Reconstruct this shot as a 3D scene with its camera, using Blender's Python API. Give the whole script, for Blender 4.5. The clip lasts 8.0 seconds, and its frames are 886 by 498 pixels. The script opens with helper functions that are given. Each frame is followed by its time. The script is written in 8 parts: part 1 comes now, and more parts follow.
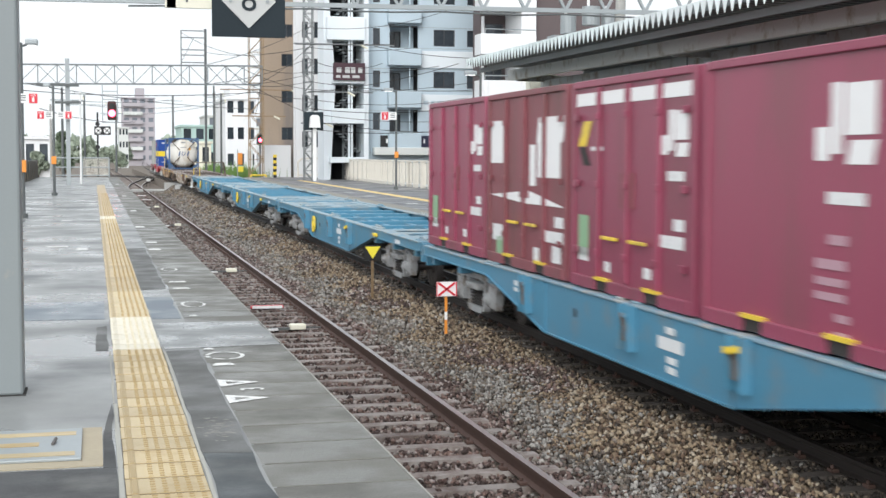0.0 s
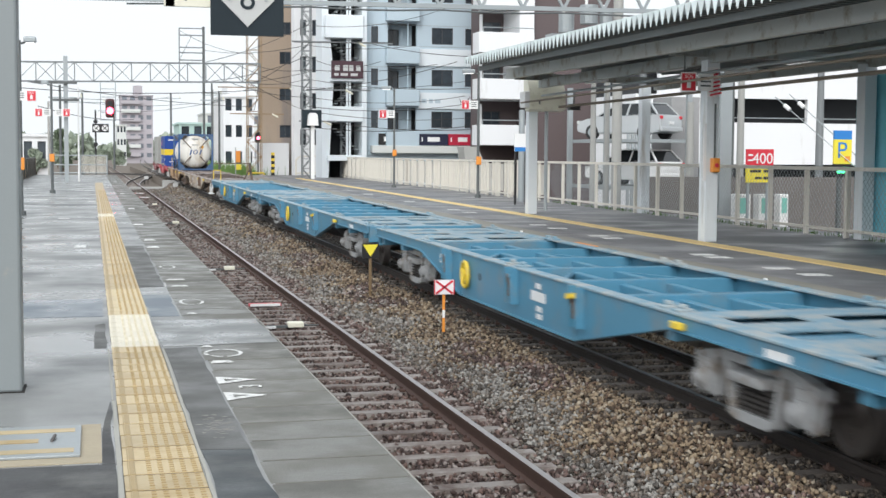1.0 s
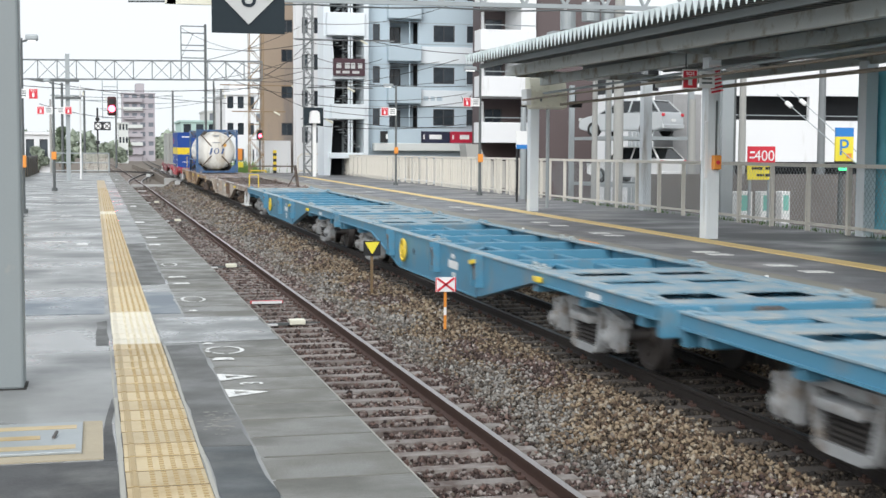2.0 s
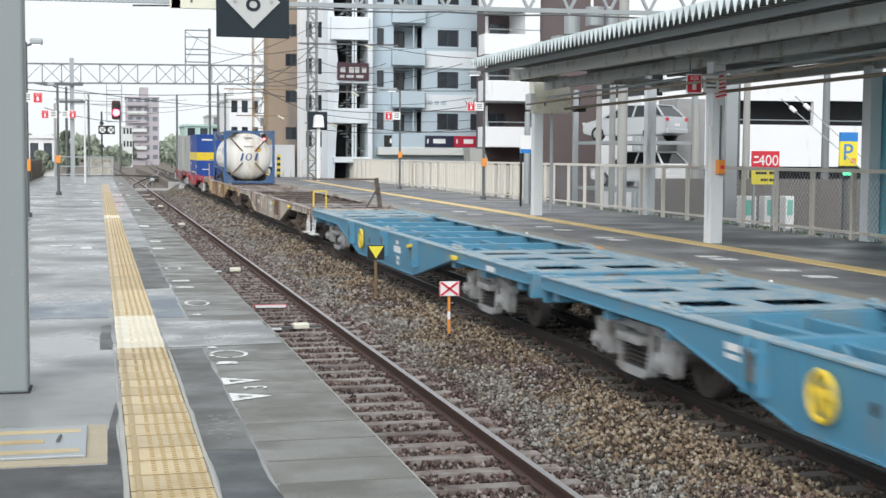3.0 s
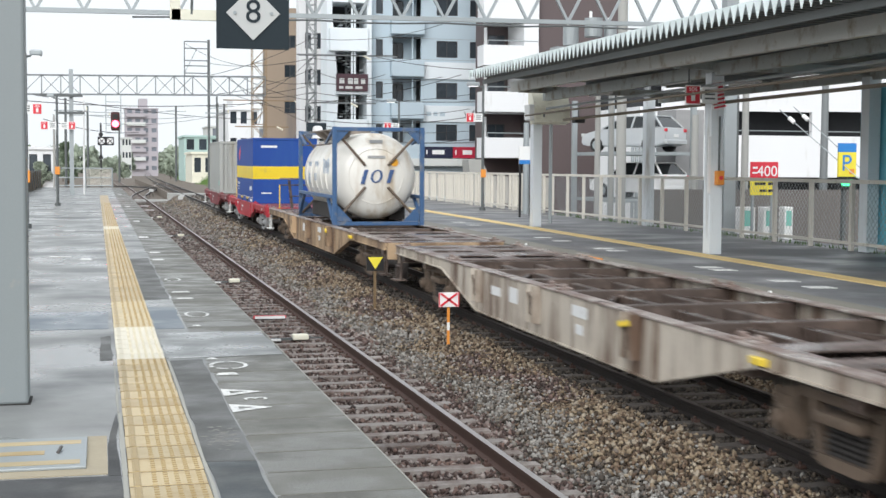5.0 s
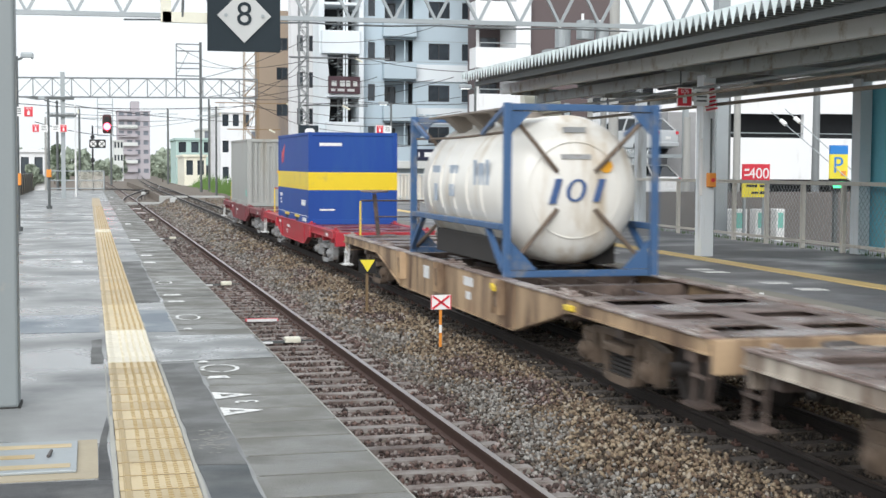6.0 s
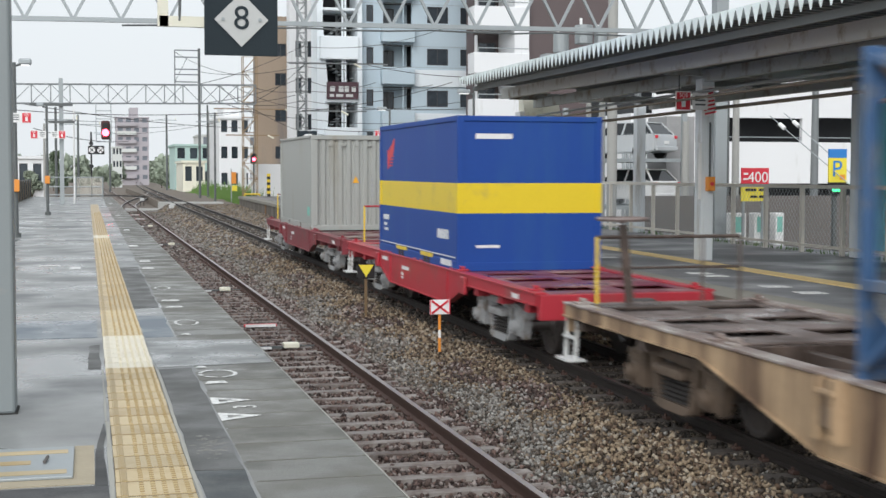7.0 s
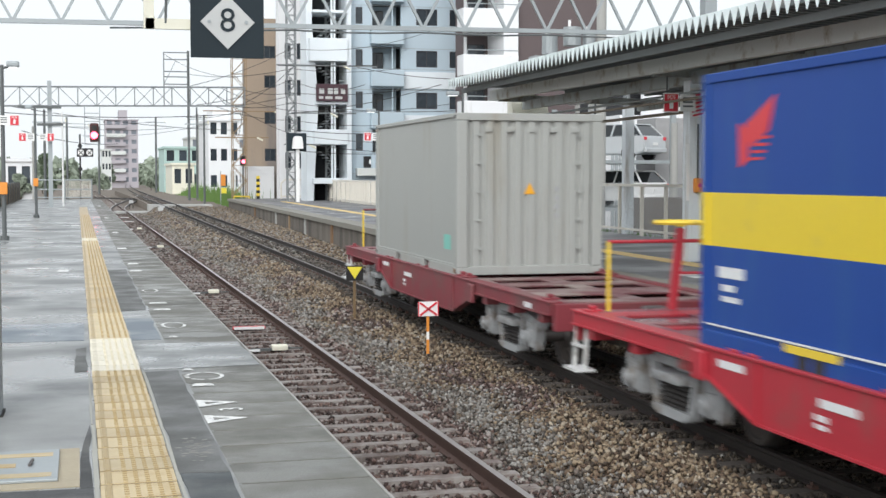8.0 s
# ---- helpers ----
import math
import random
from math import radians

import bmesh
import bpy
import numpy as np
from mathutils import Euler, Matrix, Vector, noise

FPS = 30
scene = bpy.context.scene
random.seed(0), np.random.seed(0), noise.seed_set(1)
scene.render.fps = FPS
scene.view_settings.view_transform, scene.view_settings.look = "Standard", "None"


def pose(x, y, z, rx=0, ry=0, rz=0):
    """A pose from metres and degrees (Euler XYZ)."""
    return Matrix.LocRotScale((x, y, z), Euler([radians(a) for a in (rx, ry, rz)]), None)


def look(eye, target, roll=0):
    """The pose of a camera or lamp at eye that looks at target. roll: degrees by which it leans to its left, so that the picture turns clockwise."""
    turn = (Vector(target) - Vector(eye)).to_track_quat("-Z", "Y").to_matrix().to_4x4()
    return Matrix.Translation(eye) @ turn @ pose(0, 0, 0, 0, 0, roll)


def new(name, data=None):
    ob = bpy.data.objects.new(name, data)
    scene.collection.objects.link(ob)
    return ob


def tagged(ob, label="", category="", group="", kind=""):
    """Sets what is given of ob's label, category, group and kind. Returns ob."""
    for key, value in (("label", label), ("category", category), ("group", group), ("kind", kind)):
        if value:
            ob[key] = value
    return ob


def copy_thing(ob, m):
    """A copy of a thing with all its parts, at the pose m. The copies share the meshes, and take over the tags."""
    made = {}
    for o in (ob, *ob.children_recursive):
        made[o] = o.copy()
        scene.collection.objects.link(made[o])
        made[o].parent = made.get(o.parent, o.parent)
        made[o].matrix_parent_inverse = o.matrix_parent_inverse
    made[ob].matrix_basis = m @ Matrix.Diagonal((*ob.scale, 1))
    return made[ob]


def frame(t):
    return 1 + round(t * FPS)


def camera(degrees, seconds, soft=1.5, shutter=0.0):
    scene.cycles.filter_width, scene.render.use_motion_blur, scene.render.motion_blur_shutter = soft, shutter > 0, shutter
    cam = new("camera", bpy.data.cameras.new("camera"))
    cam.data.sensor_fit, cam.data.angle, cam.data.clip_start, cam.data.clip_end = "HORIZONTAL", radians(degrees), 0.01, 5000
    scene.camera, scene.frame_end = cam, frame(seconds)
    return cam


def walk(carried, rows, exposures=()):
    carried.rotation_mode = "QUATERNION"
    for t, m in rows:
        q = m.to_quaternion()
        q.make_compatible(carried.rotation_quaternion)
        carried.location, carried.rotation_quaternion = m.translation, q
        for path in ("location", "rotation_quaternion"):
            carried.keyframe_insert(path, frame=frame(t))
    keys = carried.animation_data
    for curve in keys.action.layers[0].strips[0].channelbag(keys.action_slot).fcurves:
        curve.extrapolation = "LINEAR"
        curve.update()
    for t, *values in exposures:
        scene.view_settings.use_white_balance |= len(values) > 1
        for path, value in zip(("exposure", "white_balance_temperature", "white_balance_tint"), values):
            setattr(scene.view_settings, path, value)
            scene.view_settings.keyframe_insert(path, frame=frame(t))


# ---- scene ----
# Axes: y runs along the line away from the camera, x to the right, z up; z = 0 is the platform surface.
cam = camera(36.18, 8.0, shutter=0.35)
PATH = [
    (0, look((-0.035, 0.032, 1.670), (4.904, 19.365, 0.310), 0.25)),
    (0.5, look((-0.036, 0.014, 1.670), (4.915, 19.343, 0.299), 0.20)),
    (1, look((-0.043, -0.008, 1.674), (4.926, 19.315, 0.286), 0.35)),
    (1.5, look((-0.038, -0.027, 1.672), (4.922, 19.295, 0.243), 0.31)),
    (3, look((-0.041, -0.025, 1.671), (4.847, 19.321, 0.310), 0.37)),
    (3.5, look((-0.045, -0.025, 1.672), (4.825, 19.328, 0.359), 0.37)),
    (4, look((-0.053, -0.031, 1.673), (4.830, 19.321, 0.386), 0.37)),
    (4.5, look((-0.053, -0.035, 1.673), (4.823, 19.322, 0.437), 0.34)),
    (6, look((-0.042, -0.025, 1.674), (4.972, 19.302, 0.509), 0.28)),
    (6.5, look((-0.036, 0.025, 1.659), (4.976, 19.353, 0.527), 0.14)),
    (7, look((-0.026, 0.017, 1.660), (5.001, 19.344, 0.574), 0.10)),
    (7.5, look((-0.011, 0.004, 1.659), (5.106, 19.309, 0.602), 0.02)),
    (8, look((0.000, 0.000, 1.660), (5.169, 19.291, 0.603), 0.00)),
]
walk(cam, PATH, [(0, 0.18, 6180, 9), (1, 0.11, 6180, 9), (4.5, 0.09, 6180, 9), (6, 0.14, 6180, 9), (6.5, 0.07, 6180, 9), (7, -0.13, 6180, 9), (7.5, 0.02, 6180, 9), (8, 0.08, 6180, 9)])

# world and sun: bright overcast after rain
world = bpy.data.worlds.new("sky")
scene.world = world
world.use_nodes = True
wn, wl = world.node_tree.nodes, world.node_tree.links
sky = wn.new("ShaderNodeTexSky")
sky.sky_type = "NISHITA"
sky.sun_disc = False
sky.sun_elevation, sky.sun_rotation = radians(32), radians(-152)
sky.air_density, sky.dust_density, sky.ozone_density = 1.2, 6.0, 1.0
overcast = wn.new("ShaderNodeMixRGB")
overcast.inputs[0].default_value = 0.80
overcast.inputs[2].default_value = (12.0, 12.2, 12.2, 1)
wl.new(sky.outputs[0], overcast.inputs[1])
wl.new(overcast.outputs[0], wn["Background"].inputs[0])
wn["Background"].inputs[1].default_value = 0.095
sun = new("sun", bpy.data.lights.new("sun", "SUN"))
sun.data.energy, sun.data.angle, sun.data.color = 2.3, radians(50), (1.0, 0.985, 0.97)
sun.matrix_world = look((-24, -46, 32), (0, 0, 0))

RAIL = -1.02            # top of rail
RAIL_2 = RAIL + 0.10   # top of rail of the track under the train
BED = RAIL - 0.17       # ballast between the sleepers


# ---- materials ----
def material(name, base, rough=0.7, metal=0.0, var=0.25, scale=3.0, fine=40.0, bump=0.15, dirt=None, dirt_amount=0.0, dirt_scale=1.5, piece=0.0, streak=False, gloss_var=0.0):
    """Base colour with variation at two scales, optional dirt patches with a shape of their own, and fine relief."""
    m = bpy.data.materials.new(name)
    m.use_nodes = True
    n, l = m.node_tree.nodes, m.node_tree.links
    b = n["Principled BSDF"]
    b.inputs["Roughness"].default_value, b.inputs["Metallic"].default_value = rough, metal
    co = n.new("ShaderNodeTexCoord")
    mp = n.new("ShaderNodeMapping")
    l.new(co.outputs["Object"], mp.inputs[0])
    if piece:
        shift, own = n.new("ShaderNodeVectorMath"), n.new("ShaderNodeObjectInfo")
        shift.operation = "MULTIPLY_ADD"
        shift.inputs[1].default_value = (1, 1, 1)
        spread = n.new("ShaderNodeMath")
        spread.operation = "MULTIPLY"
        spread.inputs[1].default_value = 61.0
        l.new(own.outputs["Random"], spread.inputs[0])
        l.new(co.outputs["Object"], shift.inputs[0])
        l.new(spread.outputs[0], shift.inputs[2])
        l.new(shift.outputs[0], mp.inputs[0])
    if streak:
        mp.inputs["Scale"].default_value = (1, 1, 0.15)
    big, small = n.new("ShaderNodeTexNoise"), n.new("ShaderNodeTexNoise")
    big.inputs["Scale"].default_value, big.inputs["Detail"].default_value = scale, 5
    small.inputs["Scale"].default_value, small.inputs["Detail"].default_value = fine, 3
    l.new(mp.outputs[0], big.inputs[0])
    l.new(co.outputs["Object"], small.inputs[0])
    mix = n.new("ShaderNodeMixRGB")
    mix.inputs[1].default_value = tuple(c * (1 - var) for c in base) + (1,)
    mix.inputs[2].default_value = tuple(min(1, c * (1 + var)) for c in base) + (1,)
    avg = n.new("ShaderNodeMath")
    avg.operation = "MULTIPLY_ADD"
    avg.inputs[1].default_value = 0.5
    l.new(small.outputs[0], avg.inputs[0])
    half = n.new("ShaderNodeMath")
    half.operation = "MULTIPLY"
    half.inputs[1].default_value = 0.5
    l.new(big.outputs[0], half.inputs[0])
    l.new(half.outputs[0], avg.inputs[2])
    l.new(avg.outputs[0], mix.inputs[0])
    out = mix.outputs[0]
    if dirt:
        ramp, patch, dm = n.new("ShaderNodeValToRGB"), n.new("ShaderNodeTexNoise"), n.new("ShaderNodeMixRGB")
        patch.inputs["Scale"].default_value, patch.inputs["Detail"].default_value = dirt_scale, 7
        patch.inputs["Roughness"].default_value = 0.65
        l.new(mp.outputs[0], patch.inputs[0])
        ramp.color_ramp.elements[0].position, ramp.color_ramp.elements[1].position = 0.62 - dirt_amount * 0.4, 0.72 - dirt_amount * 0.2
        l.new(patch.outputs[0], ramp.inputs[0])
        l.new(ramp.outputs[0], dm.inputs[0])
        l.new(out, dm.inputs[1])
        dm.inputs[2].default_value = dirt + (1,)
        out = dm.outputs[0]
    if piece:
        info, hsv, rng = n.new("ShaderNodeObjectInfo"), n.new("ShaderNodeHueSaturation"), n.new("ShaderNodeMapRange")
        rng.inputs["To Min"].default_value, rng.inputs["To Max"].default_value = 1 - piece, 1 + piece
        l.new(info.outputs["Random"], rng.inputs[0])
        l.new(rng.outputs[0], hsv.inputs["Value"])
        l.new(out, hsv.inputs["Color"])
        out = hsv.outputs[0]
    l.new(out, b.inputs["Base Color"])
    if gloss_var:
        rr = n.new("ShaderNodeMapRange")
        rr.inputs["From Min"].default_value, rr.inputs["From Max"].default_value = 0.38, 0.62
        rr.inputs["To Min"].default_value, rr.inputs["To Max"].default_value = max(0.04, rough - gloss_var), min(1, rough + gloss_var)
        l.new(big.outputs[0], rr.inputs[0])
        l.new(rr.outputs[0], b.inputs["Roughness"])
    if bump:
        bp = n.new("ShaderNodeBump")
        bp.inputs["Strength"].default_value, bp.inputs["Distance"].default_value = bump, 0.01
        l.new(small.outputs[0], bp.inputs["Height"])
        l.new(bp.outputs[0], b.inputs["Normal"])
    return m


def glowing(name, colour, strength):
    m = bpy.data.materials.new(name)
    m.use_nodes = True
    b = m.node_tree.nodes["Principled BSDF"]
    b.inputs["Base Color"].default_value = colour + (1,)
    b.inputs["Emission Color"].default_value = colour + (1,)
    b.inputs["Emission Strength"].default_value = strength
    return m


# ---- mesh helpers ----
def box(bm, x0, x1, y0, y1, z0, z1, m=None, bevel=0.0):
    """A box between two corners, turned by m, with its edges cut by bevel."""
    made = bmesh.ops.create_cube(bm, size=1.0)["verts"]
    for v in made:
        v.co = Vector((x0 + (v.co.x + 0.5) * (x1 - x0), y0 + (v.co.y + 0.5) * (y1 - y0), z0 + (v.co.z + 0.5) * (z1 - z0)))
    if bevel:
        edges = list({e for v in made for e in v.link_edges})
        made = list({v for f in bmesh.ops.bevel(bm, geom=edges, offset=bevel, segments=2, profile=0.5, affect="EDGES", clamp_overlap=True)["faces"] for v in f.verts})
    if m is not None:
        bmesh.ops.transform(bm, matrix=m, verts=made)
    return bm


def rod(bm, a, b, r, sides=8, r2=None):
    """A round bar from a to b."""
    a, b = Vector(a), Vector(b)
    d = b - a
    m = Matrix.Translation((a + b) / 2) @ d.to_track_quat("Z", "Y").to_matrix().to_4x4()
    bmesh.ops.create_cone(bm, cap_ends=True, segments=sides, radius1=r, radius2=r if r2 is None else r2, depth=d.length, matrix=m)
    return bm


def beam(bm, a, b, w, h):
    """A square bar from a to b, w wide and h high."""
    a, b = Vector(a), Vector(b)
    d = b - a
    up = Vector((0, 0, 1)) if abs(d.normalized().z) < 0.95 else Vector((0, 1, 0))
    side = d.cross(up).normalized()
    top = side.cross(d).normalized()
    m = Matrix((side, d.normalized(), top)).transposed().to_4x4()
    m.translation = (a + b) / 2
    made = bmesh.ops.create_cube(bm, size=1.0, matrix=m @ Matrix.Diagonal((w, d.length, h, 1)))
    return bm


def prism(bm, outline, axis, a, b):
    """A solid from a closed outline of pairs in the plane across axis, from a to b along it."""
    def at(p, c):
        return {"x": (c, p[0], p[1]), "y": (p[0], c, p[1]), "z": (p[0], p[1], c)}[axis]
    lo, hi = [bm.verts.new(at(p, a)) for p in outline], [bm.verts.new(at(p, b)) for p in outline]
    faces = [bm.faces.new(lo), bm.faces.new(list(reversed(hi)))]
    for i in range(len(outline)):
        j = (i + 1) % len(outline)
        faces.append(bm.faces.new((lo[j], lo[i], hi[i], hi[j])))
    bmesh.ops.recalc_face_normals(bm, faces=faces)
    return bm


def mesh_of(name, bm, mat, smooth=False):
    me = bpy.data.meshes.new(name)
    bm.to_mesh(me)
    bm.free()
    for m in mat if isinstance(mat, (list, tuple)) else [mat]:
        me.materials.append(m)
    if smooth:
        me.polygons.foreach_set("use_smooth", [True] * len(me.polygons))
        me.set_sharp_from_angle(angle=radians(35))
    return me


def part(name, bm, mat, parent, label="", smooth=False):
    ob = new(name, mesh_of(name, bm, mat, smooth))
    ob.parent = parent
    if label:
        tagged(ob, label)
    return ob


def piece(name, me, parent, m):
    """One more object on shared mesh data, at the pose m in its parent's space."""
    ob = new(name, me)
    ob.parent = parent
    ob.matrix_basis = m
    return ob


def thing(name, label, category, m=None, group="", kind=""):
    ob = new(name)
    ob.empty_display_size = 0.2
    if m is not None:
        ob.matrix_basis = m
    return tagged(ob, label, category, group, kind)


def solid(name, bm, mat, label, category="", group="", kind="", smooth=False, m=None):
    ob = new(name, mesh_of(name, bm, mat, smooth))
    if m is not None:
        ob.matrix_basis = m
    return tagged(ob, label, category, group, kind)


B = bmesh.new


def tube(bm, points, r, sides=6):
    """One unbroken round tube along a row of points."""
    pts = [Vector(p) for p in points]
    prev = None
    for i, p in enumerate(pts):
        d = (pts[min(i + 1, len(pts) - 1)] - pts[max(i - 1, 0)]).normalized()
        up = Vector((0, 0, 1)) if abs(d.z) < 0.95 else Vector((0, 1, 0))
        u = d.cross(up).normalized()
        v = u.cross(d)
        ring = [bm.verts.new(p + r * (u * math.cos(2 * math.pi * k / sides) + v * math.sin(2 * math.pi * k / sides))) for k in range(sides)]
        if prev:
            for k in range(sides):
                j = (k + 1) % sides
                bm.faces.new((prev[k], prev[j], ring[j], ring[k]))
        else:
            bm.faces.new(ring)
        prev = ring
    bm.faces.new(list(reversed(prev)))
    bmesh.ops.recalc_face_normals(bm, faces=bm.faces)
    return bm


def sheet(bm, outline, z):
    bm.faces.new([bm.verts.new((x, y, z)) for x, y in outline])
    return bm


def letters(name, text, size, mat, parent, m, depth=0.004, label=""):
    """Raised lettering in the built-in font, as a mesh."""
    cu = bpy.data.curves.new(name, "FONT")
    cu.body, cu.size, cu.extrude, cu.align_x, cu.align_y = text, size, depth, "CENTER", "CENTER"
    holder = bpy.data.objects.new(name, cu)
    scene.collection.objects.link(holder)
    dg = bpy.context.evaluated_depsgraph_get()
    me = bpy.data.meshes.new_from_object(holder.evaluated_get(dg))
    bpy.data.objects.remove(holder)
    me.materials.clear()
    me.materials.append(mat)
    ob = new(name, me)
    ob.parent = parent
    ob.matrix_basis = m
    if label:
        tagged(ob, label)
    return ob


# ---- line geometry ----
TRACK_1 = 3.05                       # centre of the empty track


def track_2(y):
    """Centre of the track on which the train runs; it drifts to the right with distance."""
    return 6.76 + 0.0085 * y - 0.0095 * min(max(0.0, y - 22), 118) + (0.00005 * (y - 100) ** 2 if y > 100 else 0.0)


def level_1(y):
    return RAIL


def level_2(y):
    """Top of rail under the train: it climbs slightly past the first wagon's length."""
    return RAIL_2 + 0.005 * min(max(0.0, y - 22), 118)


def track_1(y):
    """The empty track, which drifts left past the platform's end."""
    return TRACK_1 - (0.00002 * (y - 90) ** 2 if y > 90 else 0.0)


def edge_2(y):
    """Edge of the far platform."""
    return max(7.75 + 0.0315 * y, track_2(y) + 1.48)


concrete_wet = material("platform_asphalt", (0.215, 0.220, 0.215), rough=0.38, var=0.22, scale=0.7, fine=60, bump=0.12, gloss_var=0.2, dirt=(0.13, 0.135, 0.138), dirt_amount=0.25, dirt_scale=0.35)
slab_mat = material("platform_slab", (0.128, 0.125, 0.108), rough=0.52, var=0.38, scale=1.6, fine=55, bump=0.35, gloss_var=0.22, piece=0.10, dirt=(0.09, 0.09, 0.08), dirt_amount=0.2, dirt_scale=0.8)
patch_mat = material("asphalt_patch", (0.05, 0.051, 0.052), rough=0.78, var=0.4, scale=1.6, fine=55, bump=0.3, dirt=(0.11, 0.11, 0.105), dirt_amount=0.35, dirt_scale=1.1, gloss_var=0.25)
patch_mid = material("asphalt_patch_grey", (0.083, 0.084, 0.080), rough=0.62, var=0.35, scale=1.8, fine=60, bump=0.3, dirt=(0.12, 0.121, 0.115), dirt_amount=0.35, dirt_scale=1.4, gloss_var=0.18)
patch_blue = material("asphalt_patch_blue", (0.042, 0.050, 0.053), rough=0.6, var=0.3, scale=1.4, fine=60, bump=0.25, dirt=(0.085, 0.088, 0.086), dirt_amount=0.3, dirt_scale=1.6, gloss_var=0.2)
# damp asphalt; the sky's bluish sheen is mixed into its base colour
patch_damp_sheen = material("asphalt_damp_sheen", (0.125, 0.150, 0.175), rough=0.34, var=0.2, scale=0.9, fine=60, bump=0.1, gloss_var=0.2)
wet_slab = material("wet_concrete", (0.185, 0.192, 0.19), rough=0.34, var=0.25, scale=1.5, fine=60, bump=0.12, gloss_var=0.25, dirt=(0.26, 0.265, 0.26), dirt_amount=0.3, dirt_scale=1.2)
cement_mat = material("spilled_cement", (0.24, 0.235, 0.215), rough=0.85, var=0.2, scale=8)
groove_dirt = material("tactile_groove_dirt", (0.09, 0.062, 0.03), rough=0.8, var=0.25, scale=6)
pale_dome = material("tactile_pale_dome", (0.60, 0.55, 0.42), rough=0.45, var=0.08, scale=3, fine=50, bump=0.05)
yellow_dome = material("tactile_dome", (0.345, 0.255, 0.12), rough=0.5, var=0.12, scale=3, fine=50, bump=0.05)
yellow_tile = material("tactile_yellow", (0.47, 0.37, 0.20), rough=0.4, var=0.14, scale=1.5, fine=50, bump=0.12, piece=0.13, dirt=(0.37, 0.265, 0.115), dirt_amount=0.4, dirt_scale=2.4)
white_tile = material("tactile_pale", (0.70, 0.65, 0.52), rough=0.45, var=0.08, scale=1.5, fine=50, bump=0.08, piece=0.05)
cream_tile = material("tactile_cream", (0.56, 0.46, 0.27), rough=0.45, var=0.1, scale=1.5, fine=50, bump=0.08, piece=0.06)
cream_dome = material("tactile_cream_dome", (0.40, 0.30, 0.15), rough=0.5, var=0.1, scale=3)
border_mat = material("mortar_border", (0.34, 0.335, 0.30), rough=0.8, var=0.2)
paint_white = material("worn_white_paint", (0.72, 0.72, 0.70), rough=0.6, var=0.1, fine=90, dirt=(0.30, 0.30, 0.30), dirt_amount=0.30, dirt_scale=14)
ground_mat = material("ground_gravel", (0.15, 0.125, 0.10), rough=0.9, var=0.4, scale=0.6, fine=14, bump=0.8)
wall_mat = material("platform_wall_concrete", (0.17, 0.15, 0.125), rough=0.85, var=0.3, scale=0.8, fine=25, bump=0.4, streak=True, dirt=(0.08, 0.07, 0.06), dirt_amount=0.5, dirt_scale=1.2)
rail_side = material("rail_rust", (0.085, 0.05, 0.04), rough=0.7, metal=0.3, var=0.3, scale=4)
rail_side_dark = material("rail_blackish", (0.035, 0.029, 0.026), rough=0.55, metal=0.3, var=0.3, scale=4)
rail_top = material("rail_steel", (0.42, 0.39, 0.375), rough=0.36, metal=0.8, var=0.1)
# greasy rail head, its colour dulled further for the train's shadow
rail_top_far = material("rail_greasy_shaded", (0.16, 0.14, 0.125), rough=0.45, metal=0.9, var=0.15)
sleeper_mat = material("sleeper_concrete", (0.27, 0.245, 0.225), rough=0.75, var=0.3, scale=3, fine=40, bump=0.4, piece=0.2, dirt=(0.125, 0.092, 0.078), dirt_amount=0.5, dirt_scale=2.5)
# grey-green paint, darkened evenly for the column's shaded face
steel_paint = material("grey_green_paint", (0.22, 0.245, 0.25), rough=0.45, var=0.08, scale=1.5, fine=60, bump=0.04, dirt=(0.30, 0.29, 0.26), dirt_amount=0.1, dirt_scale=2)

# ground: one sheet to the horizon
ground = solid("ground", sheet(B(), [(-900, -60), (900, -60), (900, 2600), (-900, 2600)], BED - 0.16), ground_mat, "brown gravel ground and far town level", "ground", kind="structure")

# own platform
plat = thing("platform", "grey asphalt railway platform, wet, with concrete edge slabs", "platform", kind="structure")
bm = B()
prism(bm, [(-7.0, BED - 0.2), (1.30, BED - 0.2), (1.30, -0.16), (0.83, -0.16), (0.83, 0.0), (-7.0, 0.0)], "y", -8, 106)
part("platform_body", bm, concrete_wet, plat)
# edge slabs, each its own piece
slab_len = 0.53
joint_mat = material("dark_joint", (0.025, 0.024, 0.022), rough=0.9, var=0.3, scale=6)
part("joint_filler", box(B(), 0.815, 1.53, -8, 105.6, -0.14, -0.005), joint_mat, plat, "dark joint filler under the slabs")
slab = mesh_of("slab", box(B(), 0.0, 0.73, -slab_len / 2 + 0.013, slab_len / 2 - 0.013, -0.15, 0.0, bevel=0.004), slab_mat)
strip = B()
for i in range(230):
    y = -7.8 + i * slab_len
    if y > 105.6:
        break
    if i < 150:
        piece("slab", slab, plat, pose(0.81 + random.uniform(-0.003, 0.003), y, 0.001 + random.uniform(-0.002, 0.002)))
    else:
        box(strip, 0.81, 1.54, y - slab_len / 2 + 0.010, y + slab_len / 2 - 0.010, -0.15, 0.001)
tagged(part("slab_row", strip, slab_mat, plat), kind="stuff")
part("edge_strip", box(B(), 1.541, 1.549, -8, 106, -0.05, 0.002), border_mat, plat, "pale worn edge line")

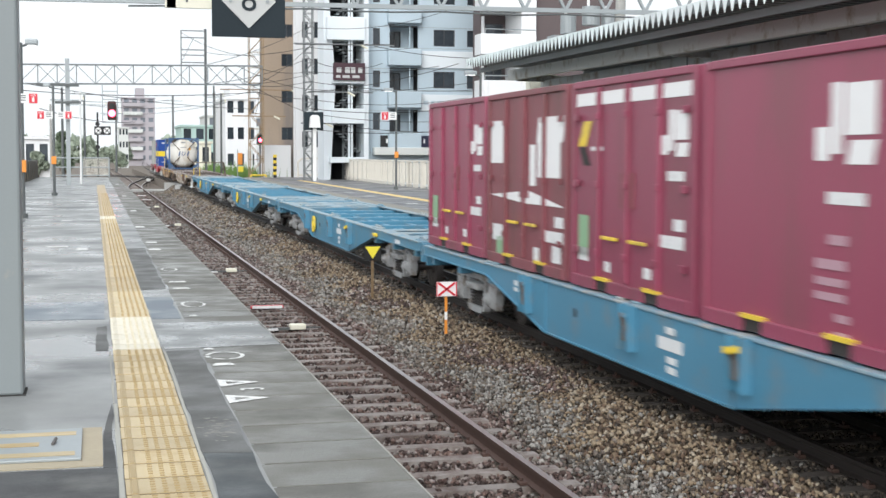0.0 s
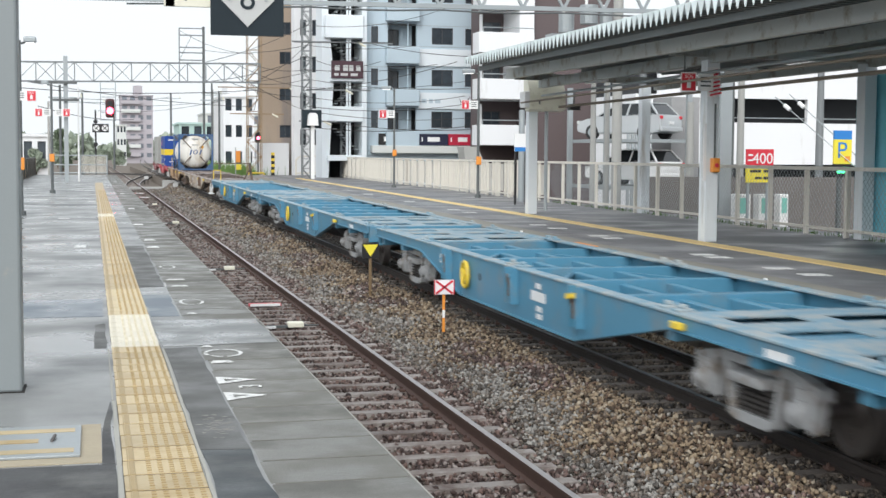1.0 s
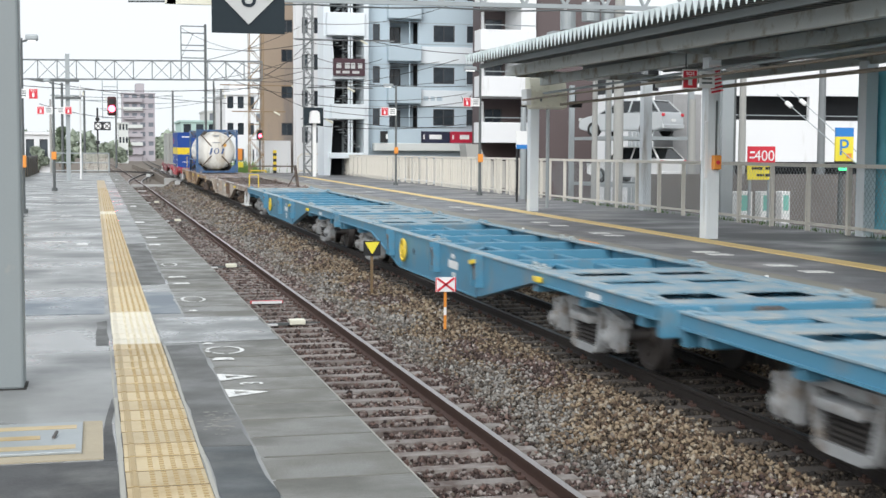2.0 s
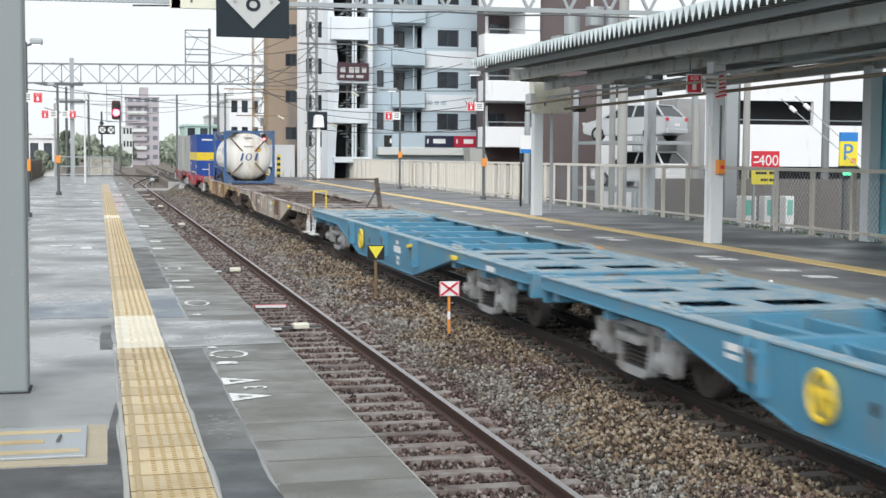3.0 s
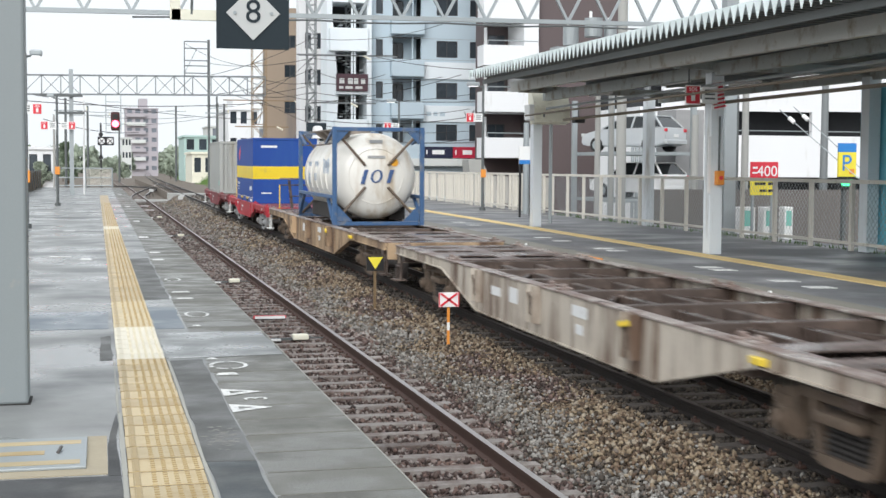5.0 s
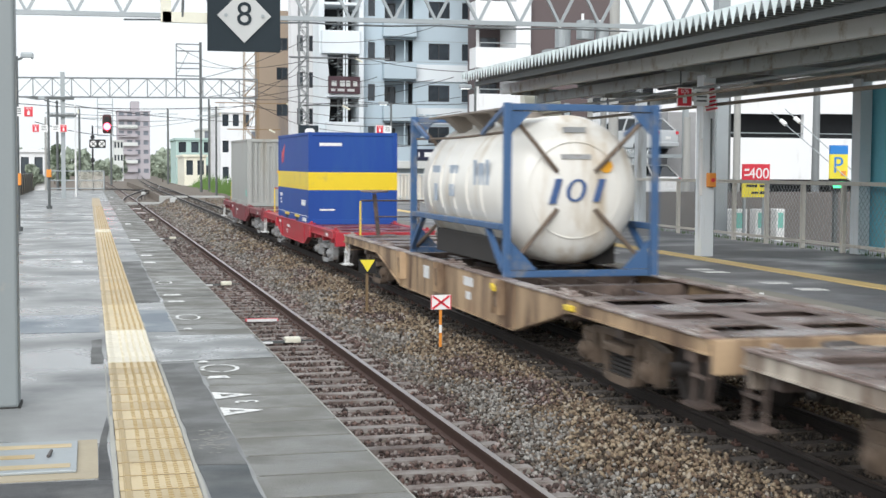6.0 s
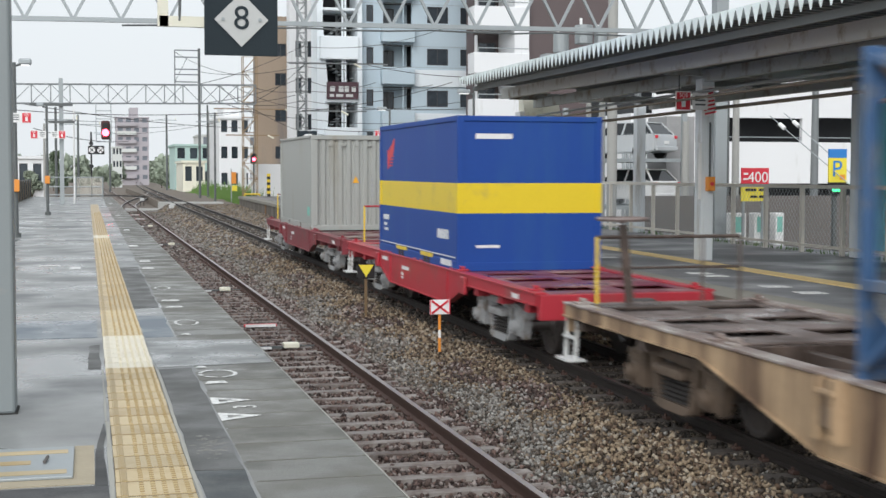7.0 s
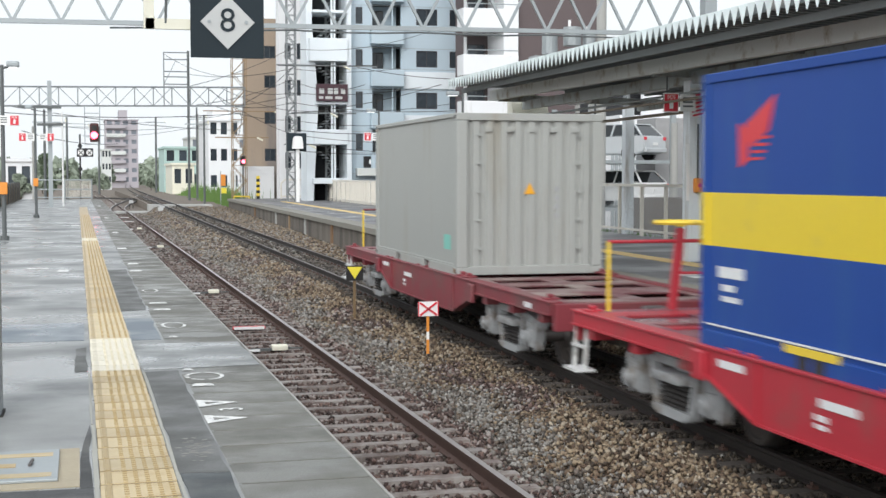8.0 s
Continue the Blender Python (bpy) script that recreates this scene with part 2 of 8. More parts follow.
# asphalt patches with their own outline
def ragged(pts, step=0.35, amount=0.014):
    """The outline with its long sides broken up by small wobbles, as hand-laid asphalt has."""
    out = []
    for (ax0, ay0), (bx0, by0) in zip(pts, pts[1:] + pts[:1]):
        n = max(1, int(math.hypot(bx0 - ax0, by0 - ay0) / step))
        for k in range(n):
            f = k / n
            out.append((ax0 + (bx0 - ax0) * f + random.uniform(-amount, amount) * (k > 0), ay0 + (by0 - ay0) * f + random.uniform(-amount, amount) * (k > 0)))
    return out


for pts, mat, z1, lab in (
        ([(-3.5, 1.2), (-1.6, 0.9), (0.05, 1.0), (0.05, 7.40), (-1.2, 7.40), (-3.5, 7.36)], patch_mat, 0.004, "dark repaired asphalt"),
        ([(-0.02, 7.41), (0.05, 7.41), (0.045, 9.3), (0.0, 8.6)], patch_mat, 0.004, "dark repaired asphalt"),
        ([(0.522, 7.66), (0.80, 7.62), (0.80, 11.78), (0.522, 11.74)], patch_mid, 0.004, "grey repaired asphalt"),
        ([(0.522, 0.8), (0.80, 0.8), (0.80, 7.60), (0.522, 7.64)], patch_blue, 0.004, "bluish dark repaired asphalt"),
        ([(-0.06, 11.9), (0.045, 11.9), (0.045, 13.6), (-0.055, 13.5)], patch_mid, 0.004, "grey repaired asphalt"),
        ([(0.515, 11.86), (1.525, 11.96), (1.525, 13.7), (0.50, 13.75)], wet_slab, 0.006, "pale wet concrete patch across the slabs"),
        ([(-3.2, 14.3), (0.03, 14.2), (0.03, 15.9), (-3.2, 16.1)], patch_damp_sheen, 0.004, "damp asphalt with bluish sky sheen in its colour"),
        ([(0.50, 14.1), (0.79, 14.1), (0.79, 16.2), (0.49, 16.3)], patch_damp_sheen, 0.004, "damp asphalt with bluish sky sheen in its colour"),
        ([(0.46, 17.2), (0.79, 17.3), (0.79, 25.0), (0.44, 24.8)], patch_mid, 0.004, "grey repaired asphalt")):
    part("asphalt_patch", prism(B(), ragged(pts), "z", 0.0, z1), mat, plat, lab)
# spilled cement beside the tactile strip
for k in range(55):
    x, y, r = random.gauss(0.67, 0.06), random.gauss(8.35, 0.16), random.uniform(0.002, 0.010)
    if 0.55 < x < 0.79:
        part("cement_splash", prism(B(), [(x + 2.6 * r * random.uniform(0.5, 1.3) * math.cos(a * 0.9), y + 1.2 * r * random.uniform(0.6, 1.3) * math.sin(a * 0.9)) for a in range(7)], "z", 0.004, 0.0055), cement_mat, plat)

# tactile paving: tiles with raised domes and an inner bar
path = thing("tactile_paving", "yellow tactile tiles with raised domes and inner bar line", "tactile paving", kind="structure")


TILE = 0.342


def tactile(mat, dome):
    """One tile: flat plate, inner bar between two darker strips, five columns of short raised studs."""
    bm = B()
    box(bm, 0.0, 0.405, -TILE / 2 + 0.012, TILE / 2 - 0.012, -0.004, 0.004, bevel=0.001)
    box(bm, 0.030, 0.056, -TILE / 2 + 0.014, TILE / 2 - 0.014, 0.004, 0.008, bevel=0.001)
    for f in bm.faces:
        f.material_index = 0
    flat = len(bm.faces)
    # studs get the darker colour: their shadow ticks and dirt painted together
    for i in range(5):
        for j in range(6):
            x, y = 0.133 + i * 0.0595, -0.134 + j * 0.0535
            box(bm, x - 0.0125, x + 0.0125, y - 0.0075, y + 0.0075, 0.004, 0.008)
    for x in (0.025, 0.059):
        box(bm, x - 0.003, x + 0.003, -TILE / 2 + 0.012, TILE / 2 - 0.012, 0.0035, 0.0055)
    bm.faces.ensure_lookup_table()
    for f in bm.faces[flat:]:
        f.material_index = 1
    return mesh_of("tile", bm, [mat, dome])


part("bedding", box(B(), 0.086, 0.495, -7.5, 12, 0.0, 0.003), groove_dirt, path, "dark mortar bed")
part("bedding", prism(B(), [(0.081, 12.0), (0.490, 12.0), (0.412, 62), (0.002, 62)], "z", 0.0, 0.003), groove_dirt, path, "dark mortar bed")
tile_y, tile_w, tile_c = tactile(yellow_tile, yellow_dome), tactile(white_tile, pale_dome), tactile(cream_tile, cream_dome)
plain = B()
for i in range(290):
    y = 6.936 + (i - 41) * TILE
    if y > 78:
        break
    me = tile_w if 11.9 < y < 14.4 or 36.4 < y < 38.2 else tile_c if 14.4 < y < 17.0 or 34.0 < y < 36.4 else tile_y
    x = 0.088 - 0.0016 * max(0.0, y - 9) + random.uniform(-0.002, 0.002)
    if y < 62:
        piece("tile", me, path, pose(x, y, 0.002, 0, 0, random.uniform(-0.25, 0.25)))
    else:
        box(plain, -0.01, 0.395, y - 0.168, y + 0.160, 0.002, 0.007)
tagged(part("tile_row", plain, yellow_tile, path), kind="stuff")


def wavy_border(x0, x1, y0, y1, seed):
    """A hand-trowelled mortar line with uneven sides."""
    rg = random.Random(seed)
    n = int((y1 - y0) / 0.22)
    a = [(x0 + rg.uniform(-0.003, 0.003), y0 + (y1 - y0) * k / n) for k in range(n + 1)]
    b = [(x1 + rg.uniform(-0.004, 0.004), y0 + (y1 - y0) * k / n) for k in range(n + 1)]
    return prism(B(), a + b[::-1], "z", 0.0, 0.007)


part("border", wavy_border(0.056, 0.083, -7.5, 9.3, 1), border_mat, path, "pale mortar border")
part("border", wavy_border(0.052, 0.066, 9.32, 11.8, 2), border_mat, path, "pale mortar border")
part("border", wavy_border(0.499, 0.520, -7.5, 11.7, 3), border_mat, path, "pale mortar border")


# ---- tracks ----
def rail_outline(x, top=RAIL):
    """Rail section round x."""
    half = [(0.0325, 0), (0.0325, -0.035), (0.009, -0.05), (0.009, -0.125), (0.062, -0.140), (0.062, -0.152)]
    return [(x + a, top + b) for a, b in half] + [(x - a, top + b) for a, b in reversed(half)]


def rail(name, centre, side, y0, y1, step, parent, top=None, level=level_1):
    """A rail that follows a centre line; its head's top is bright steel."""
    bm = B()
    prev = None
    n = int((y1 - y0) / step)
    for k in range(n + 1):
        y = y0 + k * step
        ring = [bm.verts.new((px, y, pz)) for px, pz in rail_outline(centre(y) + side * 0.566, level(y))]
        if prev:
            for i in range(12):
                j = (i + 1) % 12
                f = bm.faces.new((prev[i], prev[j], ring[j], ring[i]))
                f.material_index = 1 if i == 11 else 0
        prev = ring
    bmesh.ops.recalc_face_normals(bm, faces=bm.faces)
    return part(name, bm, [rail_side if level is level_1 else rail_side_dark, top or rail_top], parent)


def bar_mesh(name, w, l, h, mat, bevel=0.02):
    return mesh_of(name, box(B(), -w / 2, w / 2, -l / 2, l / 2, -h, 0, bevel=bevel), mat)


# sleepers below the train: its shade is put into their darker colour
sleeper_shade = material("sleeper_train_shade", (0.085, 0.072, 0.062), rough=0.8, var=0.3, scale=3, fine=40, bump=0.4, piece=0.2)
clip_bm = B()
for s in (-1, 1):
    for q in (-1, 1):
        box(clip_bm, s * 0.566 + q * 0.10 - 0.035, s * 0.566 + q * 0.10 + 0.035, -0.05, 0.05, 0, 0.035, bevel=0.008)
        rod(clip_bm, (s * 0.566 + q * 0.11, 0, 0.03), (s * 0.566 + q * 0.11, 0, 0.065), 0.016, 6)
for name, centre, y1, lab, level, smat in (("track_near", track_1, 300, "narrow-gauge track with rust-brown rails on concrete sleepers", level_1, sleeper_mat), ("track_far", track_2, 420, "narrow-gauge track with dark rails in oily ballast", level_2, sleeper_shade)):
    sleeper = mesh_of("sleeper", prism(B(), [(-0.11, -0.14), (0.11, -0.14), (0.085, 0.0), (-0.085, 0.0)], "x", -1.0, 1.0), smat)
    tr = thing(name, lab, "railway track", kind="structure")
    for s in (-1, 1):
        rail("rail", centre, s, -6, y1, 3.0, tr, rail_top if name == "track_near" else rail_top_far, level)
    clips = mesh_of("rail_clip", clip_bm.copy(), rail_side)
    far = B()
    for i in range(-15, 300):
        y = 3 + i * 0.58
        x = centre(y)
        if i < 130:
            piece("sleeper", sleeper, tr, pose(x + random.uniform(-0.02, 0.02), y, level(y) - 0.153 + random.uniform(-0.006, 0.004), 0, 0, random.uniform(-0.8, 0.8)))
            if i < 75:
                piece("rail_clip", clips, tr, pose(x, y, level(y) - 0.153))
        else:
            box(far, x - 1, x + 1, y - 0.1, y + 0.1, level(y) - 0.28, level(y) - 0.155)
    tagged(part("sleeper_row", far, smat, tr), kind="stuff")
clip_bm.free()


# ---- far platform ----
deck_2 = material("far_platform_asphalt", (0.15, 0.15, 0.155), rough=0.5, var=0.22, scale=0.5, fine=50, bump=0.1, gloss_var=0.2)
slab_2 = material("far_platform_edge", (0.21, 0.20, 0.17), rough=0.65, var=0.25, scale=0.8, fine=40, bump=0.15, piece=0.1)
line_yellow = material("tactile_line_far", (0.70, 0.52, 0.22), rough=0.6, var=0.12, scale=1, fine=30, bump=0.1)
fence_paint = material("cream_fence_paint", (0.66, 0.63, 0.56), rough=0.5, var=0.08, scale=2, fine=40, bump=0.05, dirt=(0.45, 0.40, 0.33), dirt_amount=0.1, dirt_scale=3)
pillar_white = material("pale_pillar_paint", (0.70, 0.74, 0.76), rough=0.45, var=0.08, scale=1.2, fine=40, bump=0.05, streak=True, dirt=(0.40, 0.38, 0.34), dirt_amount=0.15, dirt_scale=1.5)


def strip_along(bm, f0, f1, ys, z0, z1):
    """A solid strip whose two sides follow f0(y) and f1(y)."""
    top = z1 if callable(z1) else (lambda y: z1)
    rings = [[bm.verts.new(p) for p in ((f0(y), y, z0), (f1(y), y, z0), (f1(y), y, top(y)), (f0(y), y, top(y)))] for y in ys]
    for a, b in zip(rings, rings[1:]):
        for i in range(4):
            j = (i + 1) % 4
            bm.faces.new((a[i], a[j], b[j], b[i]))
    bm.faces.new(rings[0])
    bm.faces.new(list(reversed(rings[-1])))
    bmesh.ops.recalc_face_normals(bm, faces=bm.faces)
    return bm


P2 = [-8 + 4 * k for k in range(29)] + [106]


def along_2(off):
    """A line beside the far platform's axis, off metres from its edge line."""
    return lambda y: 7.75 + 0.0315 * y + off


plat2 = thing("far_platform", "opposite platform with concrete wall and asphalt surface", "platform", kind="structure")
part("platform_body", strip_along(B(), lambda y: edge_2(y) + 0.75, along_2(7.3), P2, BED - 0.5, 0.0), deck_2, plat2)
part("platform_wall", strip_along(B(), lambda y: edge_2(y) + 0.10, lambda y: edge_2(y) + 0.748, P2, BED - 0.5, -0.18), wall_mat, plat2, "stained concrete platform wall")
part("edge_slab", strip_along(B(), edge_2, lambda y: edge_2(y) + 0.748, P2, -0.176, 0.003), slab_2, plat2, "worn concrete platform edge")
part("tactile_line", strip_along(B(), along_2(2.55), along_2(2.95), P2[:26], 0.0, 0.014), line_yellow, plat2, "yellow tactile line")

# platform fence: cream posts, rails and mesh panels
fence_line = along_2(6.45)
fence = thing("platform_fence", "cream steel fence with posts and rails along the platform", "fence", kind="structure")
post_me = mesh_of("post", box(B(), -0.045, 0.045, -0.045, 0.045, 0, 1.42, bevel=0.006), fence_paint)
y = 18.0
posts = []
while y < 104:
    posts.append(y)
    y += 1.75
for y in posts:
    piece("post", post_me, fence, pose(fence_line(y), y, 0))
for z, h in ((1.43, 0.08), (0.16, 0.06)):
    part("rail", beam(B(), (fence_line(17), 17, z), (fence_line(103.5), 103.5, z), 0.06, h), fence_paint, fence)


# ---- canopy over the far platform ----
roof_dark = material("canopy_underside", (0.20, 0.215, 0.215), rough=0.8, var=0.2, scale=1.0, fine=30)
roof_metal = material("folded_roof_sheet", (0.15, 0.17, 0.17), rough=0.45, metal=0.2, var=0.12, scale=1.5, fine=30, dirt=(0.2, 0.19, 0.17), dirt_amount=0.2)
beam_grey = material("canopy_beam_paint", (0.42, 0.45, 0.44), rough=0.55, var=0.12, scale=1.0, fine=30, dirt=(0.22, 0.18, 0.13), dirt_amount=0.25, dirt_scale=2)
beam_light = material("eave_beam_paint", (0.62, 0.63, 0.60), rough=0.55, var=0.12, scale=1.0, fine=30, dirt=(0.33, 0.28, 0.2), dirt_amount=0.2, dirt_scale=1.6)
canopy = thing("platform_canopy", "grey steel canopy with ribbed folded-sheet roof on columns", "canopy", kind="structure")
ax = math.degrees(math.atan(0.0315))


def can(off, y, z):
    return (along_2(off)(y), y, z)


CAN0, CAN1 = 2.0, 36.1
bm = B()
pitch = 0.27


def rise(y):
    """The roof climbs slightly towards its far end."""
    return 0.011 * (y - 20)


n = int((CAN1 - CAN0) / pitch)
rows = []
prof = [(0.0, 0.0), (0.10, 0.0), (0.13, 0.17), (0.17, 0.17), (0.20, 0.0)]
for side, zz in ((0.92, 3.98), (7.6, 3.80)):
    line = []
    for k in range(n):
        for dy, dz in prof[:-1]:
            y = CAN0 + k * pitch + dy * 1.35
            line.append(bm.verts.new(can(side, y, zz + dz * 0.9 + rise(y))))
    rows.append(line)
for i in range(len(rows[0]) - 1):
    bm.faces.new((rows[0][i], rows[0][i + 1], rows[1][i + 1], rows[1][i]))
roof = part("roof_sheet", bm, roof_metal, canopy)
md = roof.modifiers.new("thickness", "SOLIDIFY")
md.thickness = 0.01
part("eave_beam", beam(B(), can(2.2, CAN0, 3.73 + rise(CAN0)), can(2.2, CAN1, 3.73 + rise(CAN1)), 0.16, 0.27), beam_light, canopy, "pale weathered eave beam")
tooth = B()
prism(tooth, [(-0.118, 0.02), (0.118, 0.02), (0.008, -0.25), (-0.008, -0.25)], "x", -0.006, 0.006)
tooth = mesh_of("eave_tooth", tooth, material("eave_tooth_paint", (0.72, 0.80, 0.80), rough=0.45, var=0.1, scale=4, piece=0.12))
for k in range(n):
    y = CAN0 + (k + 0.5) * pitch
    piece("eave_tooth", tooth, canopy, Matrix.Translation(can(0.90, y, 4.13 + rise(y))))
for off in (1.3, 3.15, 4.3, 5.5, 6.7):
    part("purlin", beam(B(), can(off, CAN0, 3.84 + rise(CAN0)), can(off, CAN1 - 0.2, 3.84 + rise(CAN1)), 0.08, 0.12), roof_dark, canopy)
for off, dz in ((3.15, 0.0), (6.6, 0.0)):
    part("main_beam", beam(B(), can(off, CAN0, 3.50 + dz), can(off, CAN1, 3.66 + dz), 0.16, 0.24), beam_grey, canopy)
for y in (4, 12, 24.6, 35.8):
    part("cross_beam", beam(B(), can(2.3, y, 3.66 + rise(y)), can(7.4, y, 3.6 + rise(y)), 0.14, 0.18), beam_grey, canopy)
for off in (3.15, 6.6):
    for y in (12, 24.6, 37.0):
        part("column", box(B(), -0.13, 0.13, -0.16, 0.16, 0.0, 3.5 + rise(y), m=Matrix.Translation(can(off, y, 0)) @ pose(0, 0, 0, 0, 0, -ax), bevel=0.01), pillar_white, canopy)

# own platform's column beside the camera
col = thing("canopy_column", "pale grey-green painted steel canopy column", "column", kind="structure")
part("shaft", box(B(), -0.90, -0.545, 9.8, 10.1, 0.0, 5.2, bevel=0.02), steel_paint, col)
part("girder", beam(B(), (-0.72, 10.2, 4.62), (1.4, 12.05, 4.62), 0.14, 0.16), steel_paint, col)
# thin near-black sheet for the dark smudge round the column's foot
part("base_plate", box(B(), -0.915, -0.53, 9.785, 10.115, 0.0, 0.008), joint_mat, col)


# ---- the train: materials ----
blue_paint = material("wagon_blue", (0.08, 0.235, 0.35), rough=0.42, var=0.14, scale=1.0, fine=25, bump=0.06, dirt=(0.15, 0.22, 0.26), dirt_amount=0.22, dirt_scale=1.6)
blue_worn = material("wagon_blue_worn", (0.17, 0.30, 0.385), rough=0.55, var=0.2, scale=1.5, fine=25, bump=0.1, dirt=(0.36, 0.38, 0.37), dirt_amount=0.5, dirt_scale=3)
tan_paint = material("wagon_tan", (0.43, 0.305, 0.185), rough=0.6, var=0.25, scale=0.9, fine=20, bump=0.12, streak=True, dirt=(0.10, 0.058, 0.036), dirt_amount=0.5, dirt_scale=2.2)
cream_paint = material("wagon_cream", (0.50, 0.45, 0.38), rough=0.6, var=0.2, scale=0.9, fine=20, bump=0.12, streak=True, dirt=(0.12, 0.075, 0.05), dirt_amount=0.45, dirt_scale=2.6)
flange_rust = material("flange_rust", (0.20, 0.15, 0.13), rough=0.45, var=0.35, scale=1.5, fine=25, bump=0.15, dirt=(0.42, 0.38, 0.35), dirt_amount=0.4, dirt_scale=2.2, gloss_var=0.2)
end_plate = material("wagon_worn_plate", (0.22, 0.175, 0.16), rough=0.42, var=0.3, scale=1.1, fine=25, bump=0.12, dirt=(0.085, 0.062, 0.052), dirt_amount=0.5, dirt_scale=1.6, gloss_var=0.22)
rust_deck = material("wagon_rusty_deck", (0.075, 0.056, 0.047), rough=0.4, var=0.35, scale=1.3, fine=25, bump=0.2, dirt=(0.16, 0.12, 0.10), dirt_amount=0.3, dirt_scale=2, gloss_var=0.2)
red_paint = material("wagon_red", (0.41, 0.03, 0.045), rough=0.42, var=0.15, scale=1.0, fine=25, bump=0.06, dirt=(0.30, 0.07, 0.07), dirt_amount=0.25, dirt_scale=1.5)
red_deck = material("wagon_red_deck", (0.17, 0.04, 0.065), rough=0.45, var=0.2, scale=1.0, fine=25, bump=0.08, dirt=(0.33, 0.19, 0.18), dirt_amount=0.4, dirt_scale=1.2, gloss_var=0.2)
bogie_grey = material("bogie_grey", (0.34, 0.35, 0.355), rough=0.6, var=0.25, scale=3, fine=25, bump=0.15, dirt=(0.20, 0.17, 0.14), dirt_amount=0.3, dirt_scale=3)
bogie_brown = material("bogie_brown", (0.15, 0.11, 0.08), rough=0.75, var=0.3, scale=3, fine=25, bump=0.15, dirt=(0.10, 0.075, 0.055), dirt_amount=0.4, dirt_scale=3)
wheel_steel = material("wheel_steel", (0.11, 0.10, 0.095), rough=0.5, metal=0.5, var=0.25, scale=4)
dark_under = material("underframe_dark", (0.035, 0.032, 0.03), rough=0.85, var=0.3, scale=2)
yellow_paint = material("yellow_paint", (0.75, 0.55, 0.05), rough=0.5, var=0.1, scale=3, dirt=(0.4, 0.3, 0.1), dirt_amount=0.1)
white_mark = material("white_marking", (0.72, 0.73, 0.73), rough=0.5, var=0.06, scale=6, dirt=(0.5, 0.5, 0.5), dirt_amount=0.15, dirt_scale=8)
step_white = material("step_white", (0.66, 0.67, 0.66), rough=0.55, var=0.12, scale=5, dirt=(0.35, 0.33, 0.30), dirt_amount=0.25, dirt_scale=6)
SPEED = 15.6


def wheelset_mesh():
    """Two flanged wheels on an axle, turned about x."""
    bm = B()
    for s in (-1, 1):
        rings = [(0.47, 0.09), (0.47, 0.43), (0.575, 0.42), (0.60, 0.415), (0.60, 0.37), (0.575, 0.35), (0.57, 0.16), (0.61, 0.14), (0.61, 0.08)]
        rings.insert(1, (0.47, 0.455))
        prev = None
        for x, r in rings:
            ring = [bm.verts.new((s * x, r * math.cos(a), r * math.sin(a))) for a in (2 * math.pi * k / 28 for k in range(28))]
            if prev:
                for i in range(28):
                    j = (i + 1) % 28
                    bm.faces.new((prev[i], prev[j], ring[j], ring[i]))
            prev = ring
    rod(bm, (-0.92, 0, 0), (0.92, 0, 0), 0.075, 12)
    for s in (-1, 1):
        for k in range(4):
            a = k * math.pi / 2
            rod(bm, (s * 0.57, 0.25 * math.cos(a), 0.25 * math.sin(a)), (s * 0.585, 0.25 * math.cos(a), 0.25 * math.sin(a)), 0.03, 6)
    bmesh.ops.recalc_face_normals(bm, faces=bm.faces)
    return mesh_of("wheelset", bm, wheel_steel, True)


WHEELSET = wheelset_mesh()
SPUN = []


def side_frame(mat):
    """Cast bogie side frame: slim arched beam, separate axle boxes in horns, open spring nest."""
    bm = B()
    prism(bm, [(-1.24, 0.55), (-1.24, 0.65), (-0.70, 0.74), (0.70, 0.74), (1.24, 0.65), (1.24, 0.55), (0.68, 0.655), (-0.68, 0.655)], "x", -0.06, 0.06)
    prism(bm, [(-0.44, 0.23), (-0.44, 0.17), (-0.30, 0.13), (0.30, 0.13), (0.44, 0.17), (0.44, 0.23)], "x", -0.09, 0.06)
    for s in (-1, 1):
        # strut from the spring seat up to the arch
        prism(bm, [(s * 0.38, 0.20), (s * 0.46, 0.20), (s * 0.60, 0.67), (s * 0.50, 0.67)], "x", -0.07, 0.05)
        # axle box between two narrow horns, with its cap
        prism(bm, [(s * 0.795, 0.26), (s * 0.835, 0.26), (s * 0.845, 0.66), (s * 0.765, 0.70)], "x", -0.08, 0.05)
        prism(bm, [(s * 1.065, 0.24), (s * 1.115, 0.26), (s * 1.20, 0.62), (s * 1.06, 0.64)], "x", -0.08, 0.05)
        box(bm, -0.13, 0.08, s * 0.95 - 0.09, s * 0.95 + 0.09, 0.29, 0.53, bevel=0.02)
        rod(bm, (-0.19, s * 0.95, 0.42), (0.1, s * 0.95, 0.42), 0.095, 14)
        rod(bm, (-0.215, s * 0.95, 0.42), (-0.1, s * 0.95, 0.42), 0.045, 10)
        rod(bm, (-0.05, s * 0.95, 0.53), (-0.05, s * 0.95, 0.62), 0.06, 10)
        # springs take near-black: the shade of the hollow is put on them
        done = set(bm.faces)
        for q in (0.08, 0.25):
            for k in range(5):
                rod(bm, (-0.02, s * q, 0.24 + k * 0.052), (-0.02, s * q, 0.268 + k * 0.052), 0.062, 10)
        for f in bm.faces:
            if f not in done:
                f.material_index = 1
    box(bm, -0.16, 0.05, -0.34, 0.34, 0.50, 0.60, bevel=0.02)
    for d in (-0.22, 0.0, 0.22):
        rod(bm, (-0.18, d, 0.55), (-0.15, d, 0.55), 0.025, 6)
    return mesh_of("side_frame", bm, [mat, dark_under], True)


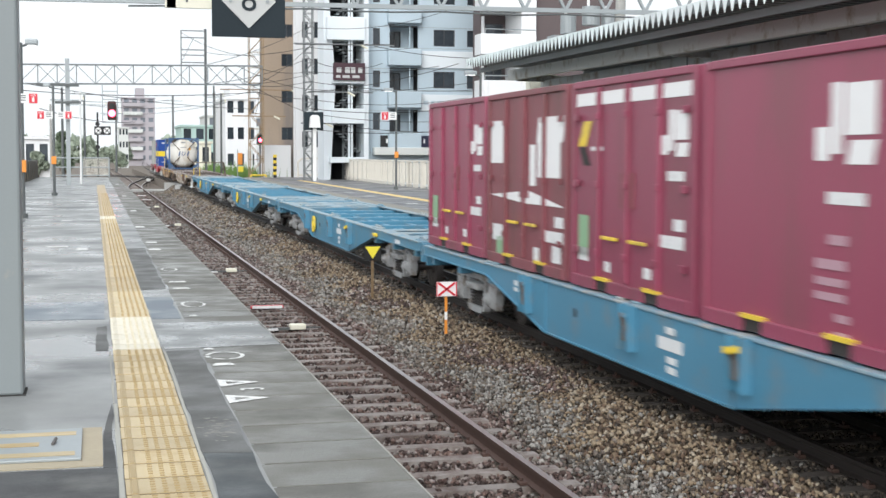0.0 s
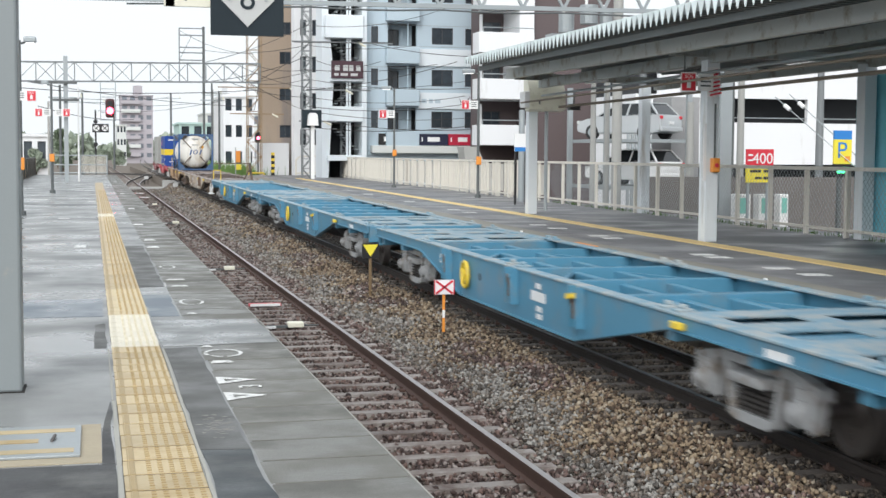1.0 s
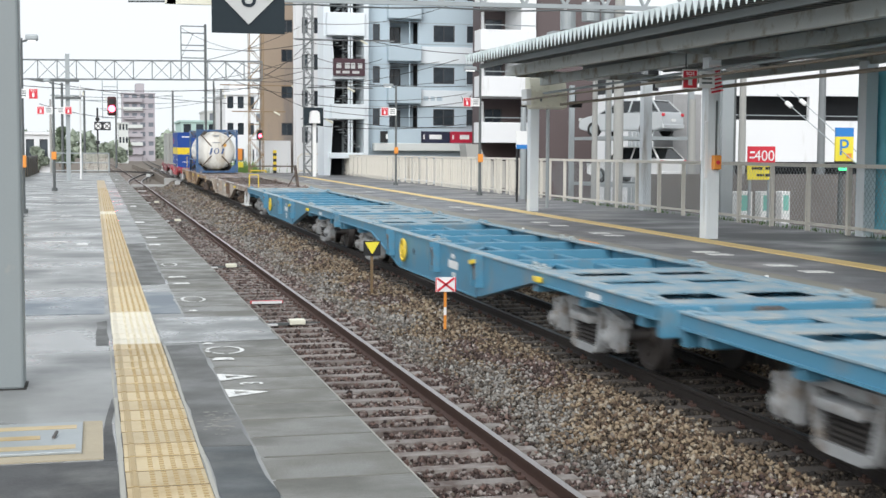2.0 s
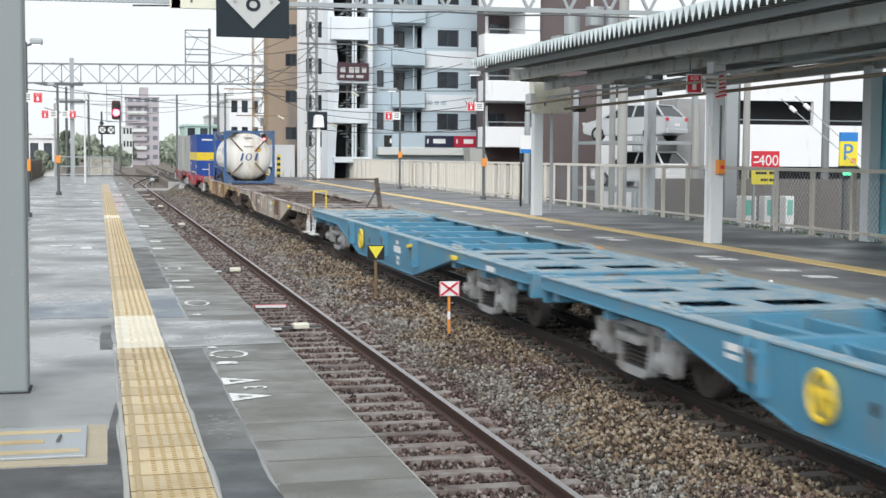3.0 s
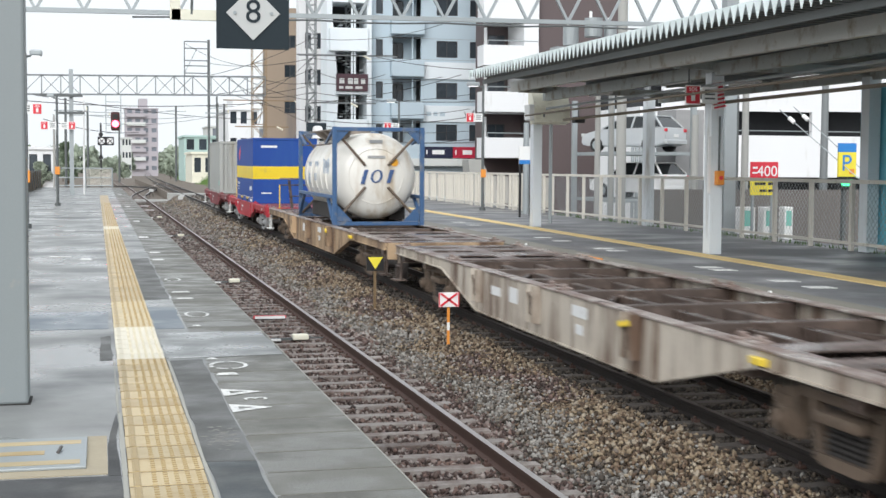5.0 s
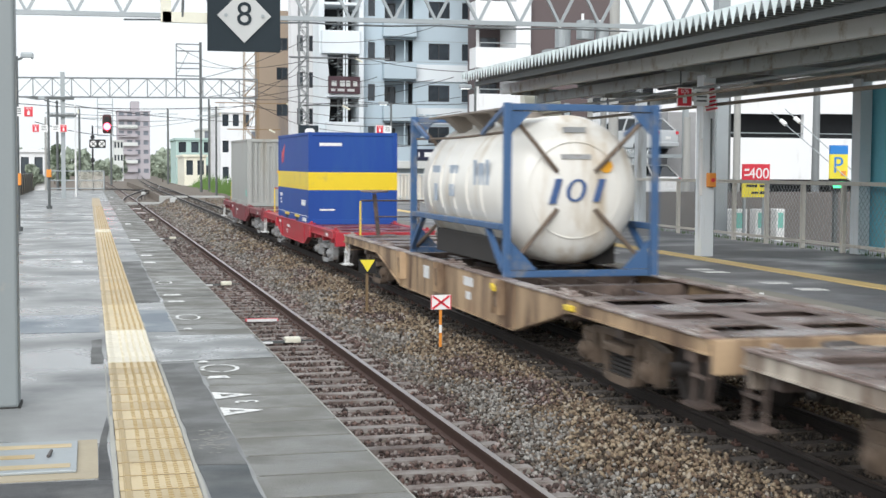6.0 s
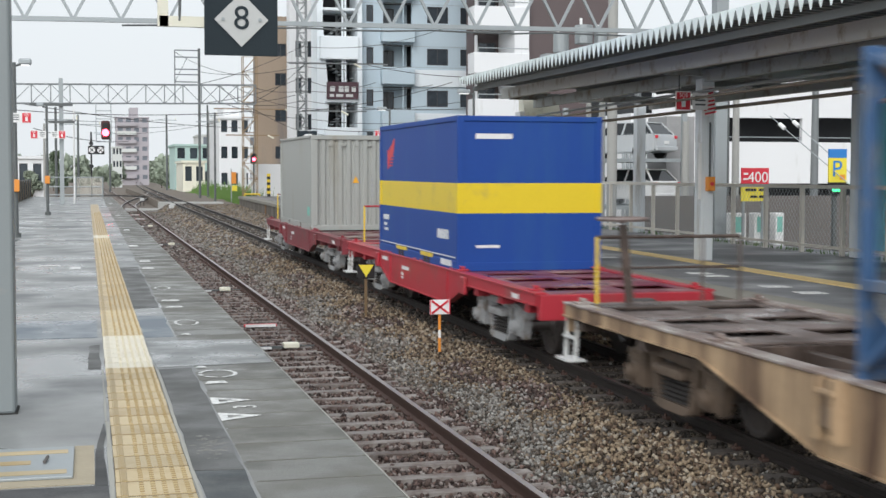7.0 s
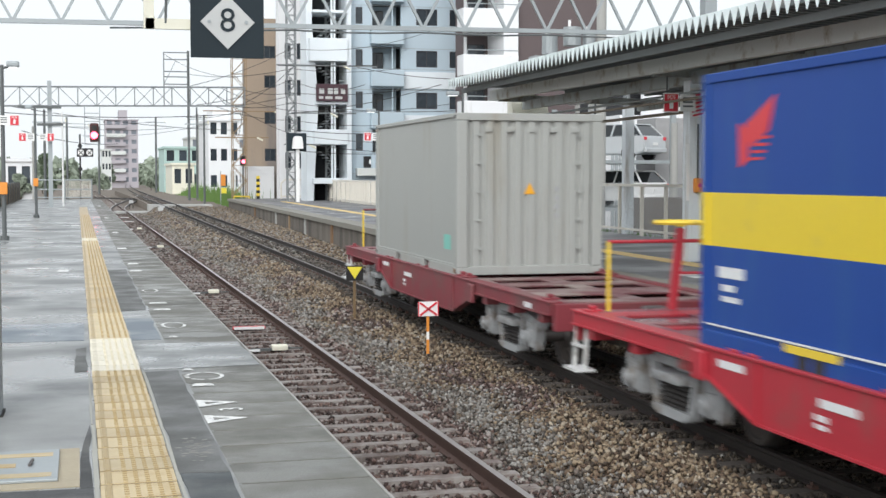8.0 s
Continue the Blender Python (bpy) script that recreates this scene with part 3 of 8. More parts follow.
def bogie(w, y, mat, frame_me):
    bm = B()
    box(bm, -0.95, 0.95, -0.22, 0.22, 0.46, 0.70, bevel=0.03)
    rod(bm, (0, 0, 0.66), (0, 0, 0.80), 0.2, 14)
    b = part("bogie", bm, mat, w)
    b.location.y = y
    for s in (-1, 1):
        piece("side_frame", frame_me, b, pose(s * 0.99, 0, 0, 0, 0, 0 if s < 0 else 180))
    for s in (-1, 1):
        ws = piece("wheelset", WHEELSET, b, pose(0, s * 0.95, 0.43))
    for s in (-1, 1):
        part("brake_beam", box(B(), -0.72, 0.72, s * 0.42 - 0.05, s * 0.42 + 0.05, 0.30, 0.40, bevel=0.015), dark_under, b)
    return b


def hand_wheel(w, x, y, z, r, mat, lying=False, name="hand_wheel"):
    bm = B()
    n = 20
    ring = [Vector((r * math.cos(2 * math.pi * k / n), r * math.sin(2 * math.pi * k / n), 0)) for k in range(n)]
    tube(bm, ring + [ring[0]], 0.028, 6)
    for k in range(5):
        a = 2 * math.pi * k / 5
        beam(bm, (0, 0, 0), (r * math.cos(a), r * math.sin(a), 0), 0.06, 0.02)
    rod(bm, (0, 0, -0.05), (0, 0, 0.03), 0.06, 10)
    ob = part(name, bm, mat, w, "yellow spoked hand wheel" if mat is yellow_paint else "worn brown hand wheel")
    ob.matrix_basis = pose(x, y, z) if lying else pose(x, y, z, 0, -90, 0)
    return ob


def bars(w, x, y0, z0, items, mat, name="marking"):
    """Lettering that is too small to read, as bars: (dy, dz, width, height) on the side at x; widths run towards the camera."""
    for dy, dz, wd, ht in items:
        bm = B()
        sx = -0.004 if x < 0 else 0.004
        box(bm, min(x, x + sx), max(x, x + sx), y0 + dy - wd / 2, y0 + dy + wd / 2, z0 + dz - ht / 2, z0 + dz + ht / 2)
        part(name, bm, mat, w)


def steps(w, y, mat):
    """Corner footsteps: two hangers and a tread."""
    for s in (-1, 1):
        bm = B()
        for d in (-0.17, 0.17):
            beam(bm, (s * 1.22, y + d, 0.95), (s * 1.26, y + d, 0.36), 0.05, 0.025)
        box(bm, s * 1.26 - 0.12, s * 1.26 + 0.12, y - 0.21, y + 0.21, 0.33, 0.36)
        box(bm, s * 1.26 - 0.03, s * 1.26 + 0.03, y - 0.19, y + 0.19, 0.60, 0.63)
        part("footstep", bm, mat, w)


def coupler(w, y, s):
    bm = B()
    box(bm, -0.09, 0.09, min(y, y + s * 0.45), max(y, y + s * 0.45), 0.74, 0.90, bevel=0.03)
    box(bm, -0.17, 0.17, min(y + s * 0.42, y + s * 0.62), max(y + s * 0.42, y + s * 0.62), 0.68, 0.98, bevel=0.05)
    part("coupler", bm, wheel_steel, w, "dark knuckle coupler")
    part("air_hose", tube(B(), [(0.35, y + s * 0.1 * k, 0.78 - 0.32 * math.sin(math.pi * k / 6)) for k in range(7)], 0.025), dark_under, w)


def guard_rail(w, y, mat, d, stand=-0.05, post=-0.95, cap=None):
    """Brake stand and handrail across the wagon's end, with a flat yellow wheel on top."""
    bm = B()
    beam(bm, (stand - 0.10, y, 1.02), (stand, y, 1.98), 0.09, 0.07)
    part("brake_stand", bm, mat, w)
    hand_wheel(w, stand, y, 2.05, 0.30, cap or yellow_paint, True, "brake_wheel")
    bm = B()
    rod(bm, (-0.95, y, 1.83), (0.95, y, 1.83), 0.022, 8)
    rod(bm, (-post, y, 1.02), (-post, y, 1.83), 0.022, 8)
    rod(bm, (-post * 0.47, y, 1.02), (-post * 0.47, y, 1.83), 0.018, 8)
    rod(bm, (stand, y, 1.45), (-post, y, 1.45), 0.018, 8)
    part("handrail", bm, mat, w)
    part("handrail_end", beam(B(), (post, y, 1.02), (post, y, 1.83), 0.035, 0.035), yellow_paint, w, "yellow handrail post")
    part("tread_plate", box(B(), -1.1, 1.1, min(y, y + d * 0.45), max(y, y + d * 0.45), 0.985, 1.01), mat, w)


def flat_wagon(name, label, half, deep, slope, drop, bogie_y, paint, top, deck, bmat, brace=True, step_mats=None, inner=None):
    """Skeleton container wagon: fish-bellied side sills, cross members, end decks with holes, bogies, couplers, steps.
    half: half length of the body; deep: half length of the deep part of the sill; slope: length of its taper; drop: its lowest edge."""
    w = thing(name, label, "freight wagon", group="wagons of the train")
    inner = inner or paint
    edge = half - 0.1
    for s in (-1, 1):
        sill_outline = [(-edge, 1.0), (-edge, 0.86), (-deep - slope, 0.85), (-deep, drop), (deep, drop), (deep + slope, 0.85), (edge, 0.86), (edge, 1.0)]
        part("side_sill", prism(B(), sill_outline, "x", s * 1.265 - 0.012, s * 1.265 + 0.012), paint, w)
        bm = B()
        box(bm, s * 1.21 - 0.09, s * 1.21 + 0.09, -edge, edge, 1.001, 1.03, bevel=0.006)
        part("top_flange", bm, top, w, "weathered top flange")
        bm = B()
        for p, q in (((-edge, 0.86), (-deep - slope, 0.85)), ((-deep - slope, 0.85), (-deep, drop)), ((-deep, drop), (deep, drop)), ((deep, drop), (deep + slope, 0.85)), ((deep + slope, 0.85), (edge, 0.86))):
            beam(bm, (s * 1.24, p[0], p[1]), (s * 1.24, q[0], q[1]), 0.13, 0.02)
        part("bottom_flange", bm, paint, w)
        for k in (-1, 1):
            bm = B()
            box(bm, s * 1.275, s * 1.30, k * deep - 0.02, k * deep + 0.02, drop + 0.02, 1.0)
            part("stiffener", bm, paint, w)
    # cross members
    ys = [k * (half - 0.6) / 5 for k in range(-5, 6)]
    for y in ys:
        deep_here = abs(y) < deep
        part("cross_member", box(B(), -1.245, 1.245, y - 0.10, y + 0.10, 0.72 if not deep_here else 0.60, 0.985, bevel=0.008), inner, w)
    for s in (-1, 1):
        part("centre_sill", box(B(), s * 0.32 - 0.06, s * 0.32 + 0.06, -half + 0.15, half - 0.15, 0.55, 0.93, bevel=0.01), inner, w)
    if brace:
        for k in range(5):
            a, b = ys[k * 2] + 0.1, ys[k * 2 + 1 if k * 2 + 1 < 11 else 10] - 0.1
            for s in (-1, 1):
                part("brace", beam(B(), (s * 1.2, a, 0.9), (s * 0.4, b, 0.9), 0.08, 0.04), inner, w)
    # end decks: plates round rectangular holes
    for s in (-1, 1):
        y0, y1 = s * (half - 4.3), s * (half - 0.15)
        lo, hi = min(y0, y1), max(y0, y1)
        for x0, x1, a, b in ((-1.12, -0.95, lo, hi), (0.95, 1.12, lo, hi), (-0.16, 0.16, lo, hi)):
            part("deck_strip", box(B(), x0, x1, a, b, 0.99, 1.008), deck, w)
        span = hi - lo
        for f0, f1 in ((0.0, 0.10), (0.26, 0.48), (0.62, 0.76), (0.88, 1.0)):
            for x0, x1 in ((-0.95, -0.16), (0.16, 0.95)):
                part("deck_plate", box(B(), x0, x1, lo + f0 * span, lo + f1 * span, 0.99, 1.008), deck, w)
        part("end_beam", box(B(), -1.24, 1.24, s * (half - 0.10) - 0.06, s * (half - 0.10) + 0.06, 0.66, 1.0, bevel=0.01), paint, w)
        coupler(w, s * (half - 0.05), s)
        if step_mats and step_mats[0 if s < 0 else 1]:
            steps(w, s * (half - 0.28), step_mats[0 if s < 0 else 1])
    # container locks along both sides
    for y in (-half + 0.45, -half + 4.2, -half + 4.55, -0.25, 0.25, half - 4.55, half - 4.2, half - 0.45):
        for s in (-1, 1):
            bm = B()
            box(bm, s * 1.16 - 0.10, s * 1.16 + 0.10, y - 0.09, y + 0.09, 1.03, 1.055, bevel=0.01)
            box(bm, s * 1.16 - 0.035, s * 1.16 + 0.035, y - 0.05, y + 0.05, 1.055, 1.10, bevel=0.012)
            part("container_lock", bm, top, w)
    # brake gear below the frame
    part("air_tank", rod(B(), (-0.3, -1.6, 0.50), (-0.3, -0.2, 0.50), 0.2, 14), dark_under, w)
    part("brake_cylinder", rod(B(), (0.35, 0.4, 0.52), (0.35, 1.3, 0.52), 0.17, 14), dark_under, w)
    for s in (-1, 1):
        part("brake_rod", rod(B(), (0.1, s * 1.6, 0.5), (0.1, s * (bogie_y - 0.6), 0.48), 0.03, 6), dark_under, w)
    for s in (-1, 1):
        bogie(w, s * bogie_y, bmat, FRAMES[bmat.name])
    return w


FRAMES = {m.name: side_frame(m) for m in (bogie_grey, bogie_brown)}


def lock_device(w, s, y, mat, lever=True):
    """Folding container-lock gear on a sill: two cheek plates, pivot, dark plate for the shaded gap behind and a yellow
    lever.
    """
    bm = B()
    for d in (-0.15, 0.11):
        prism(bm, [(y + d, 0.52), (y + d + 0.035, 0.52), (y + d + 0.035, 1.02), (y + d, 1.02)], "x", min(s * 1.279, s * 1.40), max(s * 1.279, s * 1.40))
    rod(bm, (s * 1.36, y - 0.16, 0.90), (s * 1.36, y + 0.16, 0.90), 0.03, 8)
    part("lock_bracket", bm, mat, w)
    # no real recess: the gap's shade is a near-black plate
    part("lock_gap", box(B(), min(s * 1.279, s * 1.30), max(s * 1.279, s * 1.30), y - 0.11, y + 0.105, 0.56, 0.98), dark_under, w, "near-black plate painted as the lock's shaded gap")
    bm = B()
    box(bm, min(s * 1.30, s * 1.38), max(s * 1.30, s * 1.38), y - 0.07, y + 0.07, 0.62, 0.80, bevel=0.02)
    beam(bm, (s * 1.37, y, 0.78), (s * 1.39, y + 0.03, 0.93), 0.04, 0.03)
    part("lock_arm", bm, bogie_brown, w)
    if lever:
        part("lock_handle", beam(B(), (s * 1.39, y - 0.14, 0.93), (s * 1.42, y + 0.10, 0.89), 0.05, 0.06), yellow_paint, w, "yellow lock handle")


def dress_blue(w):
    for s in (-1, 1):
        bars(w, s * 1.281, s * 1.3, 0.72, [(0, 0.14, 0.22, 0.07), (0, 0.0, 0.62, 0.13), (0.05 * s, -0.16, 0.24, 0.07), (0.05 * s, -0.26, 0.24, 0.07)], white_mark)
        bars(w, s * 1.281, s * -3.9, 0.86, [(0, 0, 0.5, 0.07), (0.1, -0.09, 0.3, 0.05)], white_mark)
        bars(w, s * 1.281, s * 7.9, 0.90, [(0, 0, 0.45, 0.08)], white_mark)
        for y, lever in ((0.25, False), (2.95, True), (-3.45, False)):
            lock_device(w, s, s * y, blue_paint, lever)
        part("lock_handle", box(B(), min(s * 1.29, s * 1.36), max(s * 1.29, s * 1.36), s * 5.9 - 0.12, s * 5.9 + 0.12, 0.88, 0.95, bevel=0.01), yellow_paint, w, "yellow lock handle")
        # no opening: a near-black disc painted as the hole's inner shade
        part("lift_hole", rod(B(), (s * 1.276, s * -1.6, 0.72), (s * 1.28, s * -1.6, 0.72), 0.06, 12), dark_under, w)
    return w


wagon_b = dress_blue(flat_wagon("container_wagon", "empty blue skeleton container wagon with weathered deck", 9.85, 2.75, 2.85, 0.34, 7.0, blue_paint, blue_worn, blue_worn, bogie_grey))
loaded = copy_thing(wagon_b, Matrix.Identity(4))
tagged(loaded, "blue container wagon loaded with maroon freight containers")
for s in (-1, 1):
    hand_wheel(wagon_b, s * 1.33, 2.30, 0.70, 0.20, yellow_paint)
CARS = [(loaded, 14.0, 0), (wagon_b, 33.85, 0)]
for s0 in (54.1, 74.35):
    CARS.append((copy_thing(wagon_b, Matrix.Identity(4)), s0, 0))
steps(CARS[-1][0], 9.72, step_white)

def tan_wagon(label, paint):
    w = flat_wagon("container_wagon", label, 9.9, 3.6, 2.3, 0.36, 7.0, paint, flange_rust, end_plate, bogie_brown, step_mats=(step_white, rust_deck), inner=rust_deck)
    for s in (-1, 1):
        bars(w, s * 1.281, 1.2 * s, 0.74, [(0, 0.10, 0.55, 0.14), (0, -0.12, 0.28, 0.12)], white_mark)
        bars(w, s * 1.281, -1.6 * s, 0.78, [(0, 0, 0.4, 0.22), (0.9, -0.02, 0.5, 0.13)], white_mark)
        for y, lever in ((-0.5, False), (3.0, True), (-3.4, False)):
            lock_device(w, s, s * y, paint, lever)
        part("lock_handle", box(B(), min(s * 1.29, s * 1.36), max(s * 1.29, s * 1.36), s * 6.0 - 0.12, s * 6.0 + 0.12, 0.88, 0.95, bevel=0.01), yellow_paint, w, "yellow lock handle")
    return w


wagon_t = tan_wagon("empty rusty cream container wagon with brake stand", cream_paint)
bm = B()
beam(bm, (0.85, -9.55, 1.0), (0.72, -9.55, 1.88), 0.12, 0.09)
beam(bm, (0.45, -9.45, 1.0), (0.72, -9.55, 1.5), 0.06, 0.05)
part("brake_stand", bm, rust_deck, wagon_t, "dark brake stand")
part("handrail", beam(B(), (-1.12, -9.55, 1.84), (0.78, -9.55, 1.84), 0.035, 0.05), bogie_brown, wagon_t)
bm = B()
for x in (-1.08, -0.72):
    beam(bm, (x, -9.5, 1.0), (x, -9.5, 1.5), 0.035, 0.035)
beam(bm, (-1.10, -9.5, 1.5), (-0.70, -9.5, 1.5), 0.035, 0.035)
part("step_hoop", bm, yellow_paint, wagon_t, "yellow hand hoop")
CARS.append((wagon_t, 94.7, 0))
under_tank = tan_wagon("rusty tan container wagon carrying a tank container", tan_paint)
guard_rail(under_tank, -9.55, rust_deck, 1, 0.62, 0.95, end_plate)
CARS.append((under_tank, 115.15, 180))

red_dull = material("wagon_red_dull", (0.21, 0.035, 0.045), rough=0.5, var=0.2, scale=1.0, fine=25, bump=0.08, dirt=(0.16, 0.06, 0.06), dirt_amount=0.4, dirt_scale=1.5)
red_dull_deck = material("wagon_dull_deck", (0.15, 0.055, 0.06), rough=0.5, var=0.25, scale=1.2, fine=25, bump=0.1, dirt=(0.26, 0.19, 0.17), dirt_amount=0.45, dirt_scale=1.5, gloss_var=0.2)


def red_wagon(label, paint, deck):
    w = flat_wagon("container_wagon", label, 6.9, 2.2, 1.3, 0.47, 4.45, paint, paint, deck, bogie_grey, brace=False, step_mats=(None, step_white))
    for s in (-1, 1):
        bars(w, s * 1.281, -0.9 * s, 0.72, [(0, 0.10, 0.55, 0.07), (0.25, -0.02, 0.18, 0.05), (0.25, -0.09, 0.18, 0.04)], white_mark)
        bars(w, s * 1.281, -2.7 * s, 0.90, [(0, 0, 0.5, 0.07)], white_mark)
        bars(w, s * 1.281, 5.9 * s, 0.91, [(0, 0, 0.3, 0.07)], white_mark)
        for y in (-3.3, 3.3):
            part("side_bracket", box(B(), min(s * 1.28, s * 1.34), max(s * 1.28, s * 1.34), s * y - 0.12, s * y + 0.12, 0.70, 0.98, bevel=0.02), paint, w)
    guard_rail(w, 6.5, paint, -1)
    return w


CARS.append((red_wagon("red container wagon carrying a blue and yellow container", red_paint, red_deck), 133.0, 0))
CARS.append((red_wagon("dull red container wagon carrying a grey container at the rear", red_dull, red_dull_deck), 147.5, 0))


# ---- containers ----
maroon = material("container_maroon", (0.265, 0.053, 0.095), rough=0.42, var=0.10, scale=0.8, fine=30, bump=0.05, dirt=(0.20, 0.06, 0.08), dirt_amount=0.3, dirt_scale=1.2, piece=0.10, streak=True)
maroon_old = material("container_brownish", (0.215, 0.062, 0.075), rough=0.5, var=0.15, scale=0.8, fine=30, bump=0.06, dirt=(0.15, 0.06, 0.06), dirt_amount=0.4, dirt_scale=1.2, streak=True)
mark_white = material("logo_white", (0.80, 0.80, 0.80), rough=0.45, var=0.05, scale=5)
mark_green = material("label_green", (0.25, 0.42, 0.25), rough=0.5, var=0.1, scale=5)
deep_shadow = dark_under
faded_mark = material("faded_marking", (0.44, 0.27, 0.32), rough=0.5, var=0.15, scale=8)


def slab_on(w, x, y, z, wy, hz, mat, name="panel_mark", t=0.004, lean=0.0):
    """A thin raised patch on a side wall at x; y and z are its middle."""
    bm = B()
    sx = -t if x < 0 else t
    a, b = min(x, x + sx), max(x, x + sx)
    prism(bm, [(y - wy / 2 - lean, z - hz / 2), (y + wy / 2 - lean, z - hz / 2), (y + wy / 2 + lean, z + hz / 2), (y - wy / 2 + lean, z + hz / 2)], "x", a, b)
    return part(name, bm, mat, w)


def freight_container(label, mat, style):
    """Twelve-foot side-door container. The near side is at -x; y runs away from the camera."""
    w = thing("freight_container", label, "container", group="freight containers on the train")
    L, W, z0, z1 = 1.845, 1.215, 1.10, 3.58
    part("body", box(B(), -W + 0.03, W - 0.03, -L + 0.03, L - 0.03, z0 + 0.12, z1 - 0.03, bevel=0.01), mat, w)
    for sx in (-1, 1):
        for sy in (-1, 1):
            part("corner_post", box(B(), sx * (W - 0.06) - 0.06, sx * (W - 0.06) + 0.06, sy * (L - 0.06) - 0.06, sy * (L - 0.06) + 0.06, z0, z1, bevel=0.015), mat, w)
        part("top_rail", box(B(), sx * (W - 0.04) - 0.045, sx * (W - 0.04) + 0.045, -L + 0.12, L - 0.12, z1 - 0.08, z1 + 0.004, bevel=0.012), mat, w)
        bm = B()
        for a, b in ((-L + 0.12, -0.95), (-0.55, 0.55), (0.95, L - 0.12)):
            box(bm, sx * (W - 0.04) - 0.05, sx * (W - 0.04) + 0.05, a, b, z0 + 0.0, z0 + 0.14, bevel=0.01)
        part("bottom_rail", bm, mat, w)
        for y in (-0.75, 0.75):
            # pockets are closed boxes whose near-black colour is their inner shade
            part("fork_pocket", box(B(), sx * (W - 0.10) - 0.08, sx * (W - 0.10) + 0.08, y - 0.2, y + 0.2, z0 + 0.01, z0 + 0.125), deep_shadow, w)
            part("pocket_edge", box(B(), sx * (W - 0.02) - 0.03, sx * (W - 0.02) + 0.03, y - 0.22, y + 0.22, z0 + 0.125, z0 + 0.165), yellow_paint, w, "yellow fork pocket edge")
        if style != "plain":
            for y in (-0.9, 0.0, 0.9):
                part("door_rib", box(B(), sx * (W - 0.02) - 0.035, sx * (W - 0.02) + 0.035, y - 0.045, y + 0.045, z0 + 0.16, z1 - 0.09, bevel=0.012), mat, w)
            for y in (-0.9, 0.0, 0.9, -1.6, 1.6):
                for z in (1.55, 2.35, 3.15):
                    part("hinge", box(B(), sx * (W + 0.01) - 0.02, sx * (W + 0.01) + 0.02, y - 0.05, y + 0.05, z - 0.04, z + 0.04, bevel=0.008), mat, w)
            for y in (-0.42, 0.42):
                part("door_handle", box(B(), sx * (W + 0.03) - 0.02, sx * (W + 0.03) + 0.02, y - 0.22, y + 0.22, 1.72, 1.76, bevel=0.008), yellow_paint, w, "yellow door bar")
                part("handle_recess", box(B(), sx * (W - 0.02) - 0.015, sx * (W - 0.02) + 0.015, y * 0.35 - 0.05, y * 0.35 + 0.05, 2.1, 2.5), maroon_old, w)
    x = -W + 0.026
    part("roof", box(B(), -W + 0.05, W - 0.05, -L + 0.05, L - 0.05, z1 - 0.03, z1 - 0.005), mat, w)
    if style in ("logo", "stripe", "plain"):
        ly, lz, k = (-1.30, 2.90, 1.0) if style != "plain" else (-0.75, 2.92, 1.35)
        # company mark as plain shapes
        for dy, dz, wy, hz, lean in ((0.11, 0.05, 0.12, 0.42, 0), (0.27, -0.10, 0.16, 0.20, 0), (-0.15, 0.10, 0.34, 0.30, 0), (-0.17, -0.15, 0.28, 0.14, -0.02)):
            slab_on(w, x, ly + dy * k, lz + dz * k, wy * k, hz * k, mark_white, "logo_shape", lean=lean * k)
        slab_on(w, x, ly - 0.02, lz - 0.42 * k, 0.42 * k, 0.10, white_mark, "marking")
    if style in ("logo", "stripe"):
        for y, z, a, b in ((-1.42, 1.98, 0.26, 0.12), (-1.25, 1.80, 0.60, 0.13), (-0.60, 1.42, 0.20, 0.12), (1.05, 1.42, 0.0, 0.0), (0.60, 1.40, 0.18, 0.12)):
            if a:
                slab_on(w, x, y, z, a, b, white_mark, "marking")
        slab_on(w, x, 1.42, 1.72, 0.34, 0.50, mark_green, "inspection_label")
        slab_on(w, x, 1.42, 1.50, 0.34, 0.16, white_mark, "marking")
    if style == "stripe":
        for a, b in ((-1.70, -0.97), (-0.83, -0.07), (0.07, 0.83), (0.97, 1.70)):
            slab_on(w, x, (a + b) / 2, 3.36, b - a, 0.15, mark_white, "white_band")
        slab_on(w, x, 1.40, 2.95, 0.28, 0.30, yellow_paint, "emblem_shape", lean=-0.10)
        slab_on(w, x, 1.40, 2.68, 0.24, 0.22, dark_under, "emblem_shape", lean=0.08)
        slab_on(w, x, 0.98, 2.77, 0.4, 0.05, white_mark, "marking")
    if style == "wide":
        slab_on(w, x, 1.30, 2.88, 0.80, 0.62, mark_white, "white_panel")
        slab_on(w, x, -1.12, 3.02, 1.10, 0.34, mark_white, "logo_shape", lean=-0.05)
        slab_on(w, x, -1.05, 2.62, 0.95, 0.46, mark_white, "logo_shape")
        slab_on(w, x, -0.36, 2.55, 0.26, 0.56, mark_white, "logo_shape")
        bm = B()
        prism(bm, [(1.72, 2.10), (0.0, 2.02), (-1.72, 2.02), (-0.2, 2.20)], "x", x - 0.005, x)
        part("white_band", bm, mark_white, w)
        for y, z, a, b in ((1.30, 1.55, 0.56, 0.24), (-1.50, 1.82, 0.36, 0.14), (-1.25, 1.62, 0.85, 0.15), (-1.40, 1.40, 0.35, 0.22), (-0.55, 1.34, 0.24, 0.2)):
            slab_on(w, x, y, z, a, b, white_mark, "marking")
        slab_on(w, x, 1.2, 1.34, 0.34, 0.3, mark_green, "inspection_label")
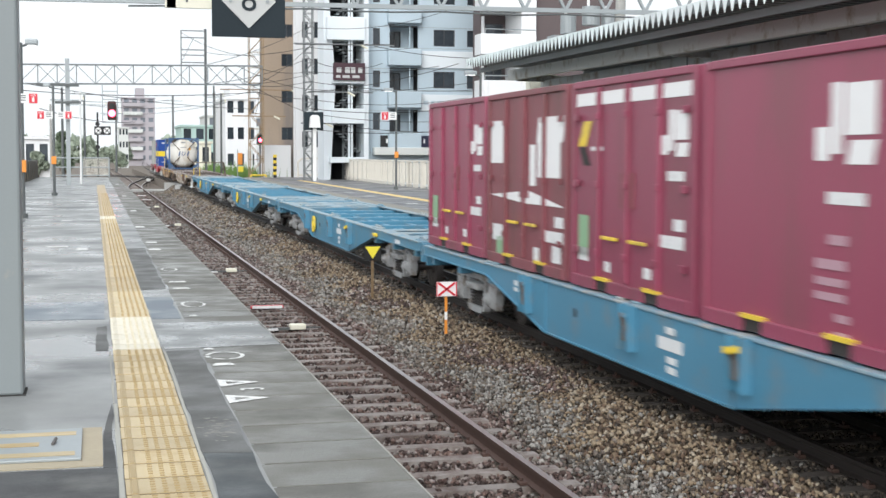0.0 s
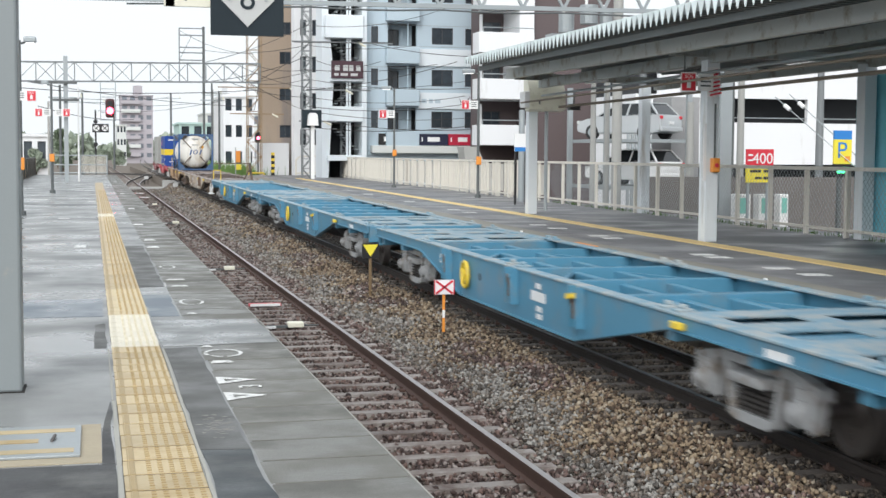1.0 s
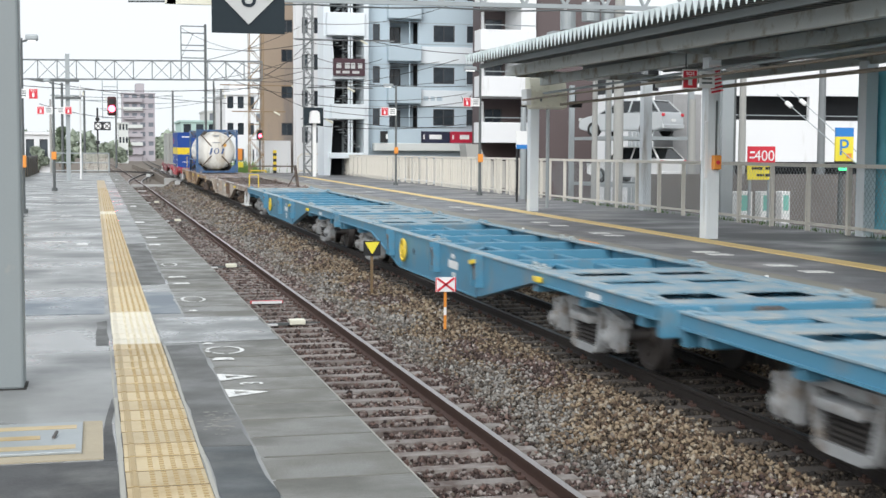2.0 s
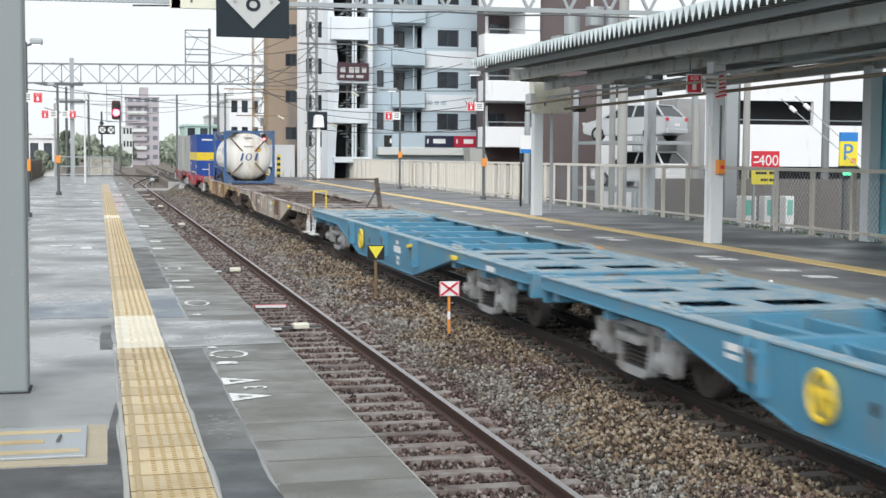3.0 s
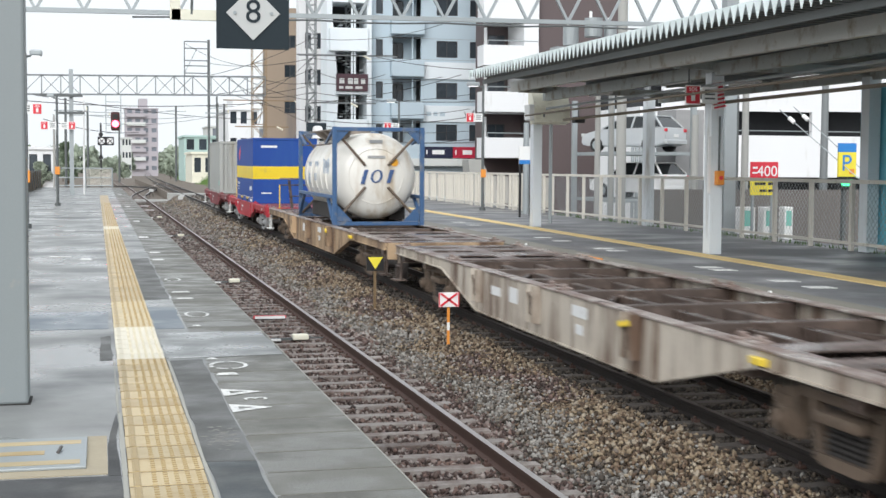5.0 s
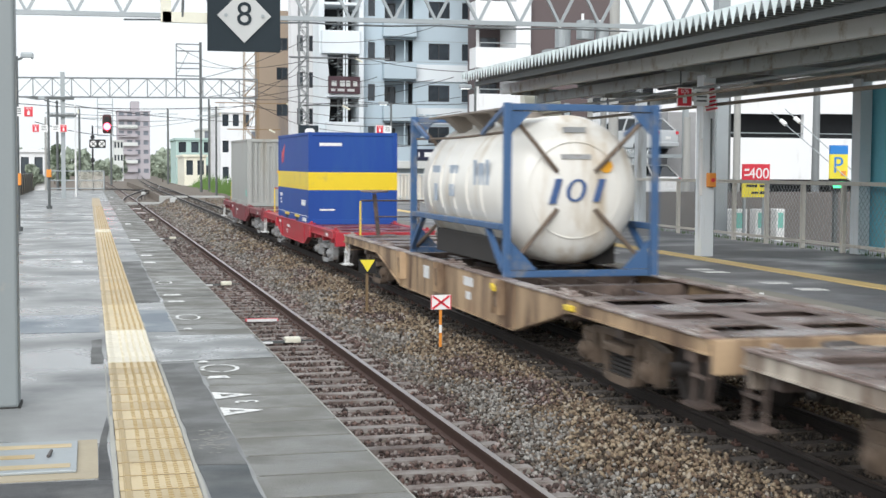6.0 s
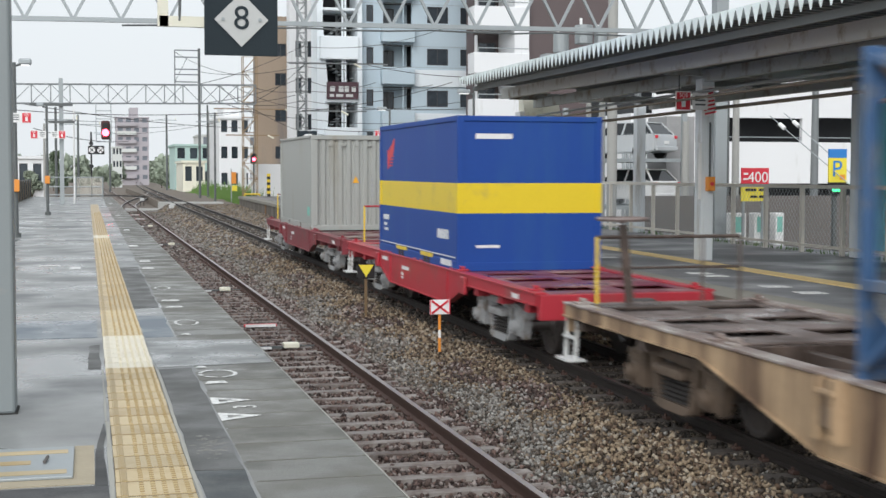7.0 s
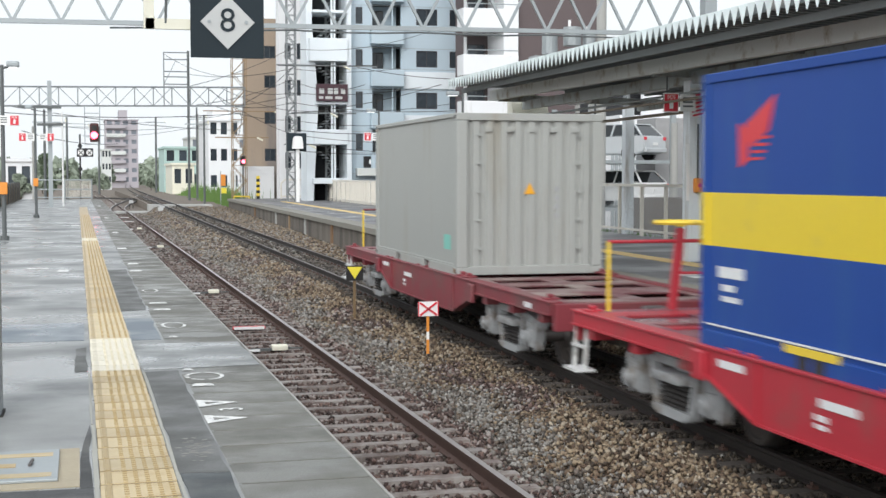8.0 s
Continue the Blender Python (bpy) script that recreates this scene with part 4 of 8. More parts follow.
    if style == "plain":
        for y, z, a, b in ((-0.66, 2.02, 0.34, 0.10), (-0.55, 1.82, 0.55, 0.10), (-0.55, 1.68, 0.55, 0.08), (-0.55, 1.56, 0.55, 0.08), (-0.75, 1.40, 0.25, 0.08), (-0.75, 1.26, 0.25, 0.08)):
            slab_on(w, x, y, z, a * 0.85, b * 0.8, faded_mark, "marking")
    return w


LOADS = [
    (freight_container("maroon twelve-foot freight container with white mark", maroon, "logo"), 21.85, 0),
    (freight_container("brownish maroon container with white panels and band", maroon_old, "wide"), 18.0, 0),
    (freight_container("maroon container with white band below its roof", maroon, "stripe"), 14.15, 0),
    (freight_container("smooth maroon freight container with large white mark", maroon, "plain"), 10.3, 0),
]
LOADS.append((copy_thing(LOADS[0][0], Matrix.Identity(4)), 6.45, 0))

con_blue = material("container_blue", (0.004, 0.05, 0.27), rough=0.6, var=0.10, scale=0.8, fine=20, bump=0.05, dirt=(0.012, 0.07, 0.27), dirt_amount=0.25, dirt_scale=1.2, streak=True)
con_yellow = material("container_yellow", (0.72, 0.54, 0.02), rough=0.42, var=0.08, scale=1.2, fine=20, bump=0.04, dirt=(0.58, 0.44, 0.06), dirt_amount=0.15, dirt_scale=1.4)
con_grey = material("container_grey", (0.34, 0.35, 0.33), rough=0.48, var=0.09, scale=0.7, fine=20, bump=0.05, streak=True, dirt=(0.30, 0.29, 0.25), dirt_amount=0.2, dirt_scale=1.4)
rust_mat = material("rust_patch", (0.22, 0.13, 0.07), rough=0.85, var=0.3, scale=6)
logo_red = material("logo_red", (0.62, 0.03, 0.04), rough=0.45, var=0.05)
sticker = material("sticker_orange", (0.75, 0.36, 0.02), rough=0.5, var=0.05)
smudge = material("turquoise_smudge", (0.20, 0.52, 0.44), rough=0.5, var=0.15, scale=8)


def corners(w, L, W, z0, z1, mat, s=0.09):
    for sx in (-1, 1):
        for sy in (-1, 1):
            part("corner_post", box(B(), sx * (W - s) - s, sx * (W - s) + s, sy * (L - s) - s, sy * (L - s) + s, z0 + 0.12, z1 - 0.12, bevel=0.015), mat, w)
            for z in (z0, z1 - 0.12):
                bm = B()
                box(bm, sx * (W - s) - s - 0.004, sx * (W - s) + s + 0.004, sy * (L - s) - s - 0.004, sy * (L - s) + s + 0.004, z, z + 0.12, bevel=0.012)
                part("corner_casting", bm, mat, w)
                # casting holes are dark plates, the shade inside painted on
                part("casting_hole", box(B(), sx * (W + 0.001) - 0.005, sx * (W + 0.001) + 0.006, sy * (L - s) - 0.05, sy * (L - s) + 0.05, z + 0.035, z + 0.085), dark_under, w)


def blue_container():
    w = thing("freight_container", "blue twenty-foot container with a broad yellow band", "container", group="freight containers on the train")
    L, W, z0, z1 = 3.03, 1.235, 1.09, 3.61
    zb0, zb1 = 2.03, 2.52
    for a, b, m in ((z0 + 0.02, zb0, con_blue), (zb0, zb1, con_yellow), (zb1, z1 - 0.02, con_blue)):
        part("wall_band", box(B(), -W + 0.012, W - 0.012, -L + 0.012, L - 0.012, a, b), m, w, "yellow band" if m is con_yellow else "")
    for sx in (-1, 1):
        for sy in (-1, 1):
            for a, b, m in ((z0, zb0, con_blue), (zb0, zb1, con_yellow), (zb1, z1, con_blue)):
                part("corner_post", box(B(), sx * (W - 0.05) - 0.055, sx * (W - 0.05) + 0.055, sy * (L - 0.05) - 0.055, sy * (L - 0.05) + 0.055, a, b), m, w)
        part("top_rail", box(B(), sx * (W - 0.03) - 0.04, sx * (W - 0.03) + 0.04, -L + 0.11, L - 0.11, z1 - 0.09, z1, bevel=0.012), con_blue, w)
        part("bottom_rail", box(B(), sx * (W - 0.03) - 0.04, sx * (W - 0.03) + 0.04, -L + 0.11, L - 0.11, z0, z0 + 0.16, bevel=0.012), con_blue, w)
        part("rail_edge", box(B(), sx * (W + 0.006) - 0.006, sx * (W + 0.006) + 0.006, -L + 0.1, L - 0.1, z0 + 0.21, z0 + 0.225), white_mark, w)
        for y in (-1.0, 1.0):
            for d in (-0.13, 0.13):
                # pocket openings painted as near-black plates in place of shade
                part("fork_pocket", box(B(), sx * (W + 0.012) - 0.004, sx * (W + 0.012) + 0.004, y + d - 0.085, y + d + 0.085, z0 + 0.01, z0 + 0.13), dark_under, w)
            part("pocket_edge", box(B(), sx * (W + 0.014) - 0.008, sx * (W + 0.014) + 0.008, y - 0.42, y + 0.42, z0 + 0.135, z0 + 0.20), yellow_paint, w, "yellow fork pocket edge")
    for sy in (-1, 1):
        part("end_rail", box(B(), -W + 0.11, W - 0.11, sy * (L - 0.02) - 0.03, sy * (L - 0.02) + 0.03, z1 - 0.09, z1, bevel=0.01), con_blue, w)
        part("end_rail", box(B(), -W + 0.11, W - 0.11, sy * (L - 0.02) - 0.03, sy * (L - 0.02) + 0.03, z0, z0 + 0.14, bevel=0.01), con_blue, w)
    x = -W + 0.010
    # emblem: plain red shapes
    for outline in ([(2.33, 3.14), (2.13, 3.06), (2.15, 2.80), (2.31, 2.74)], [(2.20, 3.12), (1.66, 3.36), (1.78, 3.06), (2.10, 2.92)]):
        part("emblem_shape", prism(B(), outline, "x", x - 0.004, x), logo_red, w)
    for k in range(4):
        slab_on(w, x, 1.86 + 0.05 * k, 3.00 - 0.06 * k, 0.24, 0.025, logo_red, "emblem_shape")
    for k in range(5):
        slab_on(w, x, -1.76 - 0.15 * k, 1.66, 0.115, 0.16, white_mark, "logo_shape")
    for y, z, a, b in ((2.45, 1.80, 0.50, 0.10), (2.5, 1.66, 0.26, 0.06), (2.45, 1.56, 0.34, 0.05), (-2.35, 1.20, 0.7, 0.10)):
        slab_on(w, x - (0.02 if z < 1.3 else 0), y, z, a, b, white_mark, "marking")
    yb = -L + 0.008
    for xm, z, a, b in ((-0.62, 3.28, 0.62, 0.085), (-0.72, 1.49, 0.40, 0.045)):
        part("marking", box(B(), xm - a / 2, xm + a / 2, yb - 0.004, yb, z - b / 2, z + b / 2), white_mark, w)
    return w


def grey_container():
    w = thing("freight_container", "pale grey steel container with corrugated end wall", "container", group="freight containers on the train")
    L, W, z0, z1 = 3.03, 1.22, 1.10, 3.66
    part("body", box(B(), -W + 0.03, W - 0.03, -L + 0.12, L - 0.12, z0 + 0.12, z1 - 0.03), con_grey, w)
    corners(w, L, W, z0, z1, con_grey)
    for sx in (-1, 1):
        part("top_rail", box(B(), sx * (W - 0.03) - 0.035, sx * (W - 0.03) + 0.035, -L + 0.18, L - 0.18, z1 - 0.07, z1, bevel=0.01), con_grey, w)
        bm = B()
        for a, b in ((-L + 0.18, -1.25), (-0.9, 0.9), (1.25, L - 0.18)):
            box(bm, sx * (W - 0.03) - 0.035, sx * (W - 0.03) + 0.035, a, b, z0, z0 + 0.14, bevel=0.01)
        part("bottom_rail", bm, con_grey, w)
        part("bottom_lip", box(B(), sx * (W - 0.03) - 0.03, sx * (W - 0.03) + 0.03, -L + 0.18, L - 0.18, z0 + 0.14, z0 + 0.17), con_grey, w)
    for sy in (-1, 1):
        # corrugated end wall
        bm = B()
        prof = []
        n = 9
        p = (2 * W - 0.36) / n
        for k in range(n):
            x0 = -W + 0.18 + k * p
            prof += [(x0, 0.0), (x0 + p * 0.30, 0.0), (x0 + p * 0.42, 0.045), (x0 + p * 0.88, 0.045)]
        prof.append((W - 0.18, 0.0))
        base = L - 0.085
        outline = [(x, sy * (base + d)) for x, d in prof] + [(W - 0.18, sy * (L - 0.16)), (-W + 0.18, sy * (L - 0.16))]
        prism(bm, outline, "z", z0 + 0.14, z1 - 0.12)
        part("end_wall", bm, con_grey, w, "corrugated steel end wall")
        part("end_rail", box(B(), -W + 0.18, W - 0.18, sy * (L - 0.07) - 0.06, sy * (L - 0.07) + 0.06, z1 - 0.12, z1 - 0.002, bevel=0.01), con_grey, w)
        part("end_rail", box(B(), -W + 0.18, W - 0.18, sy * (L - 0.07) - 0.06, sy * (L - 0.07) + 0.06, z0, z0 + 0.14, bevel=0.01), con_grey, w)
        for k in range(5):
            for xx in (-0.85, 0.82):
                part("lashing_ring", box(B(), xx - 0.03, xx + 0.03, sy * (L - 0.02) - 0.02, sy * (L - 0.02) + 0.02, 1.5 + k * 0.45, 1.53 + k * 0.45), con_grey, w)
        for k in range(5):
            part("vent", box(B(), -0.75 + k * 0.36, -0.63 + k * 0.36, sy * (L - 0.03) - 0.02, sy * (L - 0.03) + 0.02, z1 - 0.30, z1 - 0.22, bevel=0.01), con_grey, w)
    tri = B()
    prism(tri, [(-0.10, 2.38), (0.09, 2.38), (-0.005, 2.56)], "y", -L + 0.030, -L + 0.034)
    part("warning_sticker", tri, sticker, w, "orange triangular sticker")
    slab_on(w, -W + 0.03, -2.35, 1.60, 0.42, 0.24, smudge, "paint_smudge", t=0.003)
    for y, z, a, b in ((-2.9, 1.17, 0.10, 0.07), (2.9, 3.55, 0.08, 0.06)):
        slab_on(w, -W - 0.006, y, z, a, b, rust_mat, "rust_spot", t=0.003)
    for k in range(4):
        part("marking", box(B(), 0.42, 0.49, -L + 0.034, -L + 0.038, 2.0 + k * 0.14, 2.08 + k * 0.14), bogie_grey, w)
    return w


frame_blue = material("tank_frame_blue", (0.045, 0.105, 0.225), rough=0.5, var=0.15, scale=2, fine=30, bump=0.06, dirt=(0.16, 0.17, 0.19), dirt_amount=0.25, dirt_scale=2.5)
tank_white = material("tank_white", (0.74, 0.72, 0.665), rough=0.30, var=0.06, scale=0.9, fine=20, bump=0.03, dirt=(0.50, 0.42, 0.31), dirt_amount=0.22, dirt_scale=1.4, streak=True)
tank_mark = material("tank_navy", (0.05, 0.10, 0.24), rough=0.45, var=0.1)
tank_pale_mark = material("tank_pale_mark", (0.36, 0.42, 0.50), rough=0.5, var=0.15, scale=6)
walk_brown = material("tank_walkway", (0.22, 0.19, 0.16), rough=0.75, var=0.3, scale=4)


def tank_container():
    w = thing("tank_container", "white tank container in a blue steel frame", "tank container", group="freight containers on the train")
    L, W, z0, z1 = 3.03, 1.22, 1.09, 3.64
    zc, R = 2.37, 1.13
    # tank with dished ends
    bm = B()
    n = 48
    prof = [(-2.78, 0.0), (-2.77, 0.30), (-2.74, 0.55), (-2.68, 0.80), (-2.58, 0.98), (-2.45, 1.09), (-2.32, R)]
    prof = prof + [(2.32, R), (2.45, 1.09), (2.58, 0.98), (2.68, 0.80), (2.74, 0.55), (2.77, 0.30), (2.78, 0.0)]
    prev = None
    for y, r in prof:
        ring = [bm.verts.new((0, y, zc))] if r == 0 else [bm.verts.new((r * math.cos(2 * math.pi * k / n), y, zc + r * math.sin(2 * math.pi * k / n))) for k in range(n)]
        if prev:
            for i in range(n):
                j = (i + 1) % n
                if len(prev) == 1:
                    bm.faces.new((prev[0], ring[i], ring[j]))
                elif len(ring) == 1:
                    bm.faces.new((prev[j], prev[i], ring[0]))
                else:
                    bm.faces.new((prev[i], prev[j], ring[j], ring[i]))
        prev = ring
    bmesh.ops.recalc_face_normals(bm, faces=bm.faces)
    part("tank", bm, tank_white, w, smooth=True)
    for y in (-1.6, -0.75, 0.1, 0.95, 1.8):
        bm = B()
        pts = [Vector(((R + 0.006) * math.cos(2 * math.pi * k / 40), y, zc + (R + 0.006) * math.sin(2 * math.pi * k / 40))) for k in range(40)]
        for a, b in zip(pts, pts[1:] + pts[:1]):
            beam(bm, a, b, 0.035, 0.008)
        part("cladding_band", bm, tank_white, w)
    # seam ring on the end
    for s in (-1, 1):
        bm = B()
        pts = [Vector((0.72 * math.cos(2 * math.pi * k / 36), s * 2.71, zc + 0.72 * math.sin(2 * math.pi * k / 36))) for k in range(36)]
        for a, b in zip(pts, pts[1:] + pts[:1]):
            rod(bm, a, b, 0.010, 5)
        part("end_seam", bm, tank_white, w)
    for sx in (-1, 1):
        for sy in (-1, 1):
            part("corner_post", box(B(), sx * (W - 0.07) - 0.05, sx * (W - 0.07) + 0.07, sy * (L - 0.04) - 0.04, sy * (L - 0.04) + 0.04, z0, z1, bevel=0.012), frame_blue, w)
            part("corner_gusset", prism(B(), [(sx * (W - 0.14), z0 + 0.12), (sx * (W - 0.55), z0 + 0.12), (sx * (W - 0.14), z0 + 0.55)], "y", sy * (L - 0.05) - 0.015, sy * (L - 0.05) + 0.015), frame_blue, w)
            part("corner_gusset", prism(B(), [(sx * (W - 0.14), z1 - 0.12), (sx * (W - 0.45), z1 - 0.12), (sx * (W - 0.14), z1 - 0.45)], "y", sy * (L - 0.05) - 0.015, sy * (L - 0.05) + 0.015), frame_blue, w)
            part("side_brace", beam(B(), (sx * (W - 0.05), sy * (L - 0.1), z1 - 0.08), (sx * (W - 0.05), sy * (L - 1.25), z1 - 0.42), 0.06, 0.06), frame_blue, w)
            part("side_brace", beam(B(), (sx * (W - 0.05), sy * (L - 0.1), z0 + 0.12), (sx * (W - 0.06), sy * (L - 1.0), z0 + 0.75), 0.08, 0.08), frame_blue, w)
            # four stays from the frame to the dished end
            for sz, zz in ((1, z1 - 0.12), (-1, z0 + 0.12)):
                part("end_stay", rod(B(), (sx * (W - 0.12), sy * (L - 0.10), zz), (sx * 0.30, sy * 2.78, zc + sz * 0.28), 0.035, 8), bogie_brown, w, "dark end stay")
        part("side_rail", box(B(), sx * (W - 0.05) - 0.05, sx * (W - 0.05) + 0.05, -L + 0.14, L - 0.14, z0 + 0.70, z0 + 0.79, bevel=0.01), frame_blue, w)
        part("saddle", box(B(), sx * 0.72 - 0.22, sx * 0.72 + 0.22, -2.0, 2.0, z0 + 0.12, z0 + 0.52, bevel=0.02), dark_under, w)
    for sy in (-1, 1):
        for z in (z0 + 0.06, z1 - 0.06):
            part("end_rail", box(B(), -W + 0.14, W - 0.14, sy * (L - 0.05) - 0.045, sy * (L - 0.05) + 0.045, z - 0.05, z + 0.05, bevel=0.01), frame_blue, w)
    # walkway and fittings on top
    part("walkway", box(B(), -0.95, -0.45, -2.6, 2.6, z1 - 0.06, z1 - 0.03), walk_brown, w, "brown grated walkway")
    part("walkway", box(B(), -0.45, 0.45, 1.9, 2.9, z1 - 0.06, z1 - 0.03), walk_brown, w, "brown grated walkway")
    for y in (-1.4, 0.0, 1.4):
        part("walkway_bracket", prism(B(), [(-0.95, z1 - 0.06), (-0.45, z1 - 0.06), (-0.52, zc + 0.98), (-0.62, zc + 0.92)], "y", y - 0.2, y + 0.2), walk_brown, w)
    part("manhole", rod(B(), (0.1, 0, zc + R - 0.03), (0.1, 0, zc + R + 0.12), 0.28, 18), walk_brown, w)
    part("side_pipe", tube(B(), [(-W + 0.1, -L + 0.2 + k * (2 * L - 0.4) / 12, z1 - 0.42 - 0.03 * math.sin(math.pi * k / 12)) for k in range(13)], 0.022), bogie_brown, w)
    # company mark as plain slanted shapes on the end and the side
    bm = B()
    n = 20
    for k in range(n):
        a, b = 2 * math.pi * k / n, 2 * math.pi * (k + 1) / n
        prism(bm, [(q * math.cos(t) + 0.18 * r * math.sin(t), zc + r * math.sin(t)) for t, q, r in ((a, 0.155, 0.17), (b, 0.155, 0.17), (b, 0.095, 0.14), (a, 0.095, 0.14))], "y", -2.800, -2.765)
    bmesh.ops.remove_doubles(bm, verts=bm.verts, dist=0.0005)
    part("mark_shape", bm, tank_mark, w)
    for outline in ([(-0.42, -0.20), (-0.32, -0.20), (-0.22, 0.17), (-0.32, 0.17)], [(0.26, -0.17), (0.36, -0.17), (0.46, 0.17), (0.36, 0.17)]):
        part("mark_shape", prism(B(), [(a, zc + b) for a, b in outline], "y", -2.800, -2.74), tank_mark, w)
    for xm, z, a, h in ((0.0, 0.90, 0.34, 0.08), (0.0, 0.50, 0.46, 0.07)):
        part("marking", box(B(), xm - a / 2, xm + a / 2, -2.80 + (0.12 if z > 0.8 else 0.03), -2.5, zc + z - h / 2, zc + z + h / 2), bogie_grey, w)
    part("round_sticker", rod(B(), (0.48, -2.76, zc + 0.36), (0.48, -2.74, zc + 0.36), 0.10, 16), sticker, w, "orange round sticker")
    for y, z, a, h in ((-1.9, 0.2, 0.16, 0.5), (-1.55, 0.2, 0.3, 0.4), (-1.2, 0.2, 0.16, 0.5), (0.2, 0.3, 0.5, 0.14), (0.2, -0.05, 0.3, 0.2), (1.3, -0.1, 0.2, 0.3), (1.4, 0.3, 0.5, 0.12)):
        x = -math.sqrt((R + 0.004) ** 2 - z * z)
        slab_on(w, x, y, zc + z, a, h, tank_pale_mark, "marking", t=0.01)
    return w


LOADS += [(tank_container(), 115.38, 0), (blue_container(), 133.38, 0), (grey_container(), 148.35, 0)]
for ob in [c[0] for c in CARS]:
    for b in ob.children:
        if b.name.startswith("bogie"):
            for k in b.children:
                if k.name.startswith("wheelset"):
                    SPUN.append((k, k.location.y))


# ---- things on the platforms ----
grey_pole = material("pole_dark_grey", (0.10, 0.11, 0.11), rough=0.55, var=0.15, scale=2)
galv = material("galvanised_steel", (0.34, 0.37, 0.38), rough=0.45, metal=0.4, var=0.15, scale=2, fine=30)
concrete_pole = material("concrete_pole", (0.36, 0.36, 0.34), rough=0.85, var=0.15, scale=2, fine=40, bump=0.15, streak=True)
rusty_steel = material("rusty_lattice", (0.27, 0.19, 0.11), rough=0.75, var=0.3, scale=2)
sign_dark = material("sign_slate", (0.016, 0.026, 0.033), rough=0.85, var=0.1, scale=3)
sign_pale = material("sign_pale_grey", (0.50, 0.51, 0.50), rough=0.5, var=0.05, scale=3)
sign_white = material("sign_white", (0.80, 0.80, 0.79), rough=0.45, var=0.04)
sign_red = material("sign_red", (0.62, 0.03, 0.05), rough=0.45, var=0.05)
orange_paint = material("orange_paint", (0.72, 0.27, 0.04), rough=0.5, var=0.1, scale=4)
cream_box = material("cream_cabinet", (0.78, 0.76, 0.63), rough=0.45, var=0.06, scale=2, dirt=(0.5, 0.46, 0.36), dirt_amount=0.1)
black_box = material("signal_black", (0.012, 0.012, 0.013), rough=0.5, var=0.1)
sign_blue = material("sign_blue", (0.03, 0.20, 0.55), rough=0.45, var=0.05)
sign_yellow = material("sign_yellow", (0.78, 0.66, 0.05), rough=0.45, var=0.05)
tarp_blue = material("tarp_blue", (0.24, 0.62, 0.74), rough=0.6, var=0.15, scale=2, fine=12, bump=0.4)
red_glow = glowing("red_lamp", (1.0, 0.06, 0.10), 14.0)
green_glow = glowing("green_led", (0.1, 1.0, 0.35), 1.6)
tube_glow = glowing("lamp_tube", (1.0, 0.98, 0.95), 1.2)


def sign_patch(parent, x0, x1, z0, z1, y, mat, name="panel", t=0.006):
    return part(name, box(B(), x0, x1, y - t, y, z0, z1), mat, parent)


# stopping-position board with its number
board = thing("stop_board", "dark square board with pale diamond and number eight", "sign")
part("plate", box(B(), 0.95, 1.585, 11.99, 12.02, 2.70, 3.335, bevel=0.004), sign_dark, board)
cx, cz = 1.268, 3.01
dia = B()
prism(dia, [(cx - 0.235, cz), (cx, cz - 0.235), (cx + 0.235, cz), (cx, cz + 0.235)], "y", 11.978, 11.986)
part("diamond", dia, sign_pale, board, "pale grey diamond")
letters("numeral", "8", 0.29, sign_dark, board, pose(cx, 11.975, cz + 0.005, 90, 0, 0), depth=0.003)
for s in (-1, 1):
    part("bolt", rod(B(), (cx + s * 0.16, 11.966, cz), (cx + s * 0.16, 11.98, cz), 0.016, 10), galv, board)
hanger = B()
beam(hanger, (0.57, 12.05, 2.985), (1.25, 12.05, 2.985), 0.05, 0.09)
beam(hanger, (0.60, 12.05, 2.94), (0.60, 12.05, 4.6), 0.09, 0.05)
beam(hanger, (1.25, 12.05, 2.94), (1.25, 12.05, 4.6), 0.05, 0.05)
part("hanger", hanger, cream_box, board, "cream painted hanger")
part("chain", rod(B(), (0.74, 12.03, 2.99), (0.76, 12.03, 3.6), 0.012, 6), grey_pole, board)

# inspection hatch in the platform
hatch = thing("platform_hatch", "steel access hatch with yellow stripes in the platform", "hatch")
part("surround", box(B(), -1.2, -0.02, 7.46, 8.52, 0.0, 0.006), material("hatch_border", (0.36, 0.31, 0.22), rough=0.7, var=0.2, scale=4), hatch, "ochre painted border")
part("lid", box(B(), -1.15, -0.135, 7.60, 8.44, 0.006, 0.022, bevel=0.004), galv, hatch)
for y in (7.72, 8.28):
    part("stripe", box(B(), -1.14, -0.17, y - 0.05, y + 0.05, 0.0225, 0.025), yellow_tile, hatch)
part("stripe", box(B(), -1.14, -0.37, 7.95, 8.05, 0.0225, 0.025), yellow_tile, hatch)
part("grip", rod(B(), (-0.295, 7.96, 0.03), (-0.28, 8.07, 0.038), 0.010, 8), wheel_steel, hatch)


# painted boarding marks on the own platform
def ring_mark(bm, x, y, rx, ry, w):
    n = 26
    for k in range(n):
        if random.random() < 0.12:
            continue
        a, b = 2 * math.pi * k / n, 2 * math.pi * (k + 1) / n
        p = [bm.verts.new((x + (rx - d) * math.cos(t), y + (ry - d) * math.sin(t), 0.0065)) for t, d in ((a, 0), (b, 0), (b, w), (a, w))]
        bm.faces.new(p)


